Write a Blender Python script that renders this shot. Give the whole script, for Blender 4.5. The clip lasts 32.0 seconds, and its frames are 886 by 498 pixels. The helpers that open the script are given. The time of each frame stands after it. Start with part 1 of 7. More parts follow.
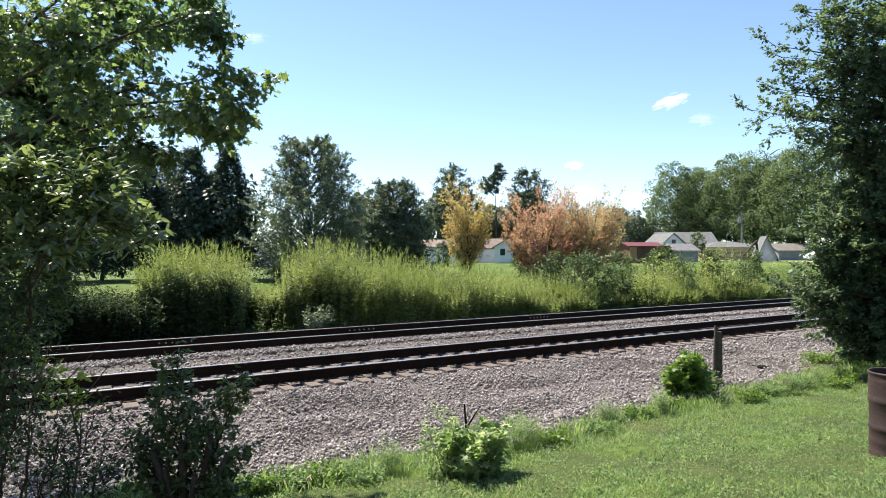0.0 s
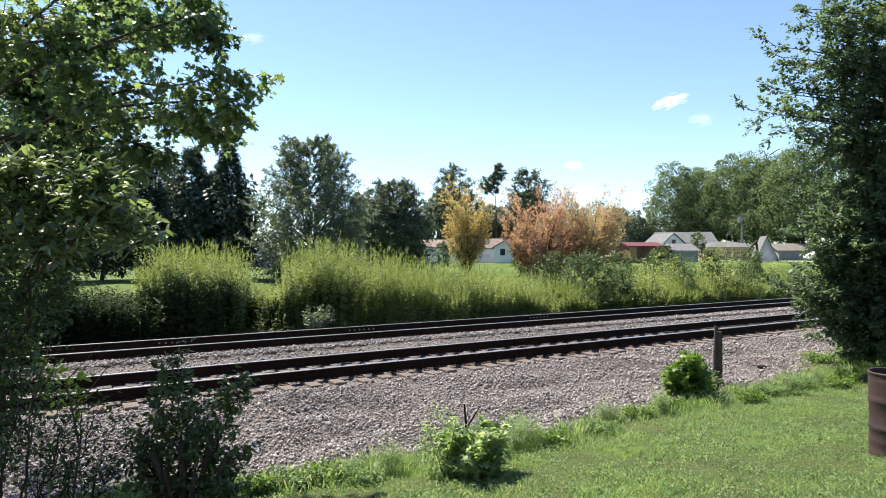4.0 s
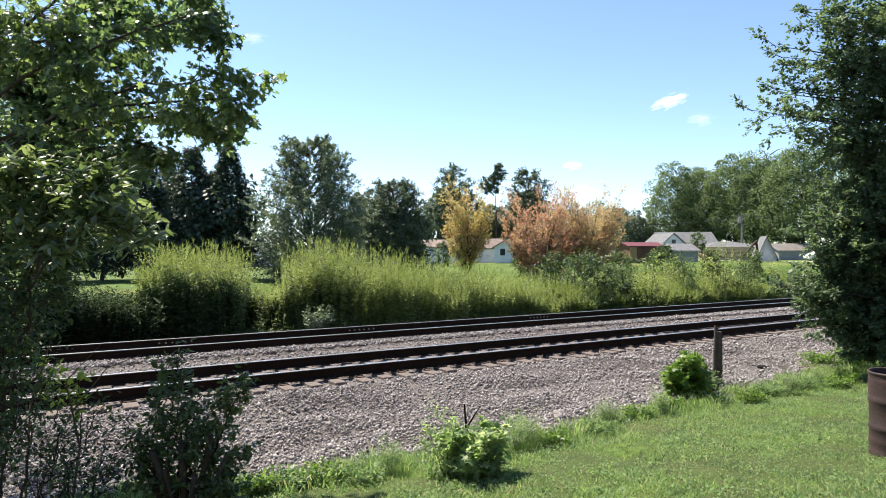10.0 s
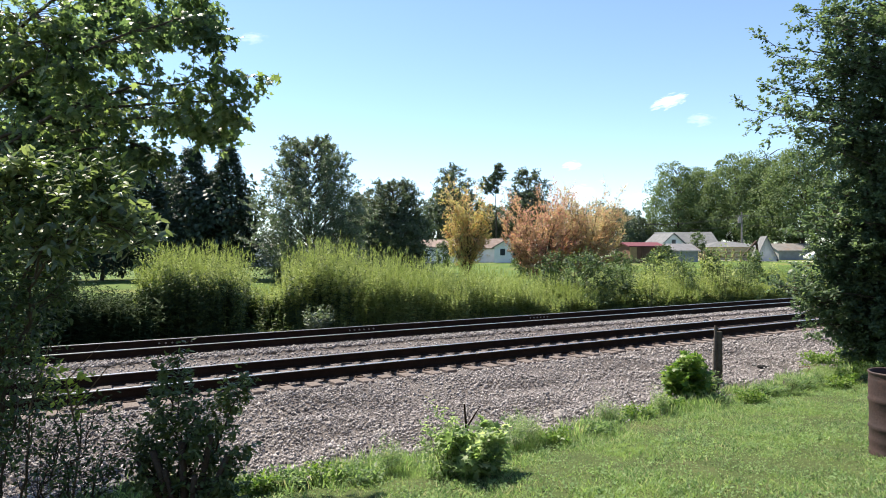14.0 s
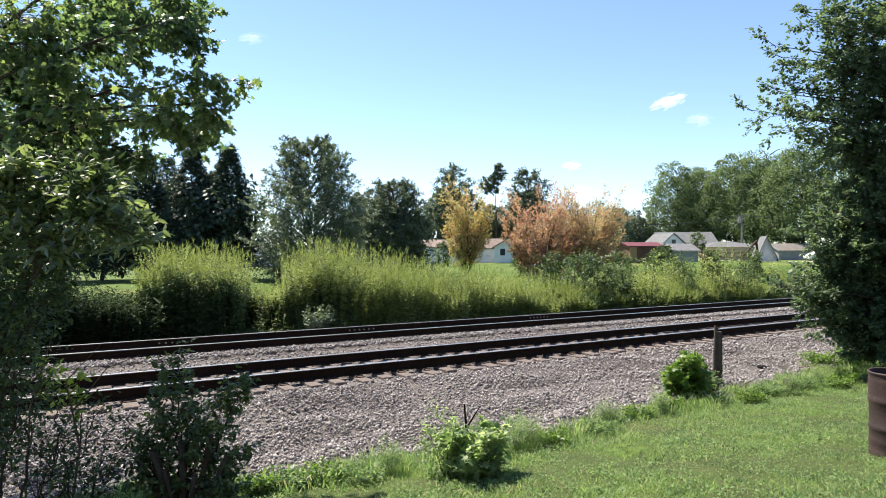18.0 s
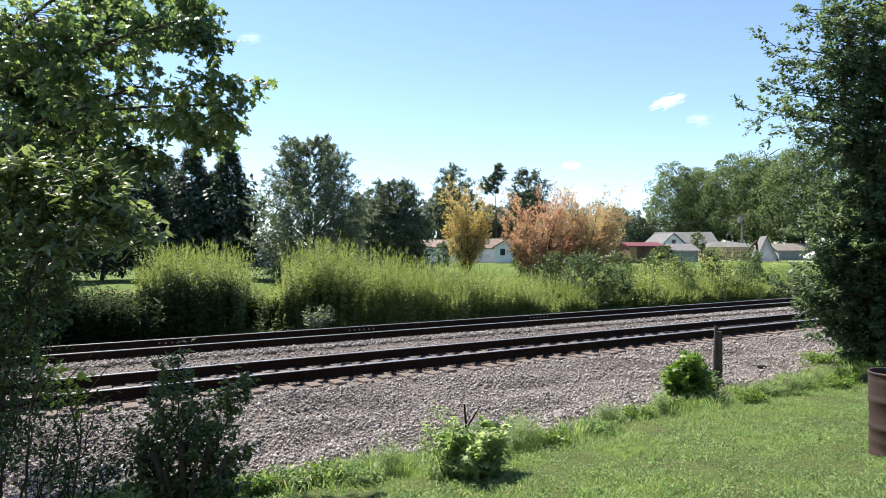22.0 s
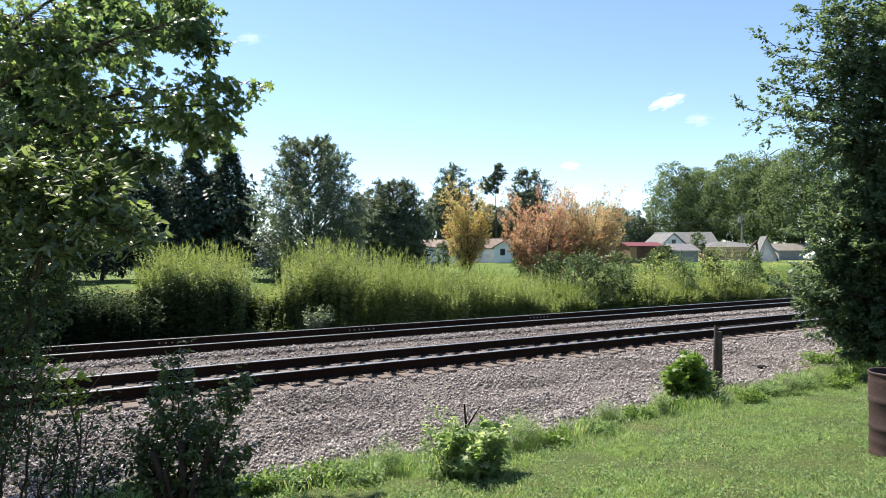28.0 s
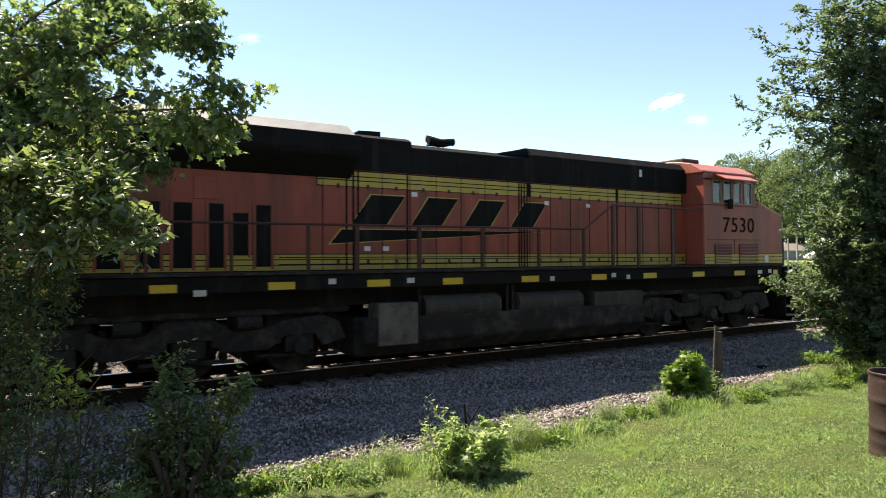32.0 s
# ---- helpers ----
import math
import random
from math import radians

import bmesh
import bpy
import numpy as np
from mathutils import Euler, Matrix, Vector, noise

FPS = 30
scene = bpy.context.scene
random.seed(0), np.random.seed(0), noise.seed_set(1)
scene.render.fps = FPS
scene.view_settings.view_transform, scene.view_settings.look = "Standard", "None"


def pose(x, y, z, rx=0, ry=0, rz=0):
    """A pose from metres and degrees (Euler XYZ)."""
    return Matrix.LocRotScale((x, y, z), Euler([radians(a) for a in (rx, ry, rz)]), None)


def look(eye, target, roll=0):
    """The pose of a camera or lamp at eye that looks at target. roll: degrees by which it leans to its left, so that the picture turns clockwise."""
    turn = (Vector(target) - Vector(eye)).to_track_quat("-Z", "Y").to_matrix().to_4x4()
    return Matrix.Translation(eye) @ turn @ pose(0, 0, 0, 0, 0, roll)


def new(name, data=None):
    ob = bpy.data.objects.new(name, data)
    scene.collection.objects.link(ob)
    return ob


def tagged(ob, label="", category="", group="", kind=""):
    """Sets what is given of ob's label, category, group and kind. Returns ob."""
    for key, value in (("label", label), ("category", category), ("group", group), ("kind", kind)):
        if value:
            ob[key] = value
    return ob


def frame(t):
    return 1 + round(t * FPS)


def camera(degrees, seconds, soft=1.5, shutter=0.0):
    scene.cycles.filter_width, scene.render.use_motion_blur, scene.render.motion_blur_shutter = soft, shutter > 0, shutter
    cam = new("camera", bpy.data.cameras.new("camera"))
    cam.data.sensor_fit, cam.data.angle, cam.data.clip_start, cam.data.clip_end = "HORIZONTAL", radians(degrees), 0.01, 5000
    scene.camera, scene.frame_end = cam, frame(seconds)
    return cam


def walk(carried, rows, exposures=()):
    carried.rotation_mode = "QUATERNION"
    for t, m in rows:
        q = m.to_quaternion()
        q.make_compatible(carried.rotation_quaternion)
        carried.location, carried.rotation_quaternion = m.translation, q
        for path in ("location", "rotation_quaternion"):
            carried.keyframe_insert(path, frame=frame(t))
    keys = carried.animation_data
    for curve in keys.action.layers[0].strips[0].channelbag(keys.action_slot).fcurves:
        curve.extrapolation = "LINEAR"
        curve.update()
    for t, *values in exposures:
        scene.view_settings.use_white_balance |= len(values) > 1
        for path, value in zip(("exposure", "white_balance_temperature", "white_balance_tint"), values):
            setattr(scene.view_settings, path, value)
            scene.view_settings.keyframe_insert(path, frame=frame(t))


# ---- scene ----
# The shot: a fixed camera on a lawn looks across two railway tracks
cam = camera(68.1, 32.0, soft=0.95, shutter=0.06)
EYE = Vector((0.0, 0.0, 2.118))
YAW, PITCH, ROLL = 0.55701, 0.01057, 0.00401
AIM = EYE + Vector((math.sin(YAW) * math.cos(PITCH), math.cos(YAW) * math.cos(PITCH), math.sin(PITCH)))
walk(cam, [(0.0, look(EYE, AIM, -math.degrees(ROLL))), (32.0, look(EYE, AIM, -math.degrees(ROLL)))],
     exposures=[(0.0, 1.33, 6680, 10), (30.9, 1.33, 6680, 10), (31.3, 1.37, 7000, 10), (32.0, 1.52, 7800, 10)])

# ---- light: clear midday sky, sun ahead of the camera and high ----
SUN_WAY = Vector((0.17, -0.68, -1.0)).normalized()
world = bpy.data.worlds.new("sky")
scene.world = world
world.use_nodes = True
wn = world.node_tree
sky = wn.nodes.new("ShaderNodeTexSky")
sky.sky_type, sky.sun_disc = "NISHITA", False
sky.sun_elevation = math.asin(-SUN_WAY.z)
sky.sun_rotation = math.atan2(-SUN_WAY.x, -SUN_WAY.y)
sky.air_density, sky.dust_density, sky.ozone_density = 0.8, 0.0, 2.5
wn.nodes["Background"].inputs["Strength"].default_value = 0.1
wn.links.new(sky.outputs["Color"], wn.nodes["Background"].inputs["Color"])
sun = new("sun", bpy.data.lights.new("sun", "SUN"))
sun.data.energy, sun.data.angle, sun.data.color = 5.0, radians(0.53), (1.0, 0.92, 0.8)
sun.matrix_world = look(Vector((0, 0, 60)) - SUN_WAY * 50, Vector((0, 0, 60)))

# ---- plan: x runs along the rails, y away from the camera, z = 0 at the rail heads ----
RAIL_Y = 11.766            # nearest rail
GAUGE = 1.505              # rail centre to rail centre
TRACK_STEP = 4.291         # near track to far track
FAR_UP = 0.0725            # the far track lies a little higher
NEAR_MID = RAIL_Y + GAUGE / 2
FAR_MID = NEAR_MID + TRACK_STEP


# ---- materials ----
def nodes_of(name):
    m = bpy.data.materials.new(name)
    m.use_nodes = True
    return m, m.node_tree, m.node_tree.nodes["Principled BSDF"]


def ramp_node(nt, stops, source):
    r = nt.nodes.new("ShaderNodeValToRGB")
    els = r.color_ramp.elements
    while len(els) < len(stops):
        els.new(0.5)
    for e, (p, c) in zip(els, stops):
        e.position, e.color = p, (*c, 1)
    nt.links.new(source, r.inputs["Fac"])
    return r


def noise_node(nt, scale, detail=6, rough=0.6, space="Object"):
    tc = nt.nodes.new("ShaderNodeTexCoord")
    n = nt.nodes.new("ShaderNodeTexNoise")
    n.inputs["Scale"].default_value, n.inputs["Detail"].default_value = scale, detail
    n.inputs["Roughness"].default_value = rough
    nt.links.new(tc.outputs[space], n.inputs["Vector"])
    return n


def surface(name, dark, light, scale=3.0, rough=0.7, metal=0.0, fine=40.0, bump=0.15, dirt=None, dirt_scale=1.2, dirt_at=(0.55, 0.75), streak=False):
    """A surface with broad and fine variation, and stains of a second colour where given."""
    m, nt, b = nodes_of(name)
    big, small = noise_node(nt, scale), noise_node(nt, fine, 4)
    mix = nt.nodes.new("ShaderNodeMath")
    mix.operation = "MULTIPLY_ADD"
    mix.inputs[1].default_value, mix.inputs[2].default_value = 0.35, 0.0
    nt.links.new(small.outputs["Fac"], mix.inputs[0])
    add = nt.nodes.new("ShaderNodeMath")
    add.operation = "MULTIPLY_ADD"
    add.inputs[1].default_value = 0.65
    nt.links.new(big.outputs["Fac"], add.inputs[0])
    nt.links.new(mix.outputs[0], add.inputs[2])
    r = ramp_node(nt, [(0.3, dark), (0.7, light)], add.outputs[0])
    out = r.outputs["Color"]
    if dirt:
        d = noise_node(nt, dirt_scale, 8, 0.7)
        if streak:
            run = nt.nodes.new("ShaderNodeMapping")
            run.inputs["Scale"].default_value = (2.2, 2.2, 0.22)
            nt.links.new(d.inputs["Vector"].links[0].from_socket, run.inputs["Vector"])
            nt.links.new(run.outputs["Vector"], d.inputs["Vector"])
        dr = ramp_node(nt, [(dirt_at[0], (0, 0, 0)), (dirt_at[1], (1, 1, 1))], d.outputs["Fac"])
        mx = nt.nodes.new("ShaderNodeMix")
        mx.data_type = "RGBA"
        nt.links.new(dr.outputs["Color"], mx.inputs["Factor"])
        nt.links.new(out, mx.inputs["A"])
        mx.inputs["B"].default_value = (*dirt, 1)
        out = mx.outputs["Result"]
    nt.links.new(out, b.inputs["Base Color"])
    b.inputs["Roughness"].default_value, b.inputs["Metallic"].default_value = rough, metal
    b.inputs["Specular IOR Level"].default_value = 0.1 if rough >= 0.9 else 0.4
    if bump:
        bp = nt.nodes.new("ShaderNodeBump")
        bp.inputs["Strength"].default_value, bp.inputs["Distance"].default_value = bump, 0.02
        nt.links.new(small.outputs["Fac"], bp.inputs["Height"])
        nt.links.new(bp.outputs["Normal"], b.inputs["Normal"])
    return m


def leaf_stuff(name, colours, through_light=0.45, rough=0.45, gloss=0.2, patch=None, patch_scale=0.4):
    """Leaves: each one a shade of its own, with light shining through them."""
    m, nt, b = nodes_of(name)
    g = nt.nodes.new("ShaderNodeNewGeometry")
    n = len(colours)
    colours = [(c[0] * 1.05, c[1] * 0.98, c[2] * 1.3) for c in colours]
    r = ramp_node(nt, [(i / max(1, n - 1), c) for i, c in enumerate(colours)], g.outputs["Random Per Island"])
    out = r.outputs["Color"]
    if patch:
        p = noise_node(nt, patch_scale, 3)
        pr = ramp_node(nt, [(0.42, (0, 0, 0)), (0.64, (0.62, 0.62, 0.62))], p.outputs["Fac"])
        mx = nt.nodes.new("ShaderNodeMix")
        mx.data_type = "RGBA"
        nt.links.new(pr.outputs["Color"], mx.inputs["Factor"])
        nt.links.new(out, mx.inputs["A"])
        mx.inputs["B"].default_value = (*patch, 1)
        out = mx.outputs["Result"]
    nt.links.new(out, b.inputs["Base Color"])
    b.inputs["Roughness"].default_value = rough
    b.inputs["Specular IOR Level"].default_value = gloss
    t = nt.nodes.new("ShaderNodeBsdfTranslucent")
    tint = nt.nodes.new("ShaderNodeMix")
    tint.data_type, tint.blend_type = "RGBA", "MULTIPLY"
    tint.inputs["Factor"].default_value = 1.0
    tint.inputs["B"].default_value = (1.25, 1.32, 0.8, 1)
    nt.links.new(out, tint.inputs["A"])
    nt.links.new(tint.outputs["Result"], t.inputs["Color"])
    ms = nt.nodes.new("ShaderNodeMixShader")
    ms.inputs["Fac"].default_value = through_light
    nt.links.new(b.outputs[0], ms.inputs[1])
    nt.links.new(t.outputs[0], ms.inputs[2])
    nt.links.new(ms.outputs[0], nt.nodes["Material Output"].inputs["Surface"])
    return m


def island_stuff(name, colours, rough=0.85, fine=60.0, bump=0.3):
    """Loose pieces such as stones, each with its own shade."""
    m, nt, b = nodes_of(name)
    g = nt.nodes.new("ShaderNodeNewGeometry")
    n = len(colours)
    r = ramp_node(nt, [(i / max(1, n - 1), c) for i, c in enumerate(colours)], g.outputs["Random Per Island"])
    s = noise_node(nt, fine, 4)
    mx = nt.nodes.new("ShaderNodeMix")
    mx.data_type, mx.blend_type = "RGBA", "OVERLAY"
    mx.inputs["Factor"].default_value = 0.5
    nt.links.new(r.outputs["Color"], mx.inputs["A"])
    nt.links.new(s.outputs["Fac"], mx.inputs["B"])
    nt.links.new(mx.outputs["Result"], b.inputs["Base Color"])
    b.inputs["Roughness"].default_value, b.inputs["Specular IOR Level"].default_value = rough, 0.15
    bp = nt.nodes.new("ShaderNodeBump")
    bp.inputs["Strength"].default_value, bp.inputs["Distance"].default_value = bump, 0.01
    nt.links.new(s.outputs["Fac"], bp.inputs["Height"])
    nt.links.new(bp.outputs["Normal"], b.inputs["Normal"])
    return m


M_STONE = island_stuff("ballast_stone", [(0.11, 0.101, 0.098), (0.21, 0.194, 0.189), (0.28, 0.258, 0.252), (0.33, 0.305, 0.298), (0.24, 0.222, 0.217), (0.44, 0.41, 0.4)])
M_BED = surface("ballast_bed", (0.06, 0.053, 0.05), (0.18, 0.16, 0.155), 9.0, 0.95, fine=70, bump=0.8)
M_SOIL = surface("soil", (0.03, 0.045, 0.015), (0.075, 0.095, 0.035), 1.2, 0.95, fine=25, bump=0.6, dirt=(0.1, 0.085, 0.045), dirt_scale=0.8)
M_FIELD = surface("field_grass", (0.045, 0.08, 0.02), (0.1, 0.16, 0.035), 0.25, 0.9, fine=6, bump=0.5, dirt=(0.17, 0.17, 0.06), dirt_scale=0.12, dirt_at=(0.5, 0.7))
M_GRASS = leaf_stuff("grass_blade", [(0.05, 0.1, 0.036), (0.12, 0.22, 0.078), (0.205, 0.33, 0.115), (0.295, 0.42, 0.16), (0.47, 0.45, 0.28)], 0.52, 0.45, 0.22, patch=(0.25, 0.34, 0.13), patch_scale=1.2)
M_WEED = leaf_stuff("weed_leaf", [(0.045, 0.08, 0.028), (0.075, 0.125, 0.037), (0.11, 0.165, 0.05), (0.16, 0.21, 0.068)], 0.3, 0.5, 0.18)
M_GOLD = leaf_stuff("goldenrod_leaf", [(0.1, 0.15, 0.046), (0.2, 0.27, 0.08), (0.29, 0.365, 0.105), (0.42, 0.49, 0.16)], 0.34, 0.6, 0.12, patch=(0.3, 0.36, 0.12), patch_scale=0.5)
M_LAWNCLOVER = leaf_stuff("lawn_clover_leaf", [(0.14, 0.24, 0.08), (0.19, 0.3, 0.1), (0.24, 0.36, 0.13)], 0.5, 0.6, 0.12)
M_PALEWEED = leaf_stuff("pale_weed_leaf", [(0.16, 0.25, 0.09), (0.23, 0.34, 0.12), (0.3, 0.41, 0.17), (0.4, 0.48, 0.24)], 0.6, 0.5, 0.2)
M_CLOVER = leaf_stuff("clover_leaf", [(0.09, 0.17, 0.06), (0.14, 0.23, 0.08), (0.18, 0.28, 0.1), (0.24, 0.33, 0.14)], 0.6, 0.5, 0.25)
M_MAPLE = leaf_stuff("maple_leaf", [(0.058, 0.105, 0.045), (0.092, 0.155, 0.058), (0.135, 0.21, 0.075), (0.185, 0.265, 0.1)], 0.6, 0.36, 0.5)
M_RIGHT = leaf_stuff("right_tree_leaf", [(0.062, 0.105, 0.05), (0.09, 0.145, 0.066), (0.12, 0.185, 0.08), (0.165, 0.235, 0.105)], 0.5, 0.45, 0.3)
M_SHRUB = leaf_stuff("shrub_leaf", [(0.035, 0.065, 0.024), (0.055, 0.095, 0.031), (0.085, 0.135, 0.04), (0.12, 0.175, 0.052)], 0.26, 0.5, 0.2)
M_VINE = leaf_stuff("vine_leaf", [(0.06, 0.13, 0.02), (0.1, 0.2, 0.03), (0.16, 0.27, 0.04), (0.2, 0.28, 0.06)], 0.48, 0.42, 0.35)
M_GLOSSLEAF = leaf_stuff("glossy_shrub_leaf", [(0.07, 0.115, 0.045), (0.11, 0.165, 0.06), (0.16, 0.22, 0.078), (0.22, 0.28, 0.11)], 0.45, 0.32, 0.8)
M_FARLEAF = leaf_stuff("far_leaf", [(0.06, 0.09, 0.045), (0.085, 0.12, 0.06), (0.115, 0.155, 0.08)], 0.3, 0.5, 0.3)
M_SHADELEAF = leaf_stuff("shade_tree_leaf", [(0.09, 0.14, 0.05), (0.13, 0.19, 0.068), (0.18, 0.245, 0.09)], 0.4, 0.6, 0.12)
# Shade by the far rail is put into this dark leaf colour.
M_SHADEGRASS = leaf_stuff("shade_toned_grass", [(0.025, 0.045, 0.015), (0.035, 0.065, 0.02), (0.05, 0.08, 0.028)], 0.12, 0.7, 0.05)
M_PALELEAF = leaf_stuff("silver_leaf", [(0.08, 0.12, 0.063), (0.12, 0.166, 0.088), (0.17, 0.225, 0.125)], 0.35, 0.45, 0.35)
M_PINE = leaf_stuff("pine_needle", [(0.022, 0.042, 0.024), (0.038, 0.066, 0.034), (0.06, 0.092, 0.05)], 0.2, 0.5, 0.3)
M_ORANGE = leaf_stuff("orange_leaf", [(0.5, 0.25, 0.13), (0.56, 0.34, 0.16), (0.5, 0.4, 0.18), (0.34, 0.36, 0.14), (0.26, 0.32, 0.12)], 0.5, 0.5, 0.3, patch=(0.42, 0.37, 0.16), patch_scale=0.7)
M_RED = leaf_stuff("russet_leaf", [(0.22, 0.26, 0.12), (0.4, 0.15, 0.14), (0.5, 0.25, 0.2), (0.55, 0.35, 0.23), (0.47, 0.37, 0.2), (0.31, 0.31, 0.13)], 0.48, 0.5, 0.3, patch=(0.48, 0.33, 0.25), patch_scale=0.5)
M_RUSSETPALE = leaf_stuff("pale_russet_leaf", [(0.24, 0.27, 0.11), (0.46, 0.23, 0.18), (0.53, 0.35, 0.21), (0.5, 0.41, 0.23), (0.34, 0.35, 0.15), (0.55, 0.42, 0.27)], 0.5, 0.5, 0.3, patch=(0.48, 0.41, 0.28), patch_scale=0.5)
M_BARK = surface("bark", (0.035, 0.028, 0.02), (0.12, 0.1, 0.08), 6.0, 0.95, fine=45, bump=0.9)
M_STEM = surface("weed_stem", (0.05, 0.07, 0.02), (0.14, 0.14, 0.06), 5.0, 0.8, bump=0.1)
M_DRY = surface("dry_stalk", (0.1, 0.07, 0.045), (0.24, 0.18, 0.11), 5.0, 0.9, bump=0.2)
M_RAIL = surface("rail_rust", (0.012, 0.008, 0.006), (0.035, 0.021, 0.015), 4.0, 0.92, 0.0, fine=60, bump=0.25)
M_HEAD = surface("rail_polish", (0.6, 0.6, 0.6), (0.8, 0.8, 0.8), 2.0, 0.3, 1.0, fine=90, bump=0.02)
M_TIE = surface("tie_timber", (0.09, 0.076, 0.07), (0.23, 0.192, 0.176), 5.0, 0.9, fine=50, bump=0.6)
M_STEELRUST = surface("rusty_steel", (0.03, 0.02, 0.015), (0.09, 0.055, 0.04), 6.0, 0.8, 0.3, bump=0.2)


# ---- mesh helpers ----
def np_mesh(name, v, f, mats=(), smooth=False):
    me = bpy.data.meshes.new(name)
    v, f = np.asarray(v, np.float32), np.asarray(f, np.int32)
    me.vertices.add(len(v))
    me.vertices.foreach_set("co", v.ravel())
    me.loops.add(f.size)
    me.loops.foreach_set("vertex_index", f.ravel())
    me.polygons.add(len(f))
    me.polygons.foreach_set("loop_start", np.arange(0, f.size, f.shape[1], dtype=np.int32))
    if smooth:
        me.polygons.foreach_set("use_smooth", np.ones(len(f), bool))
    me.update(calc_edges=True)
    for m in mats:
        me.materials.append(m)
    return me


def mesh_part(name, me, parent=None, label=""):
    ob = new(name, me)
    if parent:
        ob.parent = parent
    return tagged(ob, label)


def part(name, bm, material, parent=None, label="", smooth=False):
    me = bpy.data.meshes.new(name)
    bm.normal_update()
    bm.to_mesh(me)
    bm.free()
    if smooth:
        me.polygons.foreach_set("use_smooth", np.ones(len(me.polygons), bool))
    me.materials.append(material)
    return mesh_part(name, me, parent, label)


def thing(name, m, label, category, group="", kind=""):
    ob = new(name)
    ob.empty_display_size = 0.2
    ob.matrix_world = m
    return tagged(ob, label, category, group, kind)


def into(bm, other):
    me = bpy.data.meshes.new("t")
    other.to_mesh(me)
    other.free()
    bm.from_mesh(me)
    bpy.data.meshes.remove(me)
    return bm


def box(bm, c, s, bevel=0.0, turn=None, segs=1):
    b = bmesh.new()
    bmesh.ops.create_cube(b, size=1)
    bmesh.ops.scale(b, vec=s, verts=b.verts)
    if bevel:
        bmesh.ops.bevel(b, geom=list(b.edges), offset=bevel, segments=segs, affect="EDGES", profile=0.5)
    if turn:
        bmesh.ops.transform(b, matrix=Euler([radians(a) for a in turn]).to_matrix().to_4x4(), verts=b.verts)
    bmesh.ops.translate(b, vec=c, verts=b.verts)
    return into(bm, b)


def rod(bm, p0, p1, r0, r1=None, n=10, caps=True):
    p0, p1 = Vector(p0), Vector(p1)
    b = bmesh.new()
    bmesh.ops.create_cone(b, cap_ends=caps, segments=n, radius1=r0, radius2=r0 if r1 is None else r1, depth=(p1 - p0).length)
    q = (p1 - p0).to_track_quat("Z", "Y").to_matrix().to_4x4()
    bmesh.ops.transform(b, matrix=Matrix.Translation((p0 + p1) / 2) @ q, verts=b.verts)
    return into(bm, b)


def prism(bm, pts, a0, a1, axis="y", bevel=0.0):
    """A solid with the outline pts, in (x, z) for axis y, (y, z) for axis x, (x, y) for axis z, from a0 to a1 along the axis."""
    b = bmesh.new()
    at = {"y": lambda p, a: (p[0], a, p[1]), "x": lambda p, a: (a, p[0], p[1]), "z": lambda p, a: (p[0], p[1], a)}[axis]
    lo, hi = [b.verts.new(at(p, a0)) for p in pts], [b.verts.new(at(p, a1)) for p in pts]
    b.faces.new(lo)
    b.faces.new(hi[::-1])
    for i in range(len(pts)):
        j = (i + 1) % len(pts)
        b.faces.new((lo[j], lo[i], hi[i], hi[j]))
    bmesh.ops.recalc_face_normals(b, faces=b.faces)
    if bevel:
        bmesh.ops.bevel(b, geom=list(b.edges), offset=bevel, segments=1, affect="EDGES", profile=0.5)
    return into(bm, b)


def tubes(paths, sides=5):
    """Vertices and faces of tapered tubes; each path is (points, radii)."""
    V, F, n = [], [], 0
    ang = np.arange(sides) * 2 * np.pi / sides
    ring = np.stack([np.cos(ang), np.sin(ang)], 1)
    for pts, rad in paths:
        pts = np.asarray(pts, float)
        d = np.gradient(pts, axis=0)
        d /= np.linalg.norm(d, axis=1)[:, None] + 1e-9
        ref = np.where(np.abs(d[:, 2:3]) > 0.9, [[1.0, 0, 0]], [[0, 0, 1.0]])
        a = np.cross(d, ref)
        a /= np.linalg.norm(a, axis=1)[:, None] + 1e-9
        b = np.cross(d, a)
        rad = np.asarray(rad, float)[:, None, None]
        v = pts[:, None, :] + rad * (ring[None, :, 0:1] * a[:, None, :] + ring[None, :, 1:2] * b[:, None, :])
        k = len(pts)
        V.append(v.reshape(-1, 3))
        i = np.arange(k - 1)[:, None] * sides + np.arange(sides)[None, :]
        j = np.arange(k - 1)[:, None] * sides + (np.arange(sides)[None, :] + 1) % sides
        F.append((np.stack([i, j, j + sides, i + sides], -1) + n).reshape(-1, 4))
        n += k * sides
    return np.concatenate(V), np.concatenate(F)


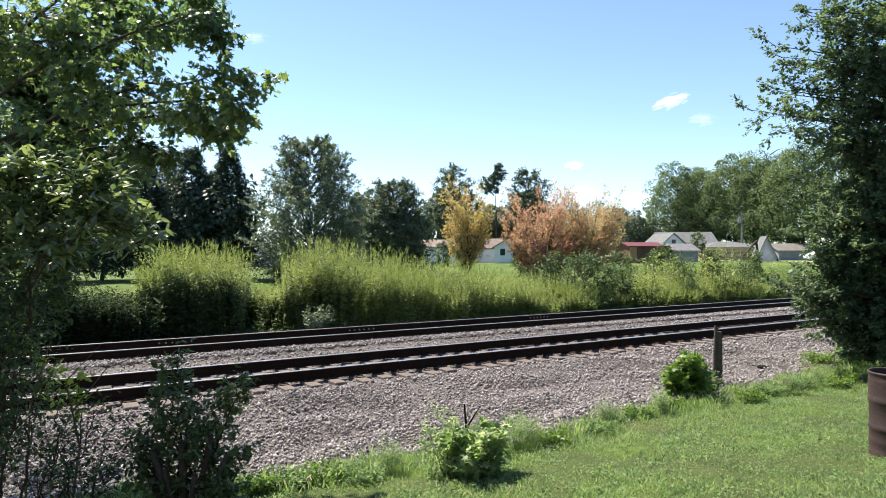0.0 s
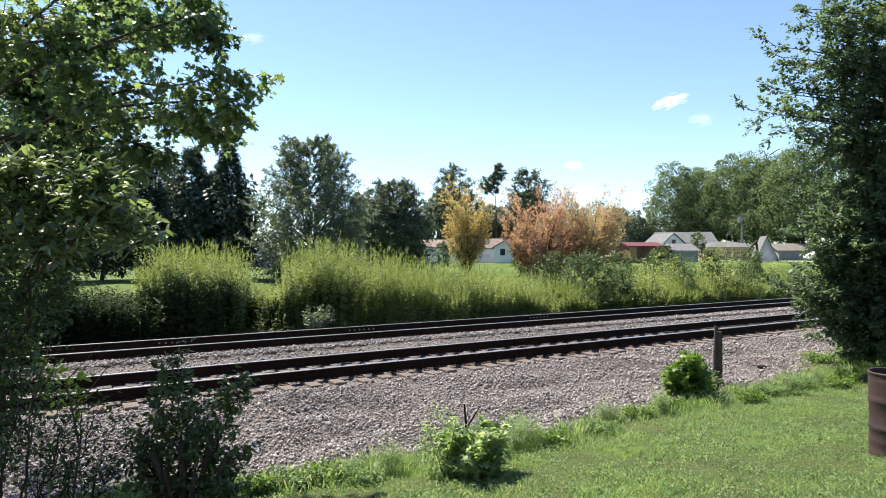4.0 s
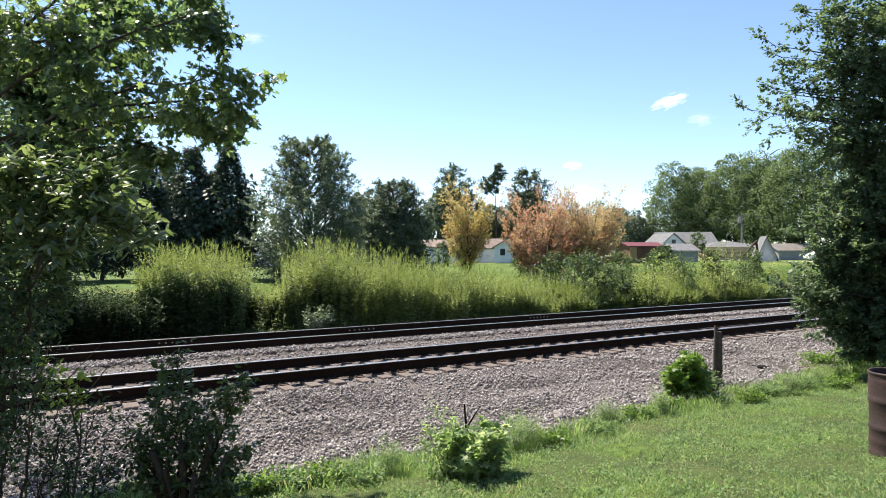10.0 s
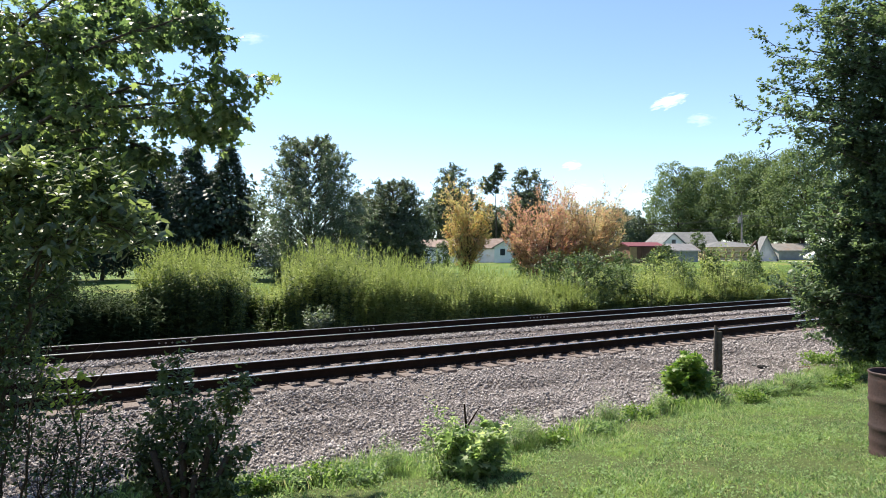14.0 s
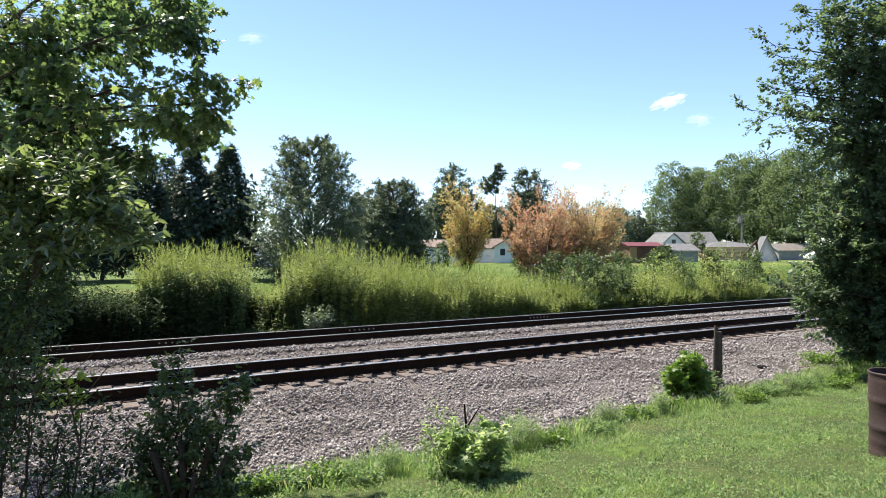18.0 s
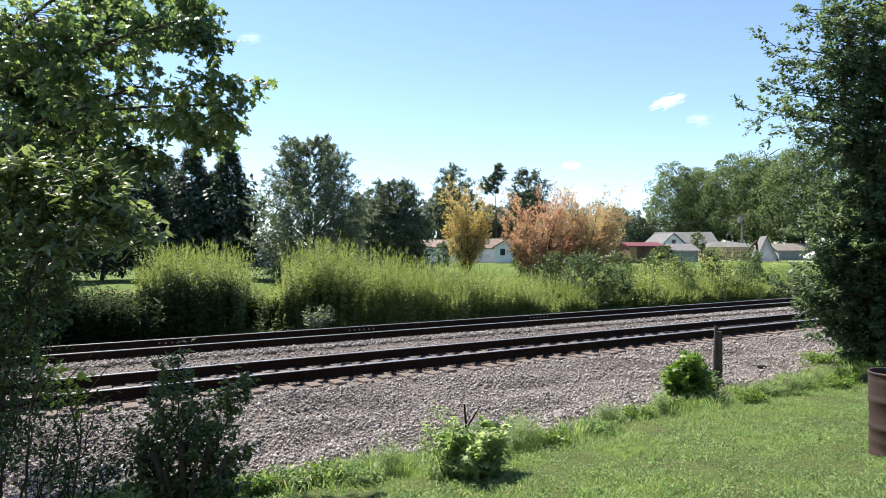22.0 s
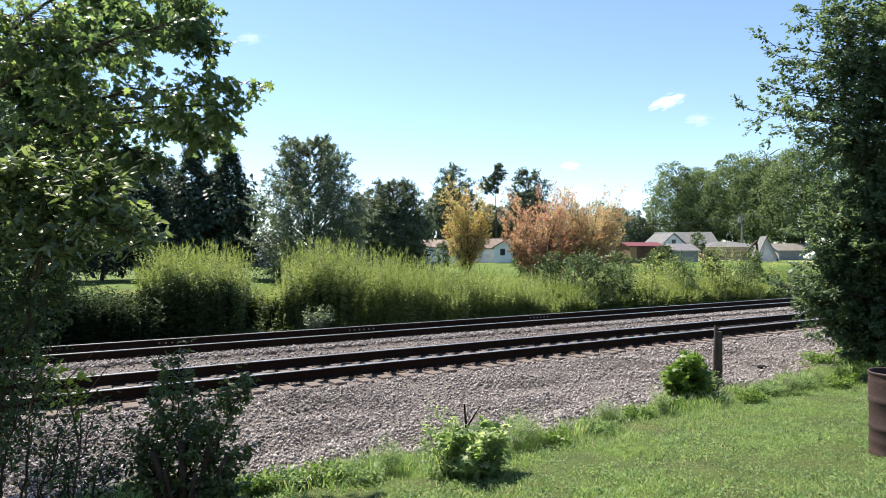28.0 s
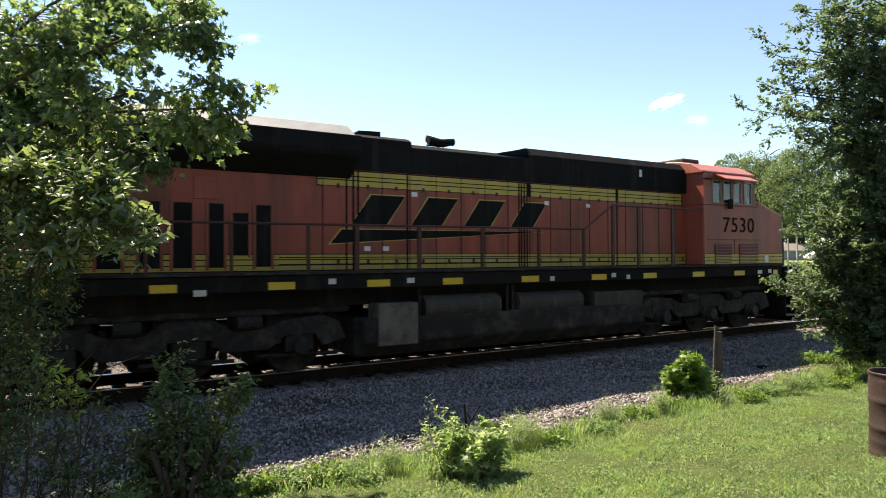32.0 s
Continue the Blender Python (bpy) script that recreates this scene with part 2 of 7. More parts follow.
def leaf_shape(kind):
    """A flat leaf about one unit long from its stalk at the origin along +x; z is its upper side. Triangles."""
    if kind == "maple":
        o = [(0, 0), (0.18, 0.23), (0.04, 0.5), (0.4, 0.28), (0.6, 0.5), (0.62, 0.18), (1.05, 0.0), (0.62, -0.18), (0.6, -0.5), (0.4, -0.28), (0.04, -0.5), (0.18, -0.23)]
        v = [(0.4, 0, 0.05)] + [(x, y, -0.12 * abs(y) - 0.05 * x * x) for x, y in o]
        f = [(0, i + 1, (i + 1) % 12 + 1) for i in range(12)]
    elif kind == "oval":
        v = [(0, 0, 0), (0.35, 0.24, -0.05), (0.75, 0.16, -0.07), (1, 0, -0.12), (0.75, -0.16, -0.07), (0.35, -0.24, -0.05), (0.5, 0, 0.04)]
        f = [(6, 0, 5), (6, 5, 4), (6, 4, 3), (6, 3, 2), (6, 2, 1), (6, 1, 0)]
    elif kind == "lance":
        v = [(0, 0, 0), (0.4, 0.13, -0.03), (1, 0, -0.2), (0.4, -0.13, -0.03)]
        f = [(0, 3, 2), (0, 2, 1)]
    elif kind == "willow":
        v = [(0, 0, 0), (0.3, 0.2, -0.03), (0.7, 0.17, -0.1), (1.1, 0, -0.25), (0.7, -0.17, -0.1), (0.3, -0.2, -0.03), (0.5, 0, 0.03)]
        f = [(6, 0, 5), (6, 5, 4), (6, 4, 3), (6, 3, 2), (6, 2, 1), (6, 1, 0)]
    elif kind == "bit":
        v = [(0, 0, 0), (0.5, 0.33, -0.08), (1, 0, -0.05), (0.5, -0.33, -0.08)]
        f = [(0, 3, 2), (0, 2, 1)]
    elif kind == "reed":
        v = [(0, -0.03, 0), (0, 0.03, 0), (0.6, 0.025, 0.0), (1, 0, -0.12), (0.6, -0.025, 0.0)]
        f = [(0, 4, 2), (0, 2, 1), (4, 3, 2)]
    else:
        v = [(0, -0.075, 0), (0, 0.075, 0), (1, 0, 0)]
        f = [(0, 1, 2)]
    return np.array(v, float), np.array(f)


def leaves(pos, way, up, size, kind):
    """Leaves at pos that point along way with their upper sides towards up; arrays of one row a leaf."""
    tv, tf = leaf_shape(kind)
    x = way / (np.linalg.norm(way, axis=1)[:, None] + 1e-9)
    y = np.cross(up, x)
    y /= np.linalg.norm(y, axis=1)[:, None] + 1e-9
    z = np.cross(x, y)
    s = np.broadcast_to(np.asarray(size, float), (len(pos),))[:, None, None]
    v = pos[:, None, :] + s * (tv[None, :, 0:1] * x[:, None] + tv[None, :, 1:2] * y[:, None] + tv[None, :, 2:3] * z[:, None])
    f = tf[None] + (np.arange(len(pos)) * len(tv))[:, None, None]
    return v.reshape(-1, 3), f.reshape(-1, 3)


def unit(v):
    return v / (np.linalg.norm(v, axis=-1, keepdims=True) + 1e-9)


def grow(b, w, l, m, t0=0.3, ratio=0.45, spread=0.75, lift=0.1, flat=1.0):
    """Side shoots along straight shoots with feet b, ways w and lengths l: m on each, the last one at its tip."""
    n = len(b)
    t = t0 + (1 - t0) * (np.arange(m) + RNG.uniform(0, 1, (n, m))) / m
    side = RNG.normal(0, 1, (n, m, 3)) * np.array([1, 1, flat])
    side = unit(side - (side * w[:, None]).sum(-1, keepdims=True) * w[:, None])
    d = w[:, None] * (1 - 0.55 * spread) + side * spread
    d[..., 2] += lift
    d[:, -1] = w + 0.25 * side[:, -1]
    t[:, -1] = 0.97
    ln = l[:, None] * ratio * (1.2 - 0.6 * t) * RNG.uniform(0.65, 1.25, (n, m))
    pos = b[:, None] + w[:, None] * (l[:, None] * t)[..., None]
    return pos.reshape(-1, 3), unit(d).reshape(-1, 3), ln.ravel()


def leaf_out(b, w, l, k, leaf, kind, droop=0.2, spread=0.9, loose=0.35, tilt=0.45):
    """k leaves on each shoot, in turn to either side, the last ones at its tip."""
    n = len(b)
    u = (np.arange(k) + RNG.uniform(0.35, 1.1, (n, k))) / k
    side = unit(np.cross(w, np.array([0.0, 0.0, 1.0])) + RNG.normal(0, 0.25, w.shape))
    sign = np.where(np.arange(k) % 2 == 0, 1.0, -1.0)[None, :, None]
    way = w[:, None] * 0.55 + side[:, None] * sign * spread + RNG.normal(0, loose, (n, k, 3))
    way[..., 2] -= droop
    pos = b[:, None] + w[:, None] * (l[:, None] * u)[..., None] + RNG.normal(0, leaf * 0.18, (n, k, 3))
    up = RNG.normal(0, tilt, (n, k, 3)) + np.array([0, 0, 1.0])
    size = leaf * RNG.uniform(0.65, 1.25, (n, k)) * (1.1 - 0.3 * u)
    return leaves(pos.reshape(-1, 3), way.reshape(-1, 3), up.reshape(-1, 3), size.ravel(), kind)


def thorns(b, e, r):
    """Thin tapered shoots as three-sided spikes."""
    n = len(b)
    a = np.array([(-0.87, -0.5, 0), (0.87, -0.5, 0), (0, 1, 0)])
    r = np.broadcast_to(np.asarray(r, float), (n,))
    d = unit(e - b)
    x = unit(np.cross(d, np.array([0.31, 0.17, 0.94])))
    y = np.cross(d, x)
    v = b[:, None] + r[:, None, None] * (a[None, :, :1] * x[:, None] + a[None, :, 1:2] * y[:, None])
    v = np.concatenate([v, e[:, None]], 1)
    f = np.array([(0, 1, 3), (1, 2, 3), (2, 0, 3)])[None] + (np.arange(n) * 4)[:, None, None]
    return v.reshape(-1, 3), f.reshape(-1, 3)


def smoothed(v):
    v = np.clip(v, 0, 1)
    return v * v * (3 - 2 * v)


GROUND_Y = np.array([-60, -8, 0.0, 3.3, 7.3, 8.4, 9.6, 10.8, 14.0, 15.2, 19.0, 20.2, 26, 60, 140, 3500])
GROUND_Z = np.array([0.7, 0.6, 0.42, -0.01, -0.36, -0.45, -0.42, -0.255, -0.25, -0.2, -0.17, -0.42, -0.45, 0.05, 0.3, 0.3])


def ground_z(x, y):
    """The height of the ground: lawn, ballast, and a field that rises gently to the right."""
    x, y = np.asarray(x, float), np.asarray(y, float)
    return np.interp(y, GROUND_Y, GROUND_Z) + 1.25 * smoothed((x - 25) / 45) * smoothed((y - 26) / 25)


def plan(a, d, z):
    """A place a metres to the right of the line of sight and d metres along it."""
    return np.array([d * math.sin(YAW) + a * math.cos(YAW), d * math.cos(YAW) - a * math.sin(YAW), z])


RNG = np.random.default_rng(7)

# ---- ground: lawn, ballast, field, one sheet to the horizon ----
def build_ground():
    xs = np.concatenate([np.linspace(-3000, -60, 8), np.linspace(-40, 80, 150), np.linspace(100, 3000, 10)])
    ys = np.concatenate([np.linspace(-600, -10, 5), np.linspace(-8, 12, 70), np.linspace(12.4, 40, 60), np.linspace(42, 140, 40), np.linspace(180, 3500, 10)])
    X, Y = np.meshgrid(xs, ys)
    Z = ground_z(X, Y)
    near = (np.abs(X - 15) < 60) & (Y > -8) & (Y < 120)
    for i, j in zip(*np.nonzero(near)):
        x, y = X[i, j], Y[i, j]
        amp = 0.05 if y < 7.3 or y > 20 else 0.025
        Z[i, j] += amp * noise.noise((x * 0.9, y * 0.9, 0.0)) + amp * 0.5 * noise.noise((x * 3, y * 3, 5.0))
    n, m = X.shape
    v = np.stack([X.ravel(), Y.ravel(), Z.ravel()], 1)
    idx = np.arange(n * m).reshape(n, m)
    f = np.stack([idx[:-1, :-1], idx[:-1, 1:], idx[1:, 1:], idx[1:, :-1]], -1).reshape(-1, 4)
    me = np_mesh("ground", v, f, [M_SOIL, M_BED, M_FIELD], smooth=True)
    cy = Y[:-1, :-1].ravel()
    mid = (cy > 6.95) & (cy < 20.5)
    me.polygons.foreach_set("material_index", np.where(mid, 1, np.where(cy > 24, 2, 0)).astype(np.int32))
    return tagged(new("ground", me), "grassy ground with a grey stone ballast strip under two tracks", "ground", kind="structure")


ground = build_ground()


def edge_y(x):
    return np.interp(x, [-2, 2, 5.2, 8.4, 11.2, 16, 25], [7.6, 7.35, 6.8, 7.1, 7.3, 7.7, 8.2]) + 0.1 * np.sin(x * 1.9) + 0.08 * np.sin(x * 4.1 + 1)


def scatter_stones():
    """Broken ballast stones, thickest along the near shoulder."""
    P = []
    for x0, x1, y0, y1, dens, s0, s1 in ((-3, 10, 6.6, 11.6, 680, 0.014, 0.031), (10, 20, 7.0, 11.6, 380, 0.017, 0.034), (20, 44, 7.8, 11.6, 150, 0.022, 0.04),
                                         (-5, 18, 11.6, 16.2, 210, 0.017, 0.032), (18, 46, 11.6, 16.2, 85, 0.026, 0.045), (-5, 34, 15.3, 15.95, 300, 0.02, 0.036), (-5, 24, 16.2, 20.9, 80, 0.026, 0.046), (24, 60, 16.2, 19.9, 32, 0.038, 0.06)):
        n = int((x1 - x0) * (y1 - y0) * dens)
        P.append(np.stack([RNG.uniform(x0, x1, n), RNG.uniform(y0, y1, n), RNG.uniform(s0, s1, n) * RNG.choice([0.65, 0.9, 1.0, 1.35], n)], 1))
    P = np.concatenate(P)
    edge = edge_y(P[:, 0]) + 0.05
    P = P[(P[:, 1] > edge) | (RNG.random(len(P)) < 0.12)]
    inside = np.zeros(len(P), bool)
    for mid in (NEAR_MID, FAR_MID):
        for r in (-GAUGE / 2, GAUGE / 2):
            inside |= np.abs(P[:, 1] - mid - r) < 0.12
    P = P[~inside]
    n = len(P)
    oct_v = np.array([(1, 0, 0), (0, 1, 0), (-1, 0, 0), (0, -1, 0), (0.1, 0.1, 0.8), (-0.1, 0, -0.8)], float)
    oct_f = np.array([(0, 1, 4), (1, 2, 4), (2, 3, 4), (3, 0, 4), (1, 0, 5), (2, 1, 5), (3, 2, 5), (0, 3, 5)])
    v = np.broadcast_to(oct_v, (n, 6, 3)) * RNG.uniform(0.7, 1.25, (n, 6, 1)) * RNG.uniform(0.6, 1.25, (n, 1, 3))
    q = unit(RNG.normal(0, 1, (n, 4)))
    w, c = q[:, None, :1], np.broadcast_to(q[:, None, 1:], (n, 6, 3))
    cross = np.cross(c, v)
    v = v + 2 * (w * cross + np.cross(c, cross))
    v = v * P[:, 2][:, None, None]
    z = ground_z(P[:, 0], P[:, 1]) + RNG.uniform(-0.012, 0.03, n) - 0.022 * (np.abs(P[:, 1] - 11.5) < 0.42)
    z += 0.085 * np.maximum(0, np.sin(P[:, 0] * 1.7 + 1.5 * np.sin(P[:, 1] * 1.9)) * np.sin(P[:, 1] * 2.6 + 0.8 * np.sin(P[:, 0] * 1.1))) * (P[:, 1] < 11)
    z = np.where(np.abs(P[:, 1] - 15.6) < 0.4, np.maximum(z, RNG.uniform(-0.15, -0.1, n)), z)
    v += np.stack([P[:, 0], P[:, 1], z], 1)[:, None, :]
    f = oct_f[None] + (np.arange(n) * 6)[:, None, None]
    return tagged(new("ballast_stones", np_mesh("ballast_stones", v.reshape(-1, 3), f.reshape(-1, 3), [M_STONE])),
                  "broken pinkish grey ballast stones along the tracks", "ballast", kind="stuff")


scatter_stones()


# ---- tracks ----
M_BOLT = surface("bolt_steel", (0.25, 0.24, 0.23), (0.45, 0.44, 0.42), 20, 0.4, 0.6, bump=0)
TIE_GAP = 0.497
RAIL_OUT = [(-0.07, -0.186), (0.07, -0.186), (0.07, -0.175), (0.012, -0.15), (0.009, -0.05), (0.036, -0.035), (0.036, -0.006), (0.028, 0.0), (-0.028, 0.0), (-0.036, -0.006), (-0.036, -0.035), (-0.009, -0.05), (-0.012, -0.15), (-0.07, -0.175)]


def build_track(mid, up, label, ties_from, ties_to):
    t = thing("railway_track", pose(0, mid, up), label, "railway track", "parallel tracks")
    for side in (-1, 1):
        bm = bmesh.new()
        prism(bm, [(side * GAUGE / 2 + a, b) for a, b in RAIL_OUT], -700, 500, "x")
        rail = part("rail", bm, M_RAIL, t, "rust-brown steel rail")
        if (side > 0) == (up > 0):
            for x in ((3.0, 8.1, 14.8) if up else (24.2,)):
                bm = bmesh.new()
                box(bm, (x, side * GAUGE / 2 - 0.028, -0.095), (0.92, 0.022, 0.11), 0.006)
                bar = part("joint_bar", bm, M_RAIL, rail, "bolted rail joint bar")
                for k in range(6):
                    bm = bmesh.new()
                    rod(bm, (x - 0.38 + k * 0.152, side * GAUGE / 2 - 0.03, -0.09), (x - 0.38 + k * 0.152, side * GAUGE / 2 - 0.075, -0.09), 0.02, n=8)
                    part("bolt", bm, M_BOLT, bar, "bare steel bolt")
        bm = bmesh.new()
        box(bm, (-100, side * GAUGE / 2, -0.0045), (1200, 0.072, 0.016), 0.003)
        part("rail_head", bm, M_HEAD, rail, "bright worn running surface")
    bm = bmesh.new()
    box(bm, (0, 0, 0), (0.225, 2.6, 0.17), 0.012)
    tie_me = bpy.data.meshes.new("tie")
    bm.to_mesh(tie_me)
    bm.free()
    tie_me.materials.append(M_TIE)
    bm = bmesh.new()
    box(bm, (0, 0, 0), (0.19, 0.36, 0.016), 0.004)
    for dx, dy in ((-0.06, -0.11), (0.06, 0.11), (0.06, -0.11), (-0.06, 0.11)):
        box(bm, (dx, dy, 0.018), (0.03, 0.035, 0.03), 0.006)
    plate_me = bpy.data.meshes.new("tie_plate")
    bm.to_mesh(plate_me)
    bm.free()
    plate_me.materials.append(M_STEELRUST)
    for i in range(ties_from, ties_to):
        x = i * TIE_GAP + random.uniform(-0.05, 0.05) + 0.3
        tie = mesh_part("tie", tie_me, t)
        tie.matrix_local = pose(x, random.uniform(-0.11, 0.11), -0.186 - 0.016 - 0.085 + random.uniform(-0.012, 0.004), 0, 0, random.uniform(-1.5, 1.5))
        if up == 0 and -4 < x < 26:
            plate = mesh_part("tie_plate", plate_me, tie)
            plate.matrix_local = pose(0, -GAUGE / 2, 0.093)
    return t


build_track(NEAR_MID, 0.0, "near railway track of rusty rails on weathered timber ties", -14, 110)
build_track(FAR_MID, FAR_UP, "far railway track of rusty rails on ballasted timber ties", -20, 110)


# ---- vegetation ----
def grass_patch(name, label, x0, x1, y0, y1, tufts, per, h0, h1, mat, keep=None, kind="blade", radius=0.06, splay=0.5, flat=False):
    """Grass in tufts, each with its own height."""
    c = np.stack([RNG.uniform(x0, x1, tufts), RNG.uniform(y0, y1, tufts)], 1)
    if keep is not None:
        c = c[keep(c[:, 0], c[:, 1])]
    m = len(c)
    out = RNG.normal(0, 1, (m, per, 2))
    p = (c[:, None] + out * radius).reshape(-1, 2)
    h = (RNG.uniform(h0, h1, (m, 1)) * RNG.uniform(0.6, 1.15, (m, per))).ravel()
    n = len(p)
    h *= 0.9 + 0.2 * np.sin(p[:, 0] * 2.1 + 1.3 * np.sin(p[:, 1] * 1.7)) * np.sin(p[:, 1] * 2.6 + np.sin(p[:, 0] * 1.2)) + 0.12 * np.sin(p[:, 0] * 7 + 2 * p[:, 1])
    pos = np.concatenate([p, (ground_z(p[:, 0], p[:, 1]) - 0.015)[:, None]], 1)
    way = np.concatenate([out.reshape(-1, 2) * splay * 0.5 + RNG.normal(0, splay * 0.5, (n, 2)), np.ones((n, 1))], 1)
    up = np.concatenate([RNG.normal(0, 1, (n, 2)), np.full((n, 1), 0.3)], 1)
    if flat:
        pos[:, 2] += RNG.uniform(0.02, 0.075, n)
        way[:, 2] = RNG.uniform(-0.1, 0.5, n)
        up = RNG.normal(0, 0.35, (n, 3)) + np.array([0, 0, 1.0])
    v, f = leaves(pos, way, up, h, kind)
    return tagged(new(name, np_mesh(name, v, f, [mat])), label, "grass", kind="stuff")


grass_patch("lawn_grass", "short sunlit mown lawn grass", 0.5, 22, 2.5, 7.9, 28000, 16, 0.03, 0.1, M_GRASS, lambda x, y: y < edge_y(x) + RNG.normal(0, 0.12, len(x)), "blade", 0.045, 1.1)
grass_patch("lawn_clover", "low broad-leaved clover in the lawn", 0.5, 20, 2.5, 7.7, 6500, 8, 0.022, 0.045, M_LAWNCLOVER, lambda x, y: y < edge_y(x), "bit", 0.07, 1.0, True)
grass_patch("edge_grass", "long tufted grass along the ballast edge", -1, 26, 6.3, 8.3, 6500, 14, 0.08, 0.22, M_GRASS,
            lambda x, y: np.abs(y - edge_y(x) + 0.25) < 0.34 + RNG.normal(0, 0.2, len(x)), "reed", 0.04, 0.5)


def stalk_field(name, label, where, n, mat, leaf, per, tall, lean=0.1, leaf_kind="lance", cat="weeds", plume=0.0, bare=0.12):
    """Upright weeds: stalks with leaves all along them. where() gives the feet, tall(x, y) their heights."""
    p = where(n)
    n = len(p)
    base = np.concatenate([p, (ground_z(p[:, 0], p[:, 1]) - 0.03)[:, None]], 1)
    h = tall(p[:, 0], p[:, 1]) * RNG.uniform(0.66, 1.1, n)
    tilt = RNG.normal(0, lean, (n, 2))
    top = base + np.concatenate([tilt * h[:, None], h[:, None]], 1)
    s = np.sort(RNG.uniform(bare, 1.0, (n, per)), 1)
    pos = base[:, None] + (top - base)[:, None] * s[..., None]
    az = RNG.uniform(0, 6.28, (n, per))
    way = np.stack([np.cos(az), np.sin(az), RNG.uniform(-0.35, 0.7, (n, per)) + 0.6 * s ** 3], -1)
    up = np.broadcast_to(np.array([0.0, 0.0, 1.0]), way.shape) + RNG.normal(0, 0.25, way.shape)
    size = leaf * RNG.uniform(0.6, 1.25, (n, per)) * (1.15 - 0.6 * s ** 2)
    v, f = leaves(pos.reshape(-1, 3), way.reshape(-1, 3), up.reshape(-1, 3), size.ravel(), leaf_kind)
    if plume:
        way = np.stack([RNG.normal(0, 0.35, (n, 5)), RNG.normal(0, 0.35, (n, 5)), np.ones((n, 5))], -1).reshape(-1, 3)
        pv, pf = leaves(np.repeat(top, 5, 0) - way * 0.04, way, RNG.normal(0, 1, way.shape), plume * RNG.uniform(0.5, 1.3, n * 5), "reed")
        v, f = np.concatenate([v, pv]), np.concatenate([f, pf + len(v)])
    a = np.array([(-0.5, 0, 0), (0.5, 0, 0), (0, 0.5, 0)]) * 0.012
    peak = top + (top - base) * RNG.uniform(0.0, 0.1, (n, 1))
    sv = np.concatenate([base[:, None] + a, peak[:, None]], 1)
    sf = np.array([(0, 1, 3), (1, 2, 3), (2, 0, 3)])[None] + (np.arange(n) * 4)[:, None, None] + len(v)
    v, f = np.concatenate([v, sv.reshape(-1, 3)]), np.concatenate([f, sf.reshape(-1, 3)])
    return tagged(new(name, np_mesh(name, v, f, [mat])), label, cat, kind="stuff")


def weed_height(x, y):
    """The weeds beyond the tracks stand highest in two domes and thin out along the line."""
    h = np.interp(x - 0.3 * (y - 21), [0, 2.3, 2.6, 4.2, 5.4, 5.8, 6.8, 7.2, 9.0, 10.6, 12.5, 16.0, 18.5, 20.5, 22.5, 24.0, 27.0, 28.5, 31.0, 34.0, 50.0], [0.7, 1.1, 2.4, 2.85, 2.55, 1.4, 1.4, 2.7, 2.95, 2.6, 2.28, 2.05, 1.55, 1.2, 1.35, 1.55, 1.4, 1.6, 1.3, 1.45, 1.25])
    low = np.interp(x, [9, 14], [0.86, 0.42])
    return h * (low + (1 - low) * smoothed((y - 20.2) / 2.4)) * (1 + 0.06 * np.sin(x * 2.3) + 0.05 * np.sin(x * 5.1 + y) + 0.13 * np.sin(x * 1.1 + 2.0 + 0.4 * y) * smoothed((x - 12) / 5))


def weed_feet(n):
    x, y = 2.7 + 49 * RNG.uniform(0, 1, n) ** 1.3, 20.2 + np.abs(RNG.normal(0, 2.6, n))
    front = 20.75 + 0.3 * np.sin(x * 0.9) + 0.25 * np.sin(x * 2.7) + 2.8 * np.exp(-((x - 6.3) / 0.6) ** 2)
    return np.stack([x, y], 1)[(y > front) & (y < 28)]


def weed_front(n):
    """The foremost strip of the weeds, which stands thickest."""
    p = weed_feet(n * 3)
    p = p[(p[:, 0] > 8.2) | (p[:, 1] > 20.9)]
    return p[p[:, 1] < 22.0 + 2.6 * np.exp(-((p[:, 0] - 6.4) / 0.5) ** 2)][:n]


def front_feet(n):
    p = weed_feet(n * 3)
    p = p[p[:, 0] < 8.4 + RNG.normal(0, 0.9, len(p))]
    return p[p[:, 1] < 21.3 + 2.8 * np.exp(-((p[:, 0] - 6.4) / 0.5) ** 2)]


stalk_field("tall_weeds", "tall sunlit yellow-green goldenrod weeds behind the tracks", weed_front, 6000, M_GOLD, 0.105, 40, weed_height, leaf_kind="bit", plume=0.2)
stalk_field("deep_weeds", "goldenrod tops farther back in the weeds", lambda n: weed_feet(n) + np.array([0.0, 1.0]), 6000, M_GOLD, 0.1, 20, weed_height, leaf_kind="bit", plume=0.2, bare=0.5)
stalk_field("tall_grass", "long bending grass among the tall weeds", weed_feet, 2000, M_GOLD, 0.24, 13, lambda x, y: weed_height(x, y) * 0.94, 0.16, leaf_kind="lance")
stalk_field("low_weeds", "mixed green low weeds at the foot of the goldenrod", lambda n: np.stack([RNG.uniform(-8, 50, n), 20.7 + np.abs(RNG.normal(0, 1.1, n))], 1), 1600, M_WEED, 0.14, 16,
            lambda x, y: 0.4 + 0.2 * np.sin(x * 1.7))
stalk_field("meadow_weeds", "rough meadow grass beyond the weeds", lambda n: np.stack([RNG.uniform(-14, 70, n), 20.8 + 18 * RNG.uniform(0, 1, n) ** 1.4], 1), 7000, M_WEED, 0.17, 9,
            lambda x, y: np.where(x < 3, 0.6, 0.75) + 0.15 * np.sin(x))


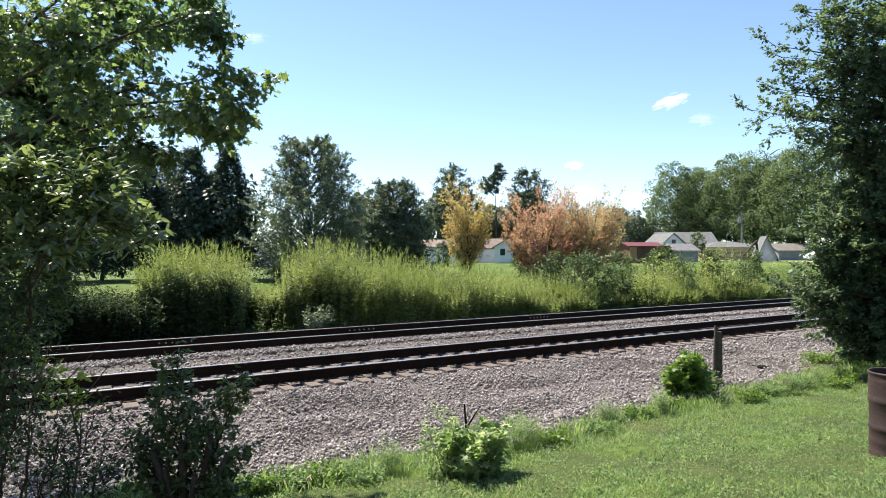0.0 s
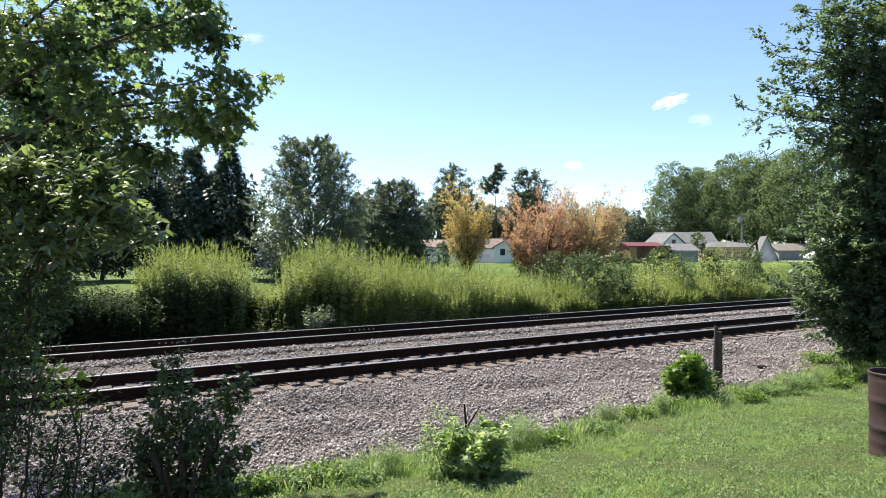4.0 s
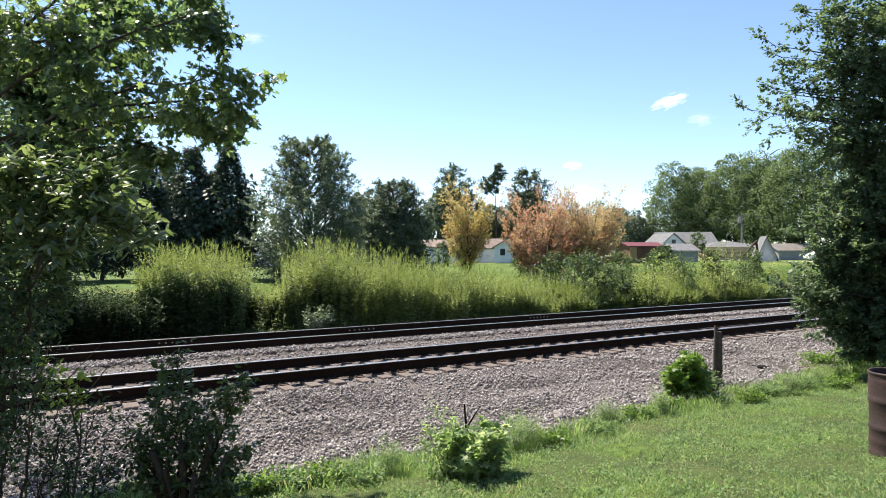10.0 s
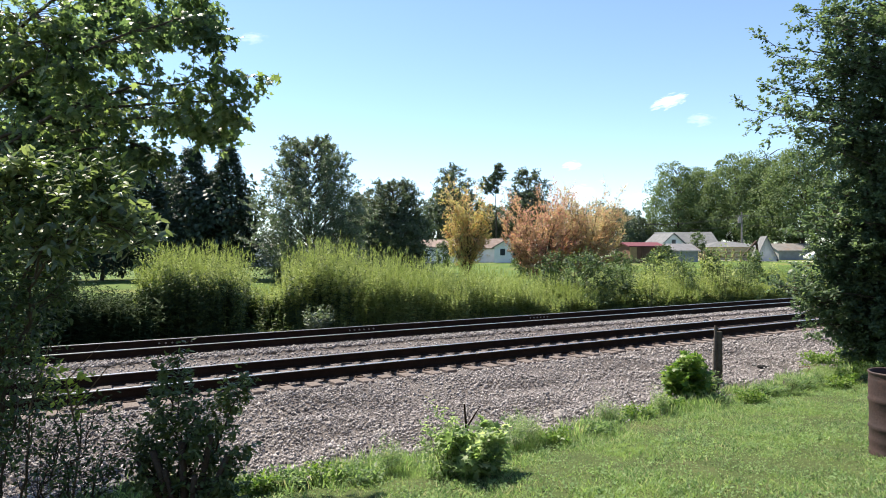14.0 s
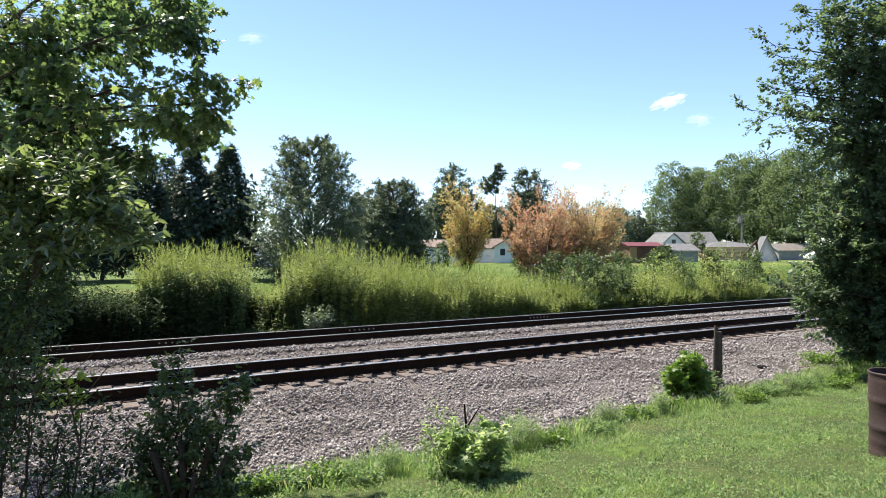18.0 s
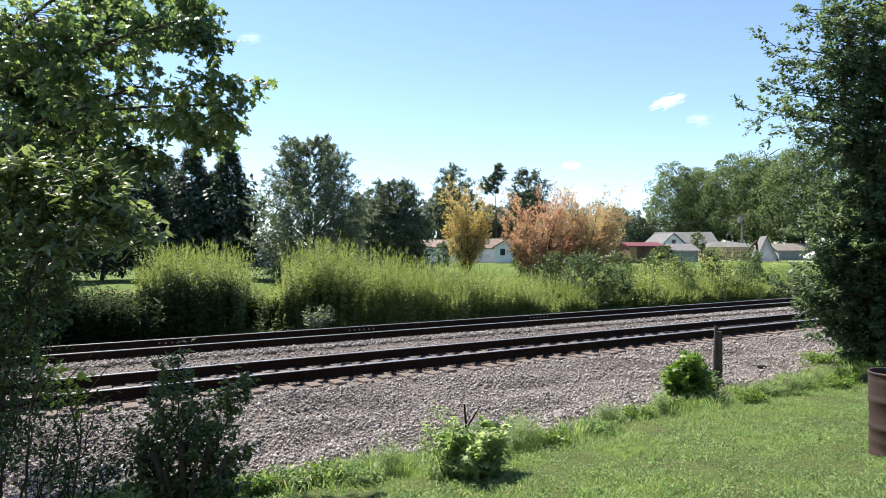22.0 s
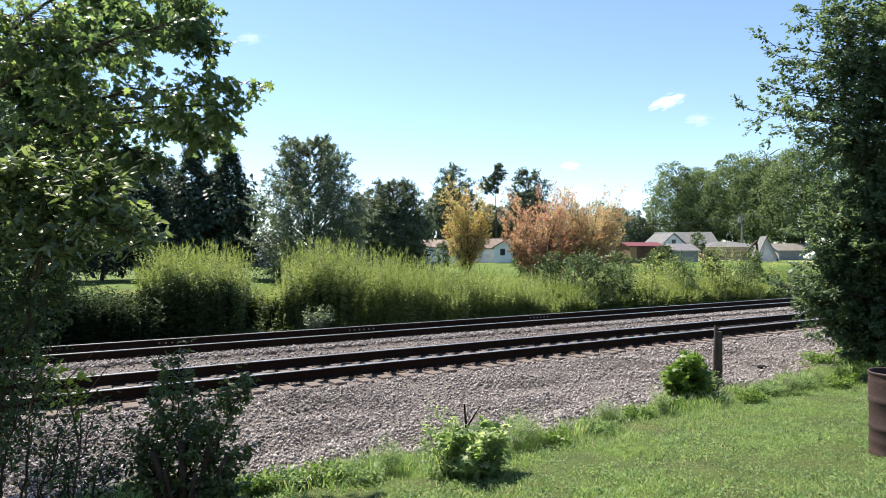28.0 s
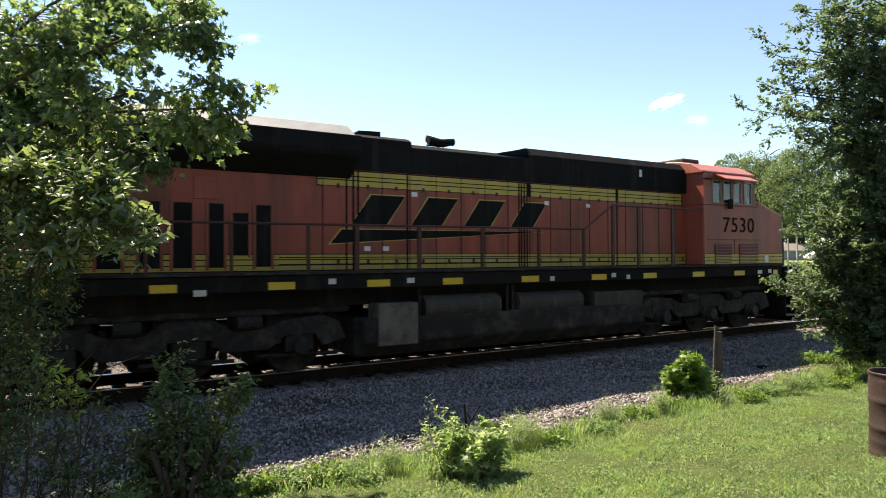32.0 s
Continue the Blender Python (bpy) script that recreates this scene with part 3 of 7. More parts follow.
stalk_field("shaded_grass", "rank grass beside the far rail with shade in its dark colour", lambda n: np.stack([RNG.uniform(-8, 2.9, n), RNG.uniform(19.9, 22.4, n)], 1), 2600, M_SHADEGRASS, 0.24, 24, lambda x, y: 1.65 + 0.15 * np.sin(x * 2), leaf_kind="lance")


# Dark leaves stand in for the shade on the goldenrod's lower face.
stalk_field("shade_weeds", "dark weeds added as the goldenrod's shaded lower face", lambda n: front_feet(n), 14000, M_SHRUB, 0.13, 26,
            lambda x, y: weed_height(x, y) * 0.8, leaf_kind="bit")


def crown_of(tips, roots, n, leaf, rad, kind, start=0.3, droop=0.0, each=12, lift=0.15, flat=1.0, wood=None, m1=9, ratio=0.42):
    """Leafy shoots on branches on limbs that run from roots to tips. wood: gets the feet and tips of the branches."""
    span = np.linalg.norm(tips - roots, axis=1)
    way = unit(tips - roots)
    b, w, l = grow(roots, way, span, m1, start, ratio, 0.8, lift, flat)
    l = np.clip(l, rad, rad * 5)
    m2 = int(np.clip(n / (len(b) * each), 4, 9))
    if wood is not None:
        wood.append((b, b + w * l[:, None]))
    b, w, l = grow(b, w, l, m2, 0.25, 0.55, 0.8, lift * 0.7, flat)
    l = np.clip(l, rad * 0.6, rad * 2.2)
    k = max(3, round(n / len(b)))
    return leaf_out(b, w, l, k, leaf, kind, 0.15 + droop, 0.9, 0.5)


def puff_crown(height, spread, low, n, leaf, lumps, kind="bit"):
    """A dense rounded crown: leafy lumps over an uneven egg."""
    i = np.arange(lumps) + 0.5
    ph, th = np.arccos(1 - 1.86 * i / lumps), i * 2.39996
    d = np.stack([np.sin(ph) * np.cos(th), np.sin(ph) * np.sin(th), np.cos(ph)], 1)
    half = height * (1 - low) / 2
    c = d * np.array([spread, spread, half]) * RNG.uniform(0.6, 1.0, (lumps, 1)) + np.array([0, 0, height * low + half])
    m = int(n / lumps)
    off = unit(RNG.normal(0, 1, (lumps, m, 3)) + d[:, None] * 0.7)
    r = spread * 0.36 * RNG.uniform(0.5, 1.35, (lumps, 1, 1)) * RNG.uniform(0.25, 1, (lumps, m, 1)) ** 0.4
    pos = (c[:, None] + off * r * np.array([1, 1, 0.85])).reshape(-1, 3)
    out = off.reshape(-1, 3)
    way = unit(np.cross(out, RNG.normal(0, 1, out.shape))) + out * 0.7 + RNG.normal(0, 0.3, out.shape) - np.array([0, 0, 0.35])
    up = out + np.array([0, 0, 0.5]) + RNG.normal(0, 0.35, out.shape)
    return leaves(pos, way, up, leaf * RNG.uniform(0.65, 1.3, len(pos)), kind)


def tree(name, label, foot, height, spread, leaf_mat, n, leaf, shape="round", low=0.25, limbs=26, clump=0.6, trunk=0.18, kind="bit", category="tree", group="", tips=None, stems=1, each=12, lift=0.15, flat=1.0, puff=0, core=0, ratio=0.42):
    x, y = foot[0], foot[1]
    z = float(ground_z(x, y)) - 0.05
    t = thing(name, pose(x, y, z), label, category, group)
    s = np.linspace(0.02, 1, limbs) if shape != "vase" else RNG.uniform(0.25, 1, limbs)
    prof = {"round": np.sin(np.pi * (0.12 + 0.8 * s)) ** 0.6, "cone": (1.03 - s) ** 0.8, "vase": 0.2 + 0.8 * np.sin(np.pi * (0.02 + 0.68 * s)), "tuft": np.sin(np.pi * np.clip(s, 0.05, 0.95)) ** 0.5,
            "wide": np.sin(np.pi * (0.3 + 0.62 * s)) ** 0.7}[shape]
    az = np.arange(limbs) * 2.399 + RNG.uniform(-0.4, 0.4, limbs)
    r = spread * prof * RNG.uniform(0.72, 1.08, limbs)
    tip = np.stack([np.cos(az) * r, np.sin(az) * r, height * (low + (1 - low) * s)], 1)
    if shape == "vase":
        tip[:, 2] *= RNG.uniform(0.82, 1.1, limbs)
    rise = {"cone": 0.05, "vase": 0.75}.get(shape, 0.45)
    root = np.stack([0.1 * tip[:, 0], 0.1 * tip[:, 1], np.maximum(tip[:, 2] - rise * np.maximum(r, 0.3 * spread), 0.1 * height)], 1)
    if shape == "vase":
        root = np.stack([0.06 * tip[:, 0], 0.06 * tip[:, 1], 0.1 * height + 0.22 * np.maximum(tip[:, 2] - 0.1 * height, 0)], 1)
    if tips is not None:
        e = np.array(tips, float) - np.array([x, y, z])
        er = np.stack([e[:, 0] * 0.05, e[:, 1] * 0.05, np.maximum(e[:, 2] - 0.35 * np.hypot(e[:, 0], e[:, 1]), 0.4)], 1)
        tip, root = np.concatenate([tip, e]), np.concatenate([root, er])
    paths = []
    for q in range(stems):
        a = q * 2.1
        lean = 0.0 if stems == 1 else 0.16 * height
        pts = [(math.cos(a) * lean * u + 0.03 * height * math.sin(u * 4 + q), math.sin(a) * lean * u + 0.02 * height * math.cos(u * 3), height * 0.93 * u) for u in np.linspace(0, 1, 7)]
        paths.append((pts, np.linspace(trunk, trunk * 0.12, 7) * (1 if stems == 1 else 0.7)))
    for a, b in zip(root, tip):
        mid = (a + b) / 2 + np.array([0, 0, 0.1 * np.linalg.norm(b - a)])
        w = trunk * 0.32
        paths.append(([a, mid, b], [w, w * 0.6, w * 0.15]))
    v, f = tubes(paths)
    mesh_part("trunk", np_mesh("trunk", v, f, [M_BARK], True), t)
    wood = []
    if puff:
        v, f = puff_crown(height, spread, low, n, leaf, puff, kind)
    else:
        v, f = crown_of(tip, root, n, leaf, clump, kind, each=each, lift=lift, flat=flat, wood=wood, ratio=ratio)
        if core:
            cv, cf = puff_crown(height * 0.8, spread * 0.72, low, core, leaf * 1.3, 40)
            v, f = np.concatenate([v, cv]), np.concatenate([f, cf + len(v)])
    mesh_part("crown", np_mesh("crown", v, f, [leaf_mat]), t)
    for b, e in wood:
        v, f = thorns(b, e, trunk * 0.1)
        tagged(mesh_part("branch_growth", np_mesh("branch_growth", v, f, [M_BARK]), t), kind="stuff")
    return t


def far(px_a, d):
    return plan(px_a * d, d, 0)


# trees beyond the field; far(a, d): a is the sideways slope of the line of sight
for a, d, h, w, n in ((-0.52, 58, 11.0, 4.4, 9000), (-0.455, 60, 11.6, 4.0, 12000), (-0.383, 60, 11.9, 4.2, 19000), (-0.327, 60, 11.9, 4.0, 19000), (-0.60, 55, 12, 4.8, 7000), (-0.42, 70, 12.5, 4.5, 8000), (-0.355, 66, 10.4, 3.8, 8000)):
    tree("pine_tree", "dark green pine tree standing in a row beyond the field", far(a, d), h, w, M_PINE, n, 0.36, "cone", 0.05, 90, 0.36, 0.2, kind="lance", group="row of pines", each=4, lift=0.12, flat=0.5, core=2500)
tree("maple_tree", "large grey-green silver maple with upright limbs", far(-0.2, 55), 12.0, 5.0, M_PALELEAF, 60000, 0.18, "wide", 0.04, 130, 0.42, 0.2, stems=3, each=8, lift=0.62, core=7000, ratio=0.34)
# Added tree, out of view behind the maple, placed to cast shade here.
tree("broadleaf_tree", "dark broad tree added out of view to shade the field's edge", (-3.0, 26.6), 9.5, 4.3, M_FARLEAF, 18000, 0.24, "wide", 0.1, 50, 0.6, 0.2, puff=70)
tree("broadleaf_tree", "dark rounded broadleaf tree beside the silver maple", far(-0.075, 70), 9.9, 4.4, M_FARLEAF, 26000, 0.24, "wide", 0.03, 80, 0.5, 0.25, each=8, lift=0.35, core=10000)
tree("broadleaf_tree", "dark rounded broadleaf tree beside the silver maple", far(-0.115, 78), 9.4, 4.2, M_FARLEAF, 14000, 0.28, "wide", 0.03, 50, 0.5, 0.25, each=8, lift=0.35, core=8000)
for a, d, h, w, lo in ((0.015, 125, 17.4, 4.6, 0.35), (0.13, 125, 16.8, 4.4, 0.4), (0.045, 135, 12.5, 5.5, 0.1), (0.11, 135, 11, 5, 0.1), (-0.01, 130, 12, 5, 0.1), (0.075, 140, 11, 6, 0.05)):
    tree("tall_tree", "tall open-crowned tree on the skyline", far(a, d), h, w, M_FARLEAF, 9000, 0.4, "tuft", lo, 34, 0.8, 0.3, group="skyline trees", each=6, core=4000)
# a tall bare-stemmed tree with two leaning heads
p = far(0.079, 118)
z = float(ground_z(p[0], p[1]))
tree("tall_tree", "tall thin tree with bare stems and two leafy heads", p, 15.5, 0.5, M_FARLEAF, 7000, 0.28, "tuft", 0.8, 6, 0.55, 0.2, group="skyline trees", each=10,
     tips=[p + np.array([c * 1.5 + k, 0.6 * c, z + h]) for c, k, h in ((0.84, 0.4, 17.0), (0.5, 1.2, 16.2), (0.3, 0.2, 16.6), (0.9, 1.4, 15.4), (-1.0, -0.9, 14.4), (-1.4, -1.3, 13.6), (-0.8, -1.5, 12.6), (-0.5, -0.6, 13.2), (-1.2, -0.4, 12.2), (0.6, 0.5, 15.0))])
for a, d, h, w in ((0.265, 125, 10.4, 4.6), (0.293, 130, 8.8, 3.6), (0.24, 140, 11, 6), (0.18, 140, 11, 6), (0.318, 150, 7, 4)):
    tree("tall_tree", "dense dark tree on the skyline", far(a, d), h, w, M_FARLEAF, 7000, 0.4, "round", 0.03, 20, 1.1, 0.3, group="skyline trees", puff=40)
for a, d, h, w, n in ((0.357, 128, 18.4, 5.4, 22000), (0.395, 130, 17.6, 5.2, 20000), (0.445, 122, 19.4, 6.0, 24000), (0.497, 116, 19.6, 6.0, 24000), (0.55, 108, 18.5, 5.8, 22000), (0.61, 105, 17.5, 5.5, 14000), (0.67, 105, 18, 5.5, 14000), (0.475, 126, 17.0, 6.5, 12000), (0.38, 136, 15, 6, 8000)):
    tree("shade_tree", "big leafy green shade tree behind the houses", far(a, d), h, w, M_SHADELEAF, n, 0.33, "round", 0.03, 40, 1.2, 0.35, group="trees behind the houses", puff=70)
tree("orange_tree", "young orange-leaved tree in early autumn colour", far(0.036, 42), 6.7, 1.5, M_ORANGE, 15000, 0.13, "vase", 0.22, 56, 0.2, 0.09, each=7, lift=0.5, ratio=0.26)
tree("russet_tree", "broad russet-red tree in early autumn colour", far(0.152, 40), 6.0, 2.4, M_RED, 27000, 0.125, "vase", 0.14, 84, 0.2, 0.09, stems=3, each=7, lift=0.6, ratio=0.26)
tree("russet_tree", "broad russet-red tree in early autumn colour", far(0.217, 41), 6.4, 2.3, M_RUSSETPALE, 29000, 0.125, "vase", 0.14, 90, 0.2, 0.09, stems=3, each=7, lift=0.6, ratio=0.26)
tree("bush", "dark green bush under the russet trees", far(0.2, 31), 2.5, 2.5, M_SHRUB, 8000, 0.14, "wide", 0.03, 40, 0.4, 0.05, category="bush")
tree("bush", "green bush among the weeds by the sheds", far(0.33, 50), 1.8, 1.4, M_WEED, 3500, 0.16, "round", 0.1, 20, 0.4, 0.05, category="bush")
# the tree beside the lawn
RT = plan(9.9, 13.2, 0)
reach = [(5.85, 13.2, 5.05), (6.4, 13.3, 5.5), (6.35, 13.2, 6.35), (7.1, 13.2, 6.95), (7.1, 13.0, 6.1), (7.4, 13.2, 5.4), (7.3, 13.1, 4.85), (7.1, 13.3, 4.4), (7.6, 13.0, 4.2), (7.8, 13.2, 3.5), (7.4, 13.4, 2.6), (7.6, 13.0, 2.1),
         (6.95, 13.1, 1.35), (7.55, 13.2, 1.05), (8.2, 13.0, 0.75), (8.2, 13.1, 0.2), (8.3, 12.9, 1.8), (8.2, 13.2, 2.7), (8.1, 13.1, 3.85), (8.3, 13.0, 5.0), (8.3, 13.2, 6.1), (8.6, 13.0, 6.9), (8.8, 12.8, 0.5), (9.2, 13, 0.2), (8.9, 12.6, 1.3), (9.3, 12.6, 2.2), (9.0, 12.7, 3.2)]
reach += [(7.5, 13.4, 1.9), (7.6, 13.1, 2.35), (7.9, 13.3, 2.0), (8.1, 13.0, 1.6), (7.8, 12.9, 1.75), (8.3, 13.3, 2.4), (7.3, 13.3, 1.6), (7.5, 13.0, 0.75), (7.9, 13.1, 1.4), (7.9, 12.9, 2.4), (7.7, 13.3, 2.9), (8.0, 13.0, 3.3), (8.4, 12.8, 0.35), (8.6, 13.2, 2.2), (8.5, 12.9, 1.0), (7.9, 13.2, 0.5), (6.8, 13.2, 1.5)]
reach = [(a + (0.3 if z > 3.4 else -0.05), d, z) for a, d, z in reach]
reach = [plan(a, d, z) for a, d, z in reach] + [plan(9.9 + (a - 9.9) * k, d + RNG.uniform(-0.6, 0.6), z + RNG.uniform(-0.3, 0.35)) for a, d, z in reach for k in (0.9, 0.8, 0.68)]
lawn_tree = tree("lawn_tree", "green broadleaf tree beside the lawn with low branches", RT, 10.5, 2.3, M_RIGHT, 135000, 0.09, "wide", 0.02, 44, 0.16, 0.1, kind="bit", each=11, lift=0.05, flat=0.8, ratio=0.24,
     tips=reach)
inner = np.array([(0.9 * math.cos(k * 2.4), 0.9 * math.sin(k * 2.4), 0.4 + k * 0.14) for k in range(24)])
v, f = crown_of(inner, inner * np.array([0.2, 0.2, 0.9]), 18000, 0.16, 0.3, "bit", 0.1, each=16)
mesh_part("inner_crown", np_mesh("inner_crown", v, f, [M_RIGHT]), lawn_tree)

# ---- the maple, shrubs and scrub beside the camera: limbs as (sideways, forward, height) ----
MAPLE_LIMBS = [
    [(-5.92, 7.6, 3.1), (-4.06, 7.1, 3.71), (-2.9, 6.8, 3.94), (-2.35, 6.7, 3.96), (-1.84, 6.6, 3.96)],
    [(-5.92, 7.6, 3.43), (-4.43, 7.1, 4.14), (-3.35, 6.9, 4.5), (-2.54, 6.8, 4.65), (-2.3, 6.8, 4.41)],
    [(-5.86, 7.6, 3.75), (-4.37, 7.2, 4.85), (-3.57, 7.1, 5.24), (-2.68, 7.0, 5.14), (-2.41, 7.0, 4.72)],
    [(-5.92, 7.6, 2.9), (-4.25, 7.2, 3.42), (-3.22, 7.0, 3.63), (-2.58, 6.9, 3.61), (-2.28, 6.9, 3.45)],
    [(-5.77, 7.4, 3.71), (-5.16, 7.44, 4.56), (-4.22, 6.96, 4.46), (-3.74, 6.84, 4.06)],
    [(-5.77, 7.4, 3.71), (-5.28, 7.44, 4.81), (-4.42, 7.08, 4.81), (-3.86, 6.96, 4.46)],
    [(-5.92, 7.6, 2.77), (-4.43, 7.3, 3.19), (-3.45, 7.1, 3.41), (-2.98, 7.0, 3.24)],
    [(-5.92, 7.6, 2.57), (-4.75, 7.4, 2.95), (-4.12, 7.3, 3.25), (-3.62, 7.2, 3.05)],
    [(-6.08, 7.8, 3.12), (-4.99, 8.0, 3.71), (-4.3, 8.0, 4.05), (-3.68, 8.0, 4.19)],
    [(-6.08, 7.8, 3.12), (-4.93, 7.9, 2.94), (-4.2, 7.8, 2.93), (-3.61, 7.7, 3.12)],
    [(-5.92, 7.6, 2.9), (-3.83, 7.0, 3.75), (-2.84, 6.8, 3.74), (-2.22, 6.7, 3.77), (-2.02, 6.6, 3.62)],
    [(-6.08, 7.8, 2.59), (-4.93, 7.9, 2.6), (-4.26, 7.8, 2.53), (-3.74, 7.7, 2.66)],
]
SHRUB_STEMS = [
    [(-3.93, 5.6, 0.14), (-3.67, 5.5, 1.41), (-3.37, 5.4, 2.26), (-2.99, 5.3, 2.71), (-2.66, 5.2, 2.66)],
    [(-3.93, 5.6, 0.14), (-3.56, 5.4, 1.23), (-3.2, 5.2, 1.99), (-2.7, 5.1, 2.43), (-2.26, 5.0, 2.23)],
    [(-4.07, 5.6, 0.14), (-3.81, 5.5, 1.6), (-3.6, 5.4, 2.35), (-3.31, 5.3, 2.76)],
    [(-3.98, 5.6, 0.14), (-3.49, 5.3, 1.62), (-3.07, 5.2, 2.34), (-2.57, 5.1, 2.58)],
    [(-4.22, 5.8, 0.07), (-3.9, 5.7, 1.38), (-3.5, 5.6, 2.12), (-3.1, 5.5, 2.22)],
    [(-4.22, 5.8, 0.07), (-3.81, 5.5, 1.88), (-3.65, 5.4, 2.58), (-3.49, 5.3, 2.8)],
]
SCRUB_STEMS = [
    [(-4.0, 5.6, 0.1), (-3.75, 5.6, 1.1), (-3.5, 5.6, 1.7), (-3.2, 5.6, 1.95)],
    [(-4.1, 5.8, 0.1), (-3.9, 5.9, 1.2), (-3.7, 6.0, 1.9), (-3.4, 6.0, 2.2)],
    [(-4.3, 6.0, 0.1), (-4.0, 6.1, 1.0), (-3.9, 6.2, 1.5), (-3.7, 6.2, 1.8)],
    [(-3.93, 5.4, 0.02), (-3.63, 5.3, 0.7), (-3.38, 5.2, 1.22), (-3.25, 5.2, 1.63)],
    [(-3.51, 5.2, 0.1), (-3.42, 5.2, 0.73), (-3.23, 5.1, 1.11), (-3.05, 5.1, 1.42)],
    [(-3.25, 5.0, 0.18), (-3.16, 5.0, 0.61), (-3.08, 5.0, 0.96), (-3.12, 5.0, 1.21)],
    [(-3.12, 5.0, 0.18), (-3.03, 5.0, 0.44), (-2.91, 5.0, 0.7)],
    [(-3.69, 5.2, 0.1), (-3.6, 5.2, 1.0), (-3.51, 5.2, 1.63), (-3.42, 5.2, 1.89)],
    [(-4.02, 5.4, 0.02), (-3.93, 5.4, 0.95), (-3.79, 5.4, 1.61), (-3.65, 5.4, 2.03)],
    [(-3.11, 5.2, 0.01), (-2.98, 5.2, 0.37), (-2.84, 5.2, 0.69), (-2.66, 5.2, 1.0)],
    [(-2.98, 5.2, 0.01), (-2.84, 5.2, 0.28), (-2.66, 5.2, 0.51), (-2.44, 5.2, 0.73)],
    [(-3.31, 5.3, -0.03), (-3.17, 5.3, 0.43), (-3.03, 5.3, 0.8)],
    [(-2.79, 5.1, 0.05), (-2.7, 5.1, 0.32), (-2.57, 5.1, 0.45)],
]
BUSH_STEMS = [
    [(-2.18, 5.5, -0.15), (-2.24, 5.5, 0.46), (-2.27, 5.5, 0.84), (-2.32, 5.5, 1.2)],
    [(-2.15, 5.5, -0.15), (-2.18, 5.5, 0.37), (-2.2, 5.5, 0.75), (-2.24, 5.5, 1.25)],
    [(-2.22, 5.5, -0.15), (-2.4, 5.5, 0.36), (-2.5, 5.5, 0.66)],
    [(-2.2, 5.55, -0.15), (-2.34, 5.6, 0.42), (-2.42, 5.6, 0.9)],
    [(-2.12, 5.5, -0.15), (-1.95, 5.5, 0.42), (-1.76, 5.5, 0.9), (-1.7, 5.5, 1.05)],
    [(-2.14, 5.6, -0.19), (-2.02, 5.6, 0.29), (-1.92, 5.6, 0.63), (-1.85, 5.6, 0.97)],
    [(-2.06, 5.4, -0.11), (-1.84, 5.4, 0.26), (-1.68, 5.4, 0.54)],
    [(-2.14, 5.4, -0.11), (-2.06, 5.4, 0.31), (-2.0, 5.4, 0.74)],
    [(-2.16, 5.45, -0.11), (-2.12, 5.45, 0.4), (-2.1, 5.45, 0.95)],
    [(-2.2, 5.4, -0.11), (-2.3, 5.4, 0.2), (-2.42, 5.4, 0.42)],
    [(-2.08, 5.35, -0.11), (-1.92, 5.35, 0.14), (-1.78, 5.35, 0.3)],
]
# thick cut stubs at the bush's foot
M_BUSHLEAF = leaf_stuff("bush_leaf", [(0.05, 0.085, 0.03), (0.08, 0.13, 0.04), (0.11, 0.17, 0.05), (0.15, 0.21, 0.06)], 0.34, 0.45, 0.4)
STUBS = [((-2.18, 5.42, -0.2), (-2.5, 5.36, 0.48), 0.03), ((-2.17, 5.4, -0.2), (-2.36, 5.33, 0.55), 0.034), ((-2.13, 5.4, -0.2), (-2.13, 5.34, 0.62), 0.036), ((-2.1, 5.42, -0.2), (-1.9, 5.36, 0.66), 0.032), ((-2.08, 5.4, -0.2), (-1.74, 5.3, 0.52), 0.03), ((-2.15, 5.38, -0.2), (-2.25, 5.3, 0.4), 0.026), ((-2.1, 5.36, -0.2), (-2.0, 5.28, 0.36), 0.03)]


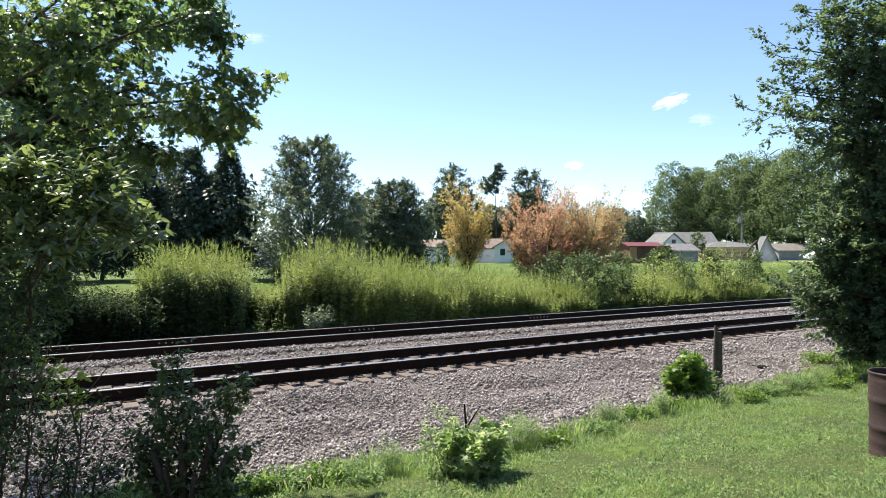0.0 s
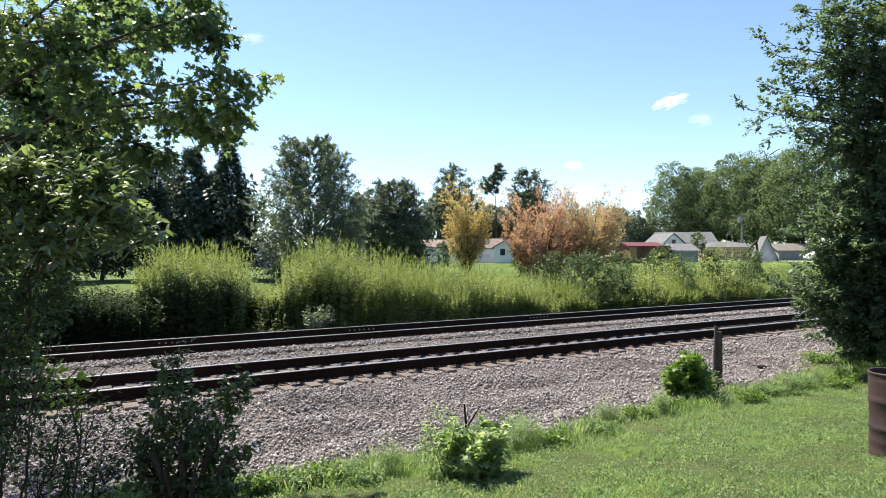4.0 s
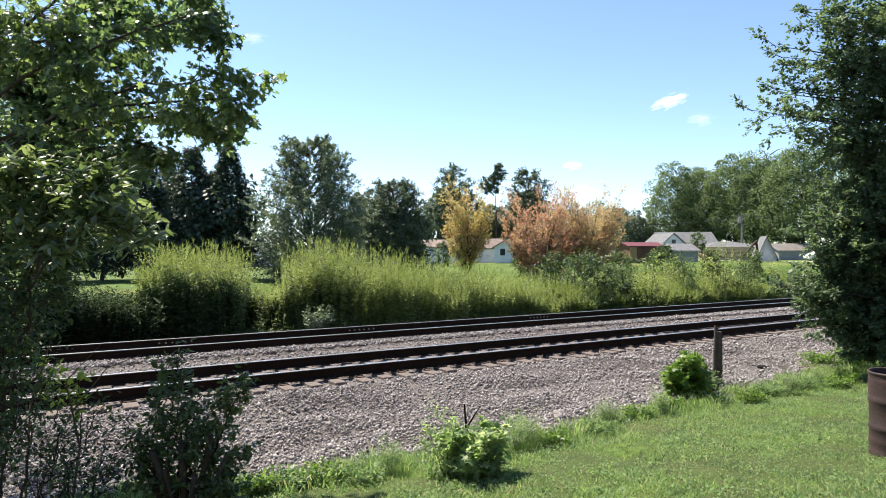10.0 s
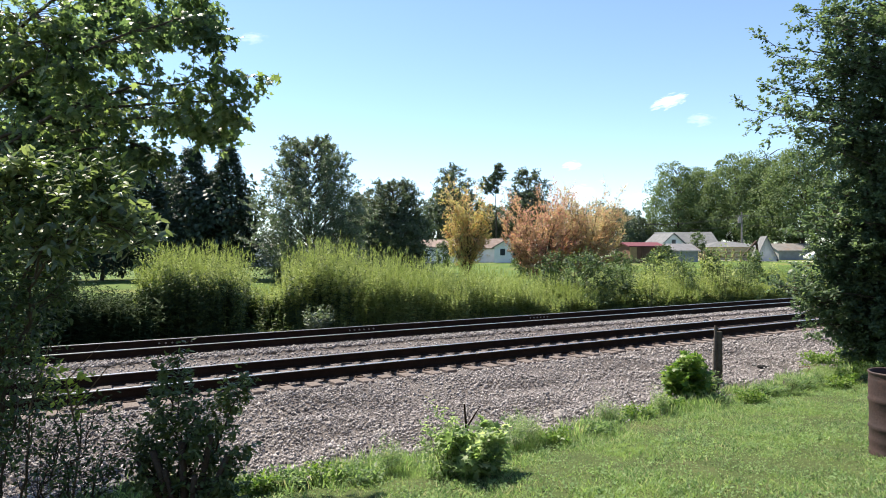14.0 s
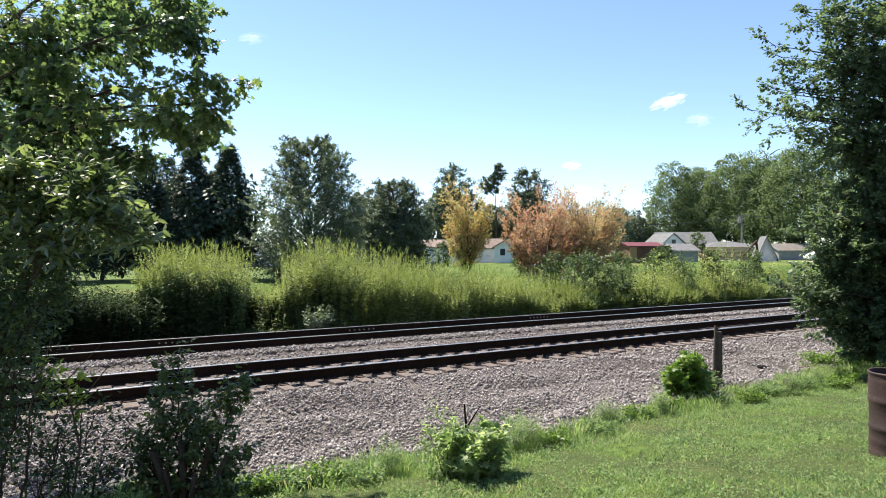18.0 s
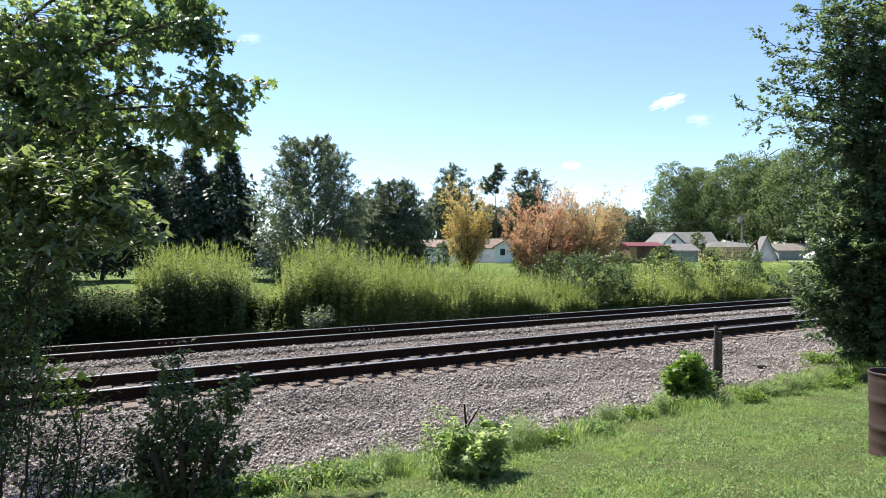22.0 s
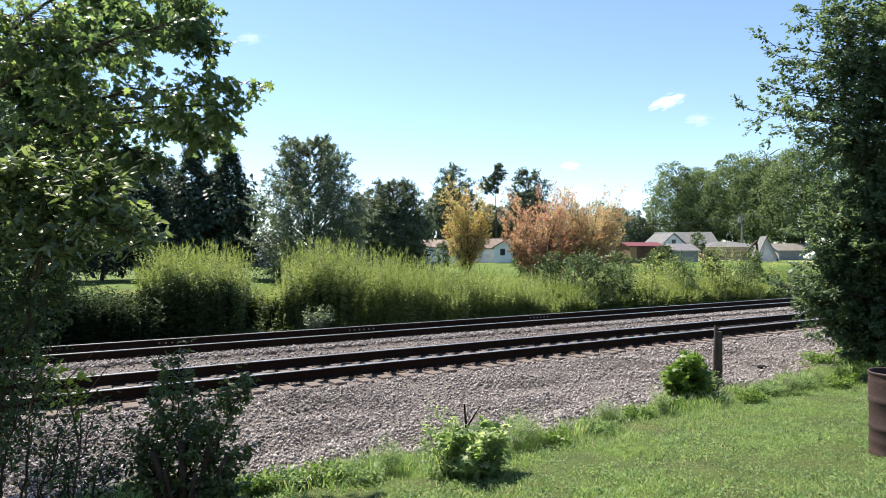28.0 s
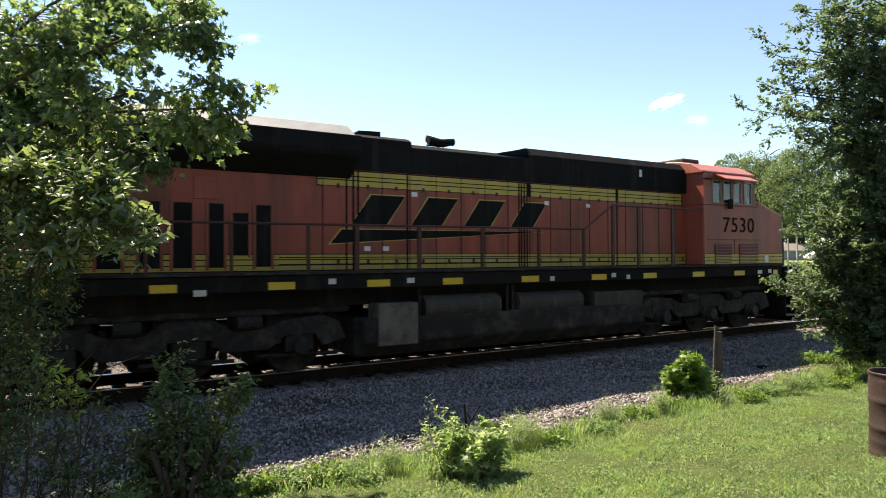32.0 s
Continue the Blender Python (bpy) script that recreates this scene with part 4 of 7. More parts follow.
def leafy_limb(spine, n_twigs, twig, per, leaf, kind, leaf_mat, wood, name, parent, start=0.25, droop=0.3, label="", leaf_name="leaves"):
    """A limb along the spine with twigs and leaves; its origin is its root, so that it can sway."""
    pts = np.array([plan(*p) for p in spine])
    root = pts[0].copy()
    t = np.linspace(0, 1, len(pts))
    tt = np.linspace(0, 1, 14)
    path = np.stack([np.interp(tt, t, pts[:, i]) for i in range(3)], 1) - root
    path[1:-1] += RNG.normal(0, 0.02, (12, 3))
    paths = [(path, np.linspace(wood, wood * 0.15, 14))]
    s = start + (1 - start) * (np.arange(n_twigs) + RNG.uniform(0, 1, n_twigs)) / n_twigs
    base = np.stack([np.interp(s, tt, path[:, i]) for i in range(3)], 1)
    along = unit(np.stack([np.interp(s, tt[:-1], np.diff(path[:, i])) for i in range(3)], 1))
    way = unit(unit(RNG.normal(0, 1, (n_twigs, 3)) * np.array([1, 1, 0.8])) + along * 0.75)
    way[:, 2] -= droop * 0.6
    way = unit(way)
    length = twig * RNG.uniform(0.45, 1.1, n_twigs) * (1.2 - 0.7 * s)
    b, w, l = grow(base, way, length, 4, 0.25, 0.6, 0.75, -0.3 * droop)
    twigs = [([a, (a + c) / 2 + np.array([0, 0, 0.08 * np.linalg.norm(c - a)]), c], [wood * 0.22, wood * 0.15, wood * 0.07]) for a, c in zip(base, base + way * length[:, None])]
    v, f = tubes(paths, 6)
    limb = mesh_part(name, np_mesh(name, v, f, [M_BARK], True), parent, label)
    limb.matrix_local = Matrix.Translation(root - np.array(parent.location))
    v, f = tubes(twigs, 4)
    tagged(mesh_part("twig_growth", np_mesh("twig_growth", v, f, [M_BARK]), limb), kind="stuff")
    v, f = leaf_out(b, w, np.maximum(l, leaf * 1.2), max(2, round(per / 4)), leaf, kind, 0.25 + droop, 0.8, 0.4)
    mesh_part(leaf_name, np_mesh(leaf_name, v, f, [leaf_mat]), limb)
    return limb


# Lighter copy of maple_leaf: sunlight on these limbs is put into the colour.
M_MAPLELIT = leaf_stuff("maple_leaf_lit", [(0.085, 0.14, 0.045), (0.13, 0.2, 0.06), (0.165, 0.24, 0.075), (0.21, 0.28, 0.1)], 0.55, 0.36, 0.5)
# maple whose trunk stands out of view
mp = plan(-6.3, 7.7, 0)
maple = thing("maple_tree", pose(mp[0], mp[1], float(ground_z(*mp[:2])) - 0.05), "green maple with drooping sunlit branches close to the camera", "tree")
v, f = tubes([([(0, 0, 0), (0.05, 0, 1.2), (0.12, 0.05, 2.6), (0.1, 0.1, 4.0), (0.2, 0.1, 6.2), (0.1, 0, 8.5)], [0.2, 0.17, 0.15, 0.12, 0.08, 0.03])] +
             [([(0.1, 0.05, 2.0 + k * 0.5), (0.5 * math.cos(k), 0.4 * math.sin(k), 3.4 + k * 0.6), (1.2 * math.cos(k), 1.1 * math.sin(k), 4.4 + k * 0.7)], [0.07, 0.05, 0.02]) for k in range(6)], 9)
mesh_part("trunk", np_mesh("trunk", v, f, [M_BARK], True), maple)
tipsm = np.array([(1.3 * math.cos(k * 1.3) - 0.2, 1.2 * math.sin(k * 1.3) + 1.5, 4.6 + 0.45 * k) for k in range(9)])
v, f = crown_of(tipsm, tipsm * np.array([0.1, 0.1, 0.8]), 2000, 0.11, 0.5, "maple", each=12)
mesh_part("crown", np_mesh("crown", v, f, [M_MAPLE]), maple)
fill = np.array([plan(a, d, z) for a, d, z in [(-4.2, 8.4, 3.4), (-4.9, 8.5, 3.9), (-4.6, 8.4, 4.9), (-5.4, 8.4, 4.4), (-5.0, 8.4, 3.5), (-5.0, 8.3, 4.3), (-4.7, 8.5, 3.9), (-4.2, 8.6, 5.3), (-3.9, 8.6, 4.9), (-3.5, 8.7, 5.4)]]) - np.array(maple.location)
v, f = crown_of(fill, fill * np.array([0.6, 0.6, 0.95]), 7000, 0.11, 0.4, "maple", 0.2, 0.6, each=12)
mesh_part("inner_crown", np_mesh("inner_crown", v, f, [M_MAPLE]), maple)
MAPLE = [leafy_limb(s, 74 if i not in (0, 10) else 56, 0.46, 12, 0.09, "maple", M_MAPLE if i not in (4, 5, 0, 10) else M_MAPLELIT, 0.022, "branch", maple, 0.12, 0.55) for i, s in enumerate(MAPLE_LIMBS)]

sp = plan(-3.9, 5.6, 0)
shrub = thing("tall_shrub", pose(sp[0], sp[1], float(ground_z(*sp[:2]))), "tall leafy shrub with long pointed leaves beside the maple", "shrub")
SHRUB = [leafy_limb(s, 30, 0.4, 14, 0.1, "willow", M_GLOSSLEAF if i % 4 else M_SHRUB, 0.02, "stem", shrub, 0.52, -0.3) for i, s in enumerate(SHRUB_STEMS)]
sp = plan(-3.5, 5.2, 0)
scrub = thing("scrub", pose(sp[0], sp[1], float(ground_z(*sp[:2]))), "dark shaded scrub at the foot of the shrub", "shrub")
for s in SCRUB_STEMS:
    thick = s[-1][0] < -3.3
    leafy_limb(s, 50 if thick else 28, 0.42, 14 if thick else 9, 0.07 if thick else 0.055, "oval", M_SHRUB, 0.012, "stem", scrub, 0.05, 0.1)
bp = plan(-2.2, 5.5, 0)
bush = thing("leafy_bush", pose(bp[0], bp[1], float(ground_z(*bp[:2]))), "leafy bush with bare lower stems in front of the ballast", "bush")
BUSH = [leafy_limb(s, 24, 0.24, 14, 0.066, "oval", M_BUSHLEAF, 0.014, "stem", bush, 0.3, 0.05) for s in BUSH_STEMS]
for foot, end, r in STUBS:
    a, b = plan(*foot) - np.array(bush.location), plan(*end) - np.array(bush.location)
    v, f = tubes([([a, (a + b) / 2 + np.array([0.01, 0.0, 0.02]), b, b + (b - a) * 0.004], [r, r * 0.9, r * 0.8, 0.002])], 8)
    mesh_part("stub", np_mesh("stub", v, f, [M_BARK], True), bush, "thick dark cut stub")
yp = plan(-3.2, 5.7, 0)
shoot = thing("young_shoot", pose(yp[0], yp[1], float(ground_z(*yp[:2]))), "bright yellow-green young shoot among dark scrub", "shrub")
M_YOUNG = leaf_stuff("young_leaf", [(0.26, 0.38, 0.06), (0.38, 0.5, 0.09), (0.5, 0.6, 0.13)], 0.6, 0.4, 0.4)
leafy_limb([(-3.25, 5.7, 0.05), (-3.3, 5.6, 0.7), (-3.35, 5.6, 1.26)], 10, 0.16, 10, 0.085, "oval", M_YOUNG, 0.01, "stem", shoot, 0.6, 0.1)
leafy_limb([(-3.25, 5.7, 0.05), (-3.1, 5.6, 0.7), (-3.1, 5.6, 1.08)], 8, 0.16, 10, 0.085, "oval", M_YOUNG, 0.01, "stem", shoot, 0.6, 0.1)


def small_plant(name, label, a, d, height, spread, n, leaf, mat, kind="oval", stems=7, cat="plant", stem_r=0.008):
    p = plan(a, d, 0)
    z = float(ground_z(p[0], p[1])) - 0.02
    t = thing(name, pose(p[0], p[1], z), label, cat)
    az = np.arange(stems) * 2.4
    tip = np.stack([np.cos(az) * spread * RNG.uniform(0.3, 1, stems), np.sin(az) * spread * RNG.uniform(0.3, 1, stems), height * RNG.uniform(0.55, 1.0, stems)], 1)
    root = tip * np.array([0.12, 0.12, 0.0])
    for r, q in zip(root, tip):
        v, f = tubes([([r, (r + q) / 2 + np.array([0, 0, 0.1 * height]), q], [stem_r * 1.5, stem_r, stem_r * 0.4])], 4)
        mesh_part("stem", np_mesh("stem", v, f, [M_STEM]), t)
    v, f = crown_of(tip, root, n, leaf, spread * 0.28, kind, 0.1, each=5)
    mesh_part("leaves", np_mesh("leaves", v, f, [mat]), t)
    return t


small_plant("vine_clump", "bright green vine clump climbing beside the fence post", 4.1, 11.1, 0.8, 0.28, 330, 0.13, M_VINE, "maple", 10)
small_plant("vine_clump", "dark leafy growth around the fence post foot", 4.5, 11.5, 0.4, 0.4, 500, 0.09, M_WEED, "oval", 9)
small_plant("broadleaf_weed", "broad-leaved weed clump at the ballast edge", 0.32, 7.0, 0.5, 0.3, 130, 0.11, M_PALEWEED, "maple", 9)
small_plant("broadleaf_weed", "feathery weed clump at the ballast edge", 0.02, 7.1, 0.62, 0.3, 420, 0.055, M_PALEWEED, "oval", 10, stem_r=0.004)
small_plant("broadleaf_weed", "dark leafy weed clump at the ballast edge", 0.45, 7.0, 0.32, 0.18, 260, 0.08, M_CLOVER, "lance", 9)
for a, d, h in ((5.6, 11.3, 0.3), (6.4, 11.7, 0.35), (7.0, 11.6, 0.45), (7.6, 12.3, 0.5), (5.0, 10.7, 0.3), (3.6, 10.3, 0.3), (2.9, 9.8, 0.28), (1.4, 8.4, 0.22), (2.1, 8.9, 0.22), (-1.3, 7.1, 0.3), (-0.9, 7.0, 0.25), (-1.9, 6.7, 0.3), (-1.6, 6.9, 0.28), (4.4, 10.6, 0.3), (8.2, 12.2, 0.6), (8.3, 11.2, 0.5)):
    small_plant("roadside_weed", "low green weed on the lawn's rough edge", a, d, h * 0.6, 0.25, 200, 0.05, M_CLOVER if d % 0.4 < 0.2 else M_VINE, "oval", 8)
for a, d, h, w in ((0.315, 30, 2.2, 0.8), (0.27, 31, 2.0, 0.9), (0.37, 33, 2.3, 0.7), (0.425, 34, 2.6, 0.8), (0.405, 36, 2.5, 0.7), (0.455, 35, 2.5, 0.8), (0.49, 38, 2.2, 0.9), (0.345, 36, 2.3, 0.6)):
    small_plant("sapling", "leafy green sapling standing among the weeds", a * d, d, h, w, 700, 0.14, M_WEED if d % 2 else M_GOLD, "oval", 9, "sapling", 0.015)
small_plant("pale_bush", "pale grey-green bush beside the far rail", -3.95, 20.5, 0.72, 0.42, 420, 0.11, M_PALELEAF, "oval", 9, "bush")

# dry sticks in the weed clump
st = plan(0.24, 7.3, 0)
dry = thing("dry_stalk", pose(st[0], st[1], float(ground_z(*st[:2]))), "dark dry forked stalk standing among weeds", "dead plant")
v, f = tubes([([(0, 0, 0), (0.02, 0, 0.4), (0.0, 0.02, 0.72)], [0.02, 0.016, 0.008]), ([(0.01, 0, 0.45), (0.09, -0.05, 0.6), (0.15, -0.08, 0.7)], [0.012, 0.009, 0.004])], 6)
mesh_part("stalk", np_mesh("stalk", v, f, [M_RAIL]), dry)

# fence posts
M_POSTWOOD = surface("weathered_post", (0.045, 0.038, 0.032), (0.15, 0.13, 0.11), 4.0, 0.9, fine=40, bump=0.5)
fp = plan(5.2, 12.45, 0)
fz = float(ground_z(fp[0], fp[1]))
post = thing("fence_post", pose(fp[0], fp[1], fz), "weathered grey wooden fence post beside the ballast", "fence post")
bm = bmesh.new()
rod(bm, (0.0, 0, -0.1), (0.06, 0.02, 1.06), 0.085, 0.07, 9)
bmesh.ops.bevel(bm, geom=list(bm.edges), offset=0.01, segments=1, affect="EDGES")
part("post", bm, M_POSTWOOD, post)
bm = bmesh.new()
rod(bm, (-0.16, -0.02, -0.1), (-0.02, 0.02, 1.18), 0.04, 0.03, 8)
part("stake", bm, M_POSTWOOD, post, "thin leaning stake")
bm = bmesh.new()
rod(bm, (-0.04, 0.0, 1.1), (0.06, 0.0, 1.14), 0.012, 0.012, 6)
part("wire_tie", bm, M_STEELRUST, post)

# stump beside the post line, and rocks
tp = plan(6.2, 11.8, 0)
bm = bmesh.new()
rod(bm, (0, 0, -0.05), (0.02, 0, 0.2), 0.12, 0.1, 9)
tagged(part("stump", bm, M_POSTWOOD), "short dark weathered stump in the weeds", "stump").location = (tp[0], tp[1], float(ground_z(*tp[:2])))


def rock(a, d, s, mat, label, flat=0.62):
    p = plan(a, d, 0)
    bm = bmesh.new()
    bmesh.ops.create_icosphere(bm, subdivisions=2, radius=s)
    k = random.random() * 20
    for q in bm.verts:
        q.co *= 1 + 0.35 * noise.noise(q.co / s * 1.1 + Vector((k, 0, 0)))
        q.co.z *= flat
    o = tagged(part("rock", bm, mat), label, "rock", "loose rocks")
    o.location = (p[0], p[1], float(ground_z(p[0], p[1])) + max(0.25 * s, 0.045))


M_BLACKISH = surface("dark_rubber", (0.008, 0.008, 0.008), (0.02, 0.02, 0.02), 6, 0.98, bump=0.2)
M_GREYROCK = surface("grey_rock", (0.14, 0.13, 0.125), (0.3, 0.28, 0.265), 7, 0.9, fine=50, bump=0.5)
M_ROCK = surface("pale_rock", (0.25, 0.21, 0.17), (0.42, 0.37, 0.31), 7, 0.9, fine=50, bump=0.5)
rock(0.9, 8.4, 0.11, M_ROCK, "pale tan rock at the ballast edge")
rock(0.78, 8.55, 0.06, M_ROCK, "small pale rock at the ballast edge")
rock(1.82, 10.2, 0.12, M_GREYROCK, "pale grey rock lying on ballast")
rock(1.75, 10.0, 0.07, M_GREYROCK, "pale grey rock lying on ballast")
rock(7.15, 14.7, 0.13, M_BLACKISH, "dark flat piece of rubber lying on ballast", 0.3)

# rusty drum
M_DRUM = surface("rusty_drum", (0.02, 0.012, 0.011), (0.055, 0.03, 0.026), 3, 0.7, 0.0, 40, 0.2, dirt=(0.09, 0.045, 0.034), dirt_scale=2.5)
dp = plan(4.865, 7.0, 0)
drum = thing("steel_drum", pose(dp[0], dp[1], float(ground_z(*dp[:2])) - 0.01), "rusty brown ribbed steel drum standing on the lawn", "barrel")
prof = [(0.0, 0.29), (0.02, 0.295), (0.05, 0.285), (0.12, 0.285), (0.15, 0.292), (0.18, 0.285), (0.27, 0.285), (0.295, 0.298), (0.32, 0.285), (0.44, 0.285), (0.56, 0.285), (0.585, 0.298), (0.61, 0.285), (0.66, 0.292), (0.69, 0.285), (0.72, 0.292), (0.75, 0.285), (0.78, 0.292), (0.81, 0.285), (0.86, 0.285), (0.875, 0.296), (0.89, 0.29), (0.885, 0.275), (0.5, 0.273), (0.1, 0.273)]
ang = np.linspace(0, 2 * np.pi, 41)[:-1]
v = np.concatenate([np.stack([r * np.cos(ang), r * np.sin(ang), np.full(40, z)], 1) for z, r in prof])
i = np.arange(len(prof) - 1)[:, None] * 40 + np.arange(40)[None]
j = np.arange(len(prof) - 1)[:, None] * 40 + (np.arange(40)[None] + 1) % 40
mesh_part("shell", np_mesh("shell", v, np.stack([i, j, j + 40, i + 40], -1).reshape(-1, 4), [M_DRUM], True), drum)
bm = bmesh.new()
rod(bm, (0, 0, 0.03), (0, 0, 0.1), 0.275, n=32)
part("bottom", bm, M_DRUM, drum)

# driftwood-like bare twigs in the scrub
tw = thing("bare_twig", pose(*plan(-3.1, 5.4, 0)), "pale bare forked twig in the scrub", "dead plant")
tz = float(ground_z(*plan(-3.1, 5.4, 0)[:2]))
tw.location.z = tz
v, f = tubes([([(0, 0, 0), (0.1, 0.05, 0.8), (0.0, 0.1, 1.35), (0.25, 0.0, 1.65)], [0.012, 0.01, 0.007, 0.003]), ([(0.05, 0.08, 1.1), (0.3, 0.0, 1.45), (0.55, -0.1, 1.55)], [0.007, 0.005, 0.002]),
              ([(-0.3, 0.0, 0.0), (-0.25, 0, 1.2), (-0.1, 0, 1.75)], [0.01, 0.007, 0.003])], 5)
mesh_part("twig", np_mesh("twig", v, f, [M_DRY]), tw)


def fallen(name, label, pts, r):
    """A twig or stick lying on the ground."""
    o = np.array([*plan(*pts[0][:2], 0)[:2], 0.0])
    path = []
    for a, d, up in pts:
        p = plan(a, d, 0)
        path.append((p[0] - o[0], p[1] - o[1], float(ground_z(p[0], p[1])) + 0.03 + up))
    v, f = tubes([(path, np.linspace(r, r * 0.35, len(path)))], 6)
    ob = tagged(new(name, np_mesh(name, v, f, [M_DRY])), label, "stick", "fallen sticks")
    ob.location = o


fallen("fallen_stick", "thin grey stick lying at the ballast edge", [(0.75, 9.2, 0.02), (1.1, 9.0, 0.05), (1.5, 8.85, 0.02)], 0.012)
fallen("fallen_stick", "thin grey stick lying on ballast", [(7.5, 13.6, 0.02), (8.0, 14.3, 0.08), (8.6, 14.9, 0.03)], 0.02)
fallen("fallen_stick", "thin grey stick lying on ballast", [(7.9, 14.6, 0.02), (8.5, 14.4, 0.06), (9.1, 14.5, 0.03)], 0.015)
fallen("fallen_stick", "short dark stick leaning in the weeds", [(3.0, 10.2, 0.0), (2.95, 10.25, 0.15), (2.88, 10.3, 0.3)], 0.012)
small_plant("roadside_weed", "yellow-green weed tuft beside the lawn tree", 8.9, 14.3, 0.35, 0.45, 300, 0.08, M_VINE, "oval", 8)
small_plant("roadside_weed", "yellow-green weed tuft beside the lawn tree", 8.5, 14.8, 0.3, 0.4, 260, 0.08, M_VINE, "oval", 8)
for a, d in ((-0.6, 7.3), (0.9, 8.1), (1.1, 8.3), (0.95, 8.7), (2.4, 9.6), (3.3, 10.0), (5.9, 11.2), (6.8, 11.9)):
    small_plant("seed_grass", "thin seeding grass stems at the ballast edge", a, d, 0.36, 0.12, 60, 0.09, M_GRASS, "reed", 7, stem_r=0.002)

# ---- houses, sheds and the rest beyond the field ----
M_SIDING = surface("white_siding", (0.55, 0.57, 0.6), (0.74, 0.75, 0.77), 0.8, 0.6, bump=0.05)
M_GREYBOARD = surface("grey_boards", (0.16, 0.165, 0.17), (0.3, 0.31, 0.31), 1.5, 0.85, fine=14, bump=0.3)
M_REDBOARD = surface("brown_boards", (0.09, 0.045, 0.03), (0.17, 0.085, 0.05), 1.5, 0.8, fine=14, bump=0.2)
M_REDROOF = surface("red_metal_roof", (0.11, 0.025, 0.033), (0.16, 0.04, 0.05), 0.7, 0.7, 0.0, bump=0.05)
M_SHINGLE = surface("grey_shingle", (0.1, 0.104, 0.108), (0.19, 0.195, 0.2), 1.6, 0.9, fine=12, bump=0.4)
M_BROWNROOF = surface("brown_shingle", (0.16, 0.12, 0.1), (0.3, 0.24, 0.21), 1.6, 0.9, fine=12, bump=0.4)
M_TINROOF = surface("weathered_tin", (0.2, 0.19, 0.18), (0.34, 0.32, 0.3), 1.2, 0.5, 0.4, dirt=(0.3, 0.17, 0.1), dirt_scale=0.8)
M_TANWALL = surface("tan_wall", (0.4, 0.31, 0.2), (0.52, 0.42, 0.29), 1.0, 0.8, bump=0.1)
M_LUMBER = surface("golden_lumber", (0.22, 0.15, 0.07), (0.36, 0.24, 0.12), 3.0, 0.7, fine=25, bump=0.2)
M_WINDOW = surface("window_dark", (0.02, 0.025, 0.03), (0.05, 0.06, 0.07), 1.0, 0.1, bump=0.0)
M_OLDPAINT = surface("worn_white_paint", (0.3, 0.31, 0.31), (0.5, 0.51, 0.51), 1.2, 0.8, bump=0.2)
M_CARPAINT = surface("white_car_paint", (0.7, 0.7, 0.7), (0.8, 0.8, 0.8), 2, 0.25, bump=0.0)
M_POLE = surface("grey_pole", (0.16, 0.15, 0.135), (0.28, 0.26, 0.24), 3, 0.9, bump=0.2)
M_WIRE = surface("cable", (0.02, 0.02, 0.02), (0.05, 0.05, 0.05), 3, 0.6, bump=0)
M_GRAVELROAD = surface("pale_gravel", (0.4, 0.37, 0.33), (0.55, 0.52, 0.47), 1.5, 0.95, fine=20, bump=0.3)


def base_of(slope, d, turn=0.0):
    p = plan(slope * d, d, 0)
    return pose(p[0], p[1], float(ground_z(p[0], p[1])) - 0.05, 0, 0, -math.degrees(YAW) + turn)


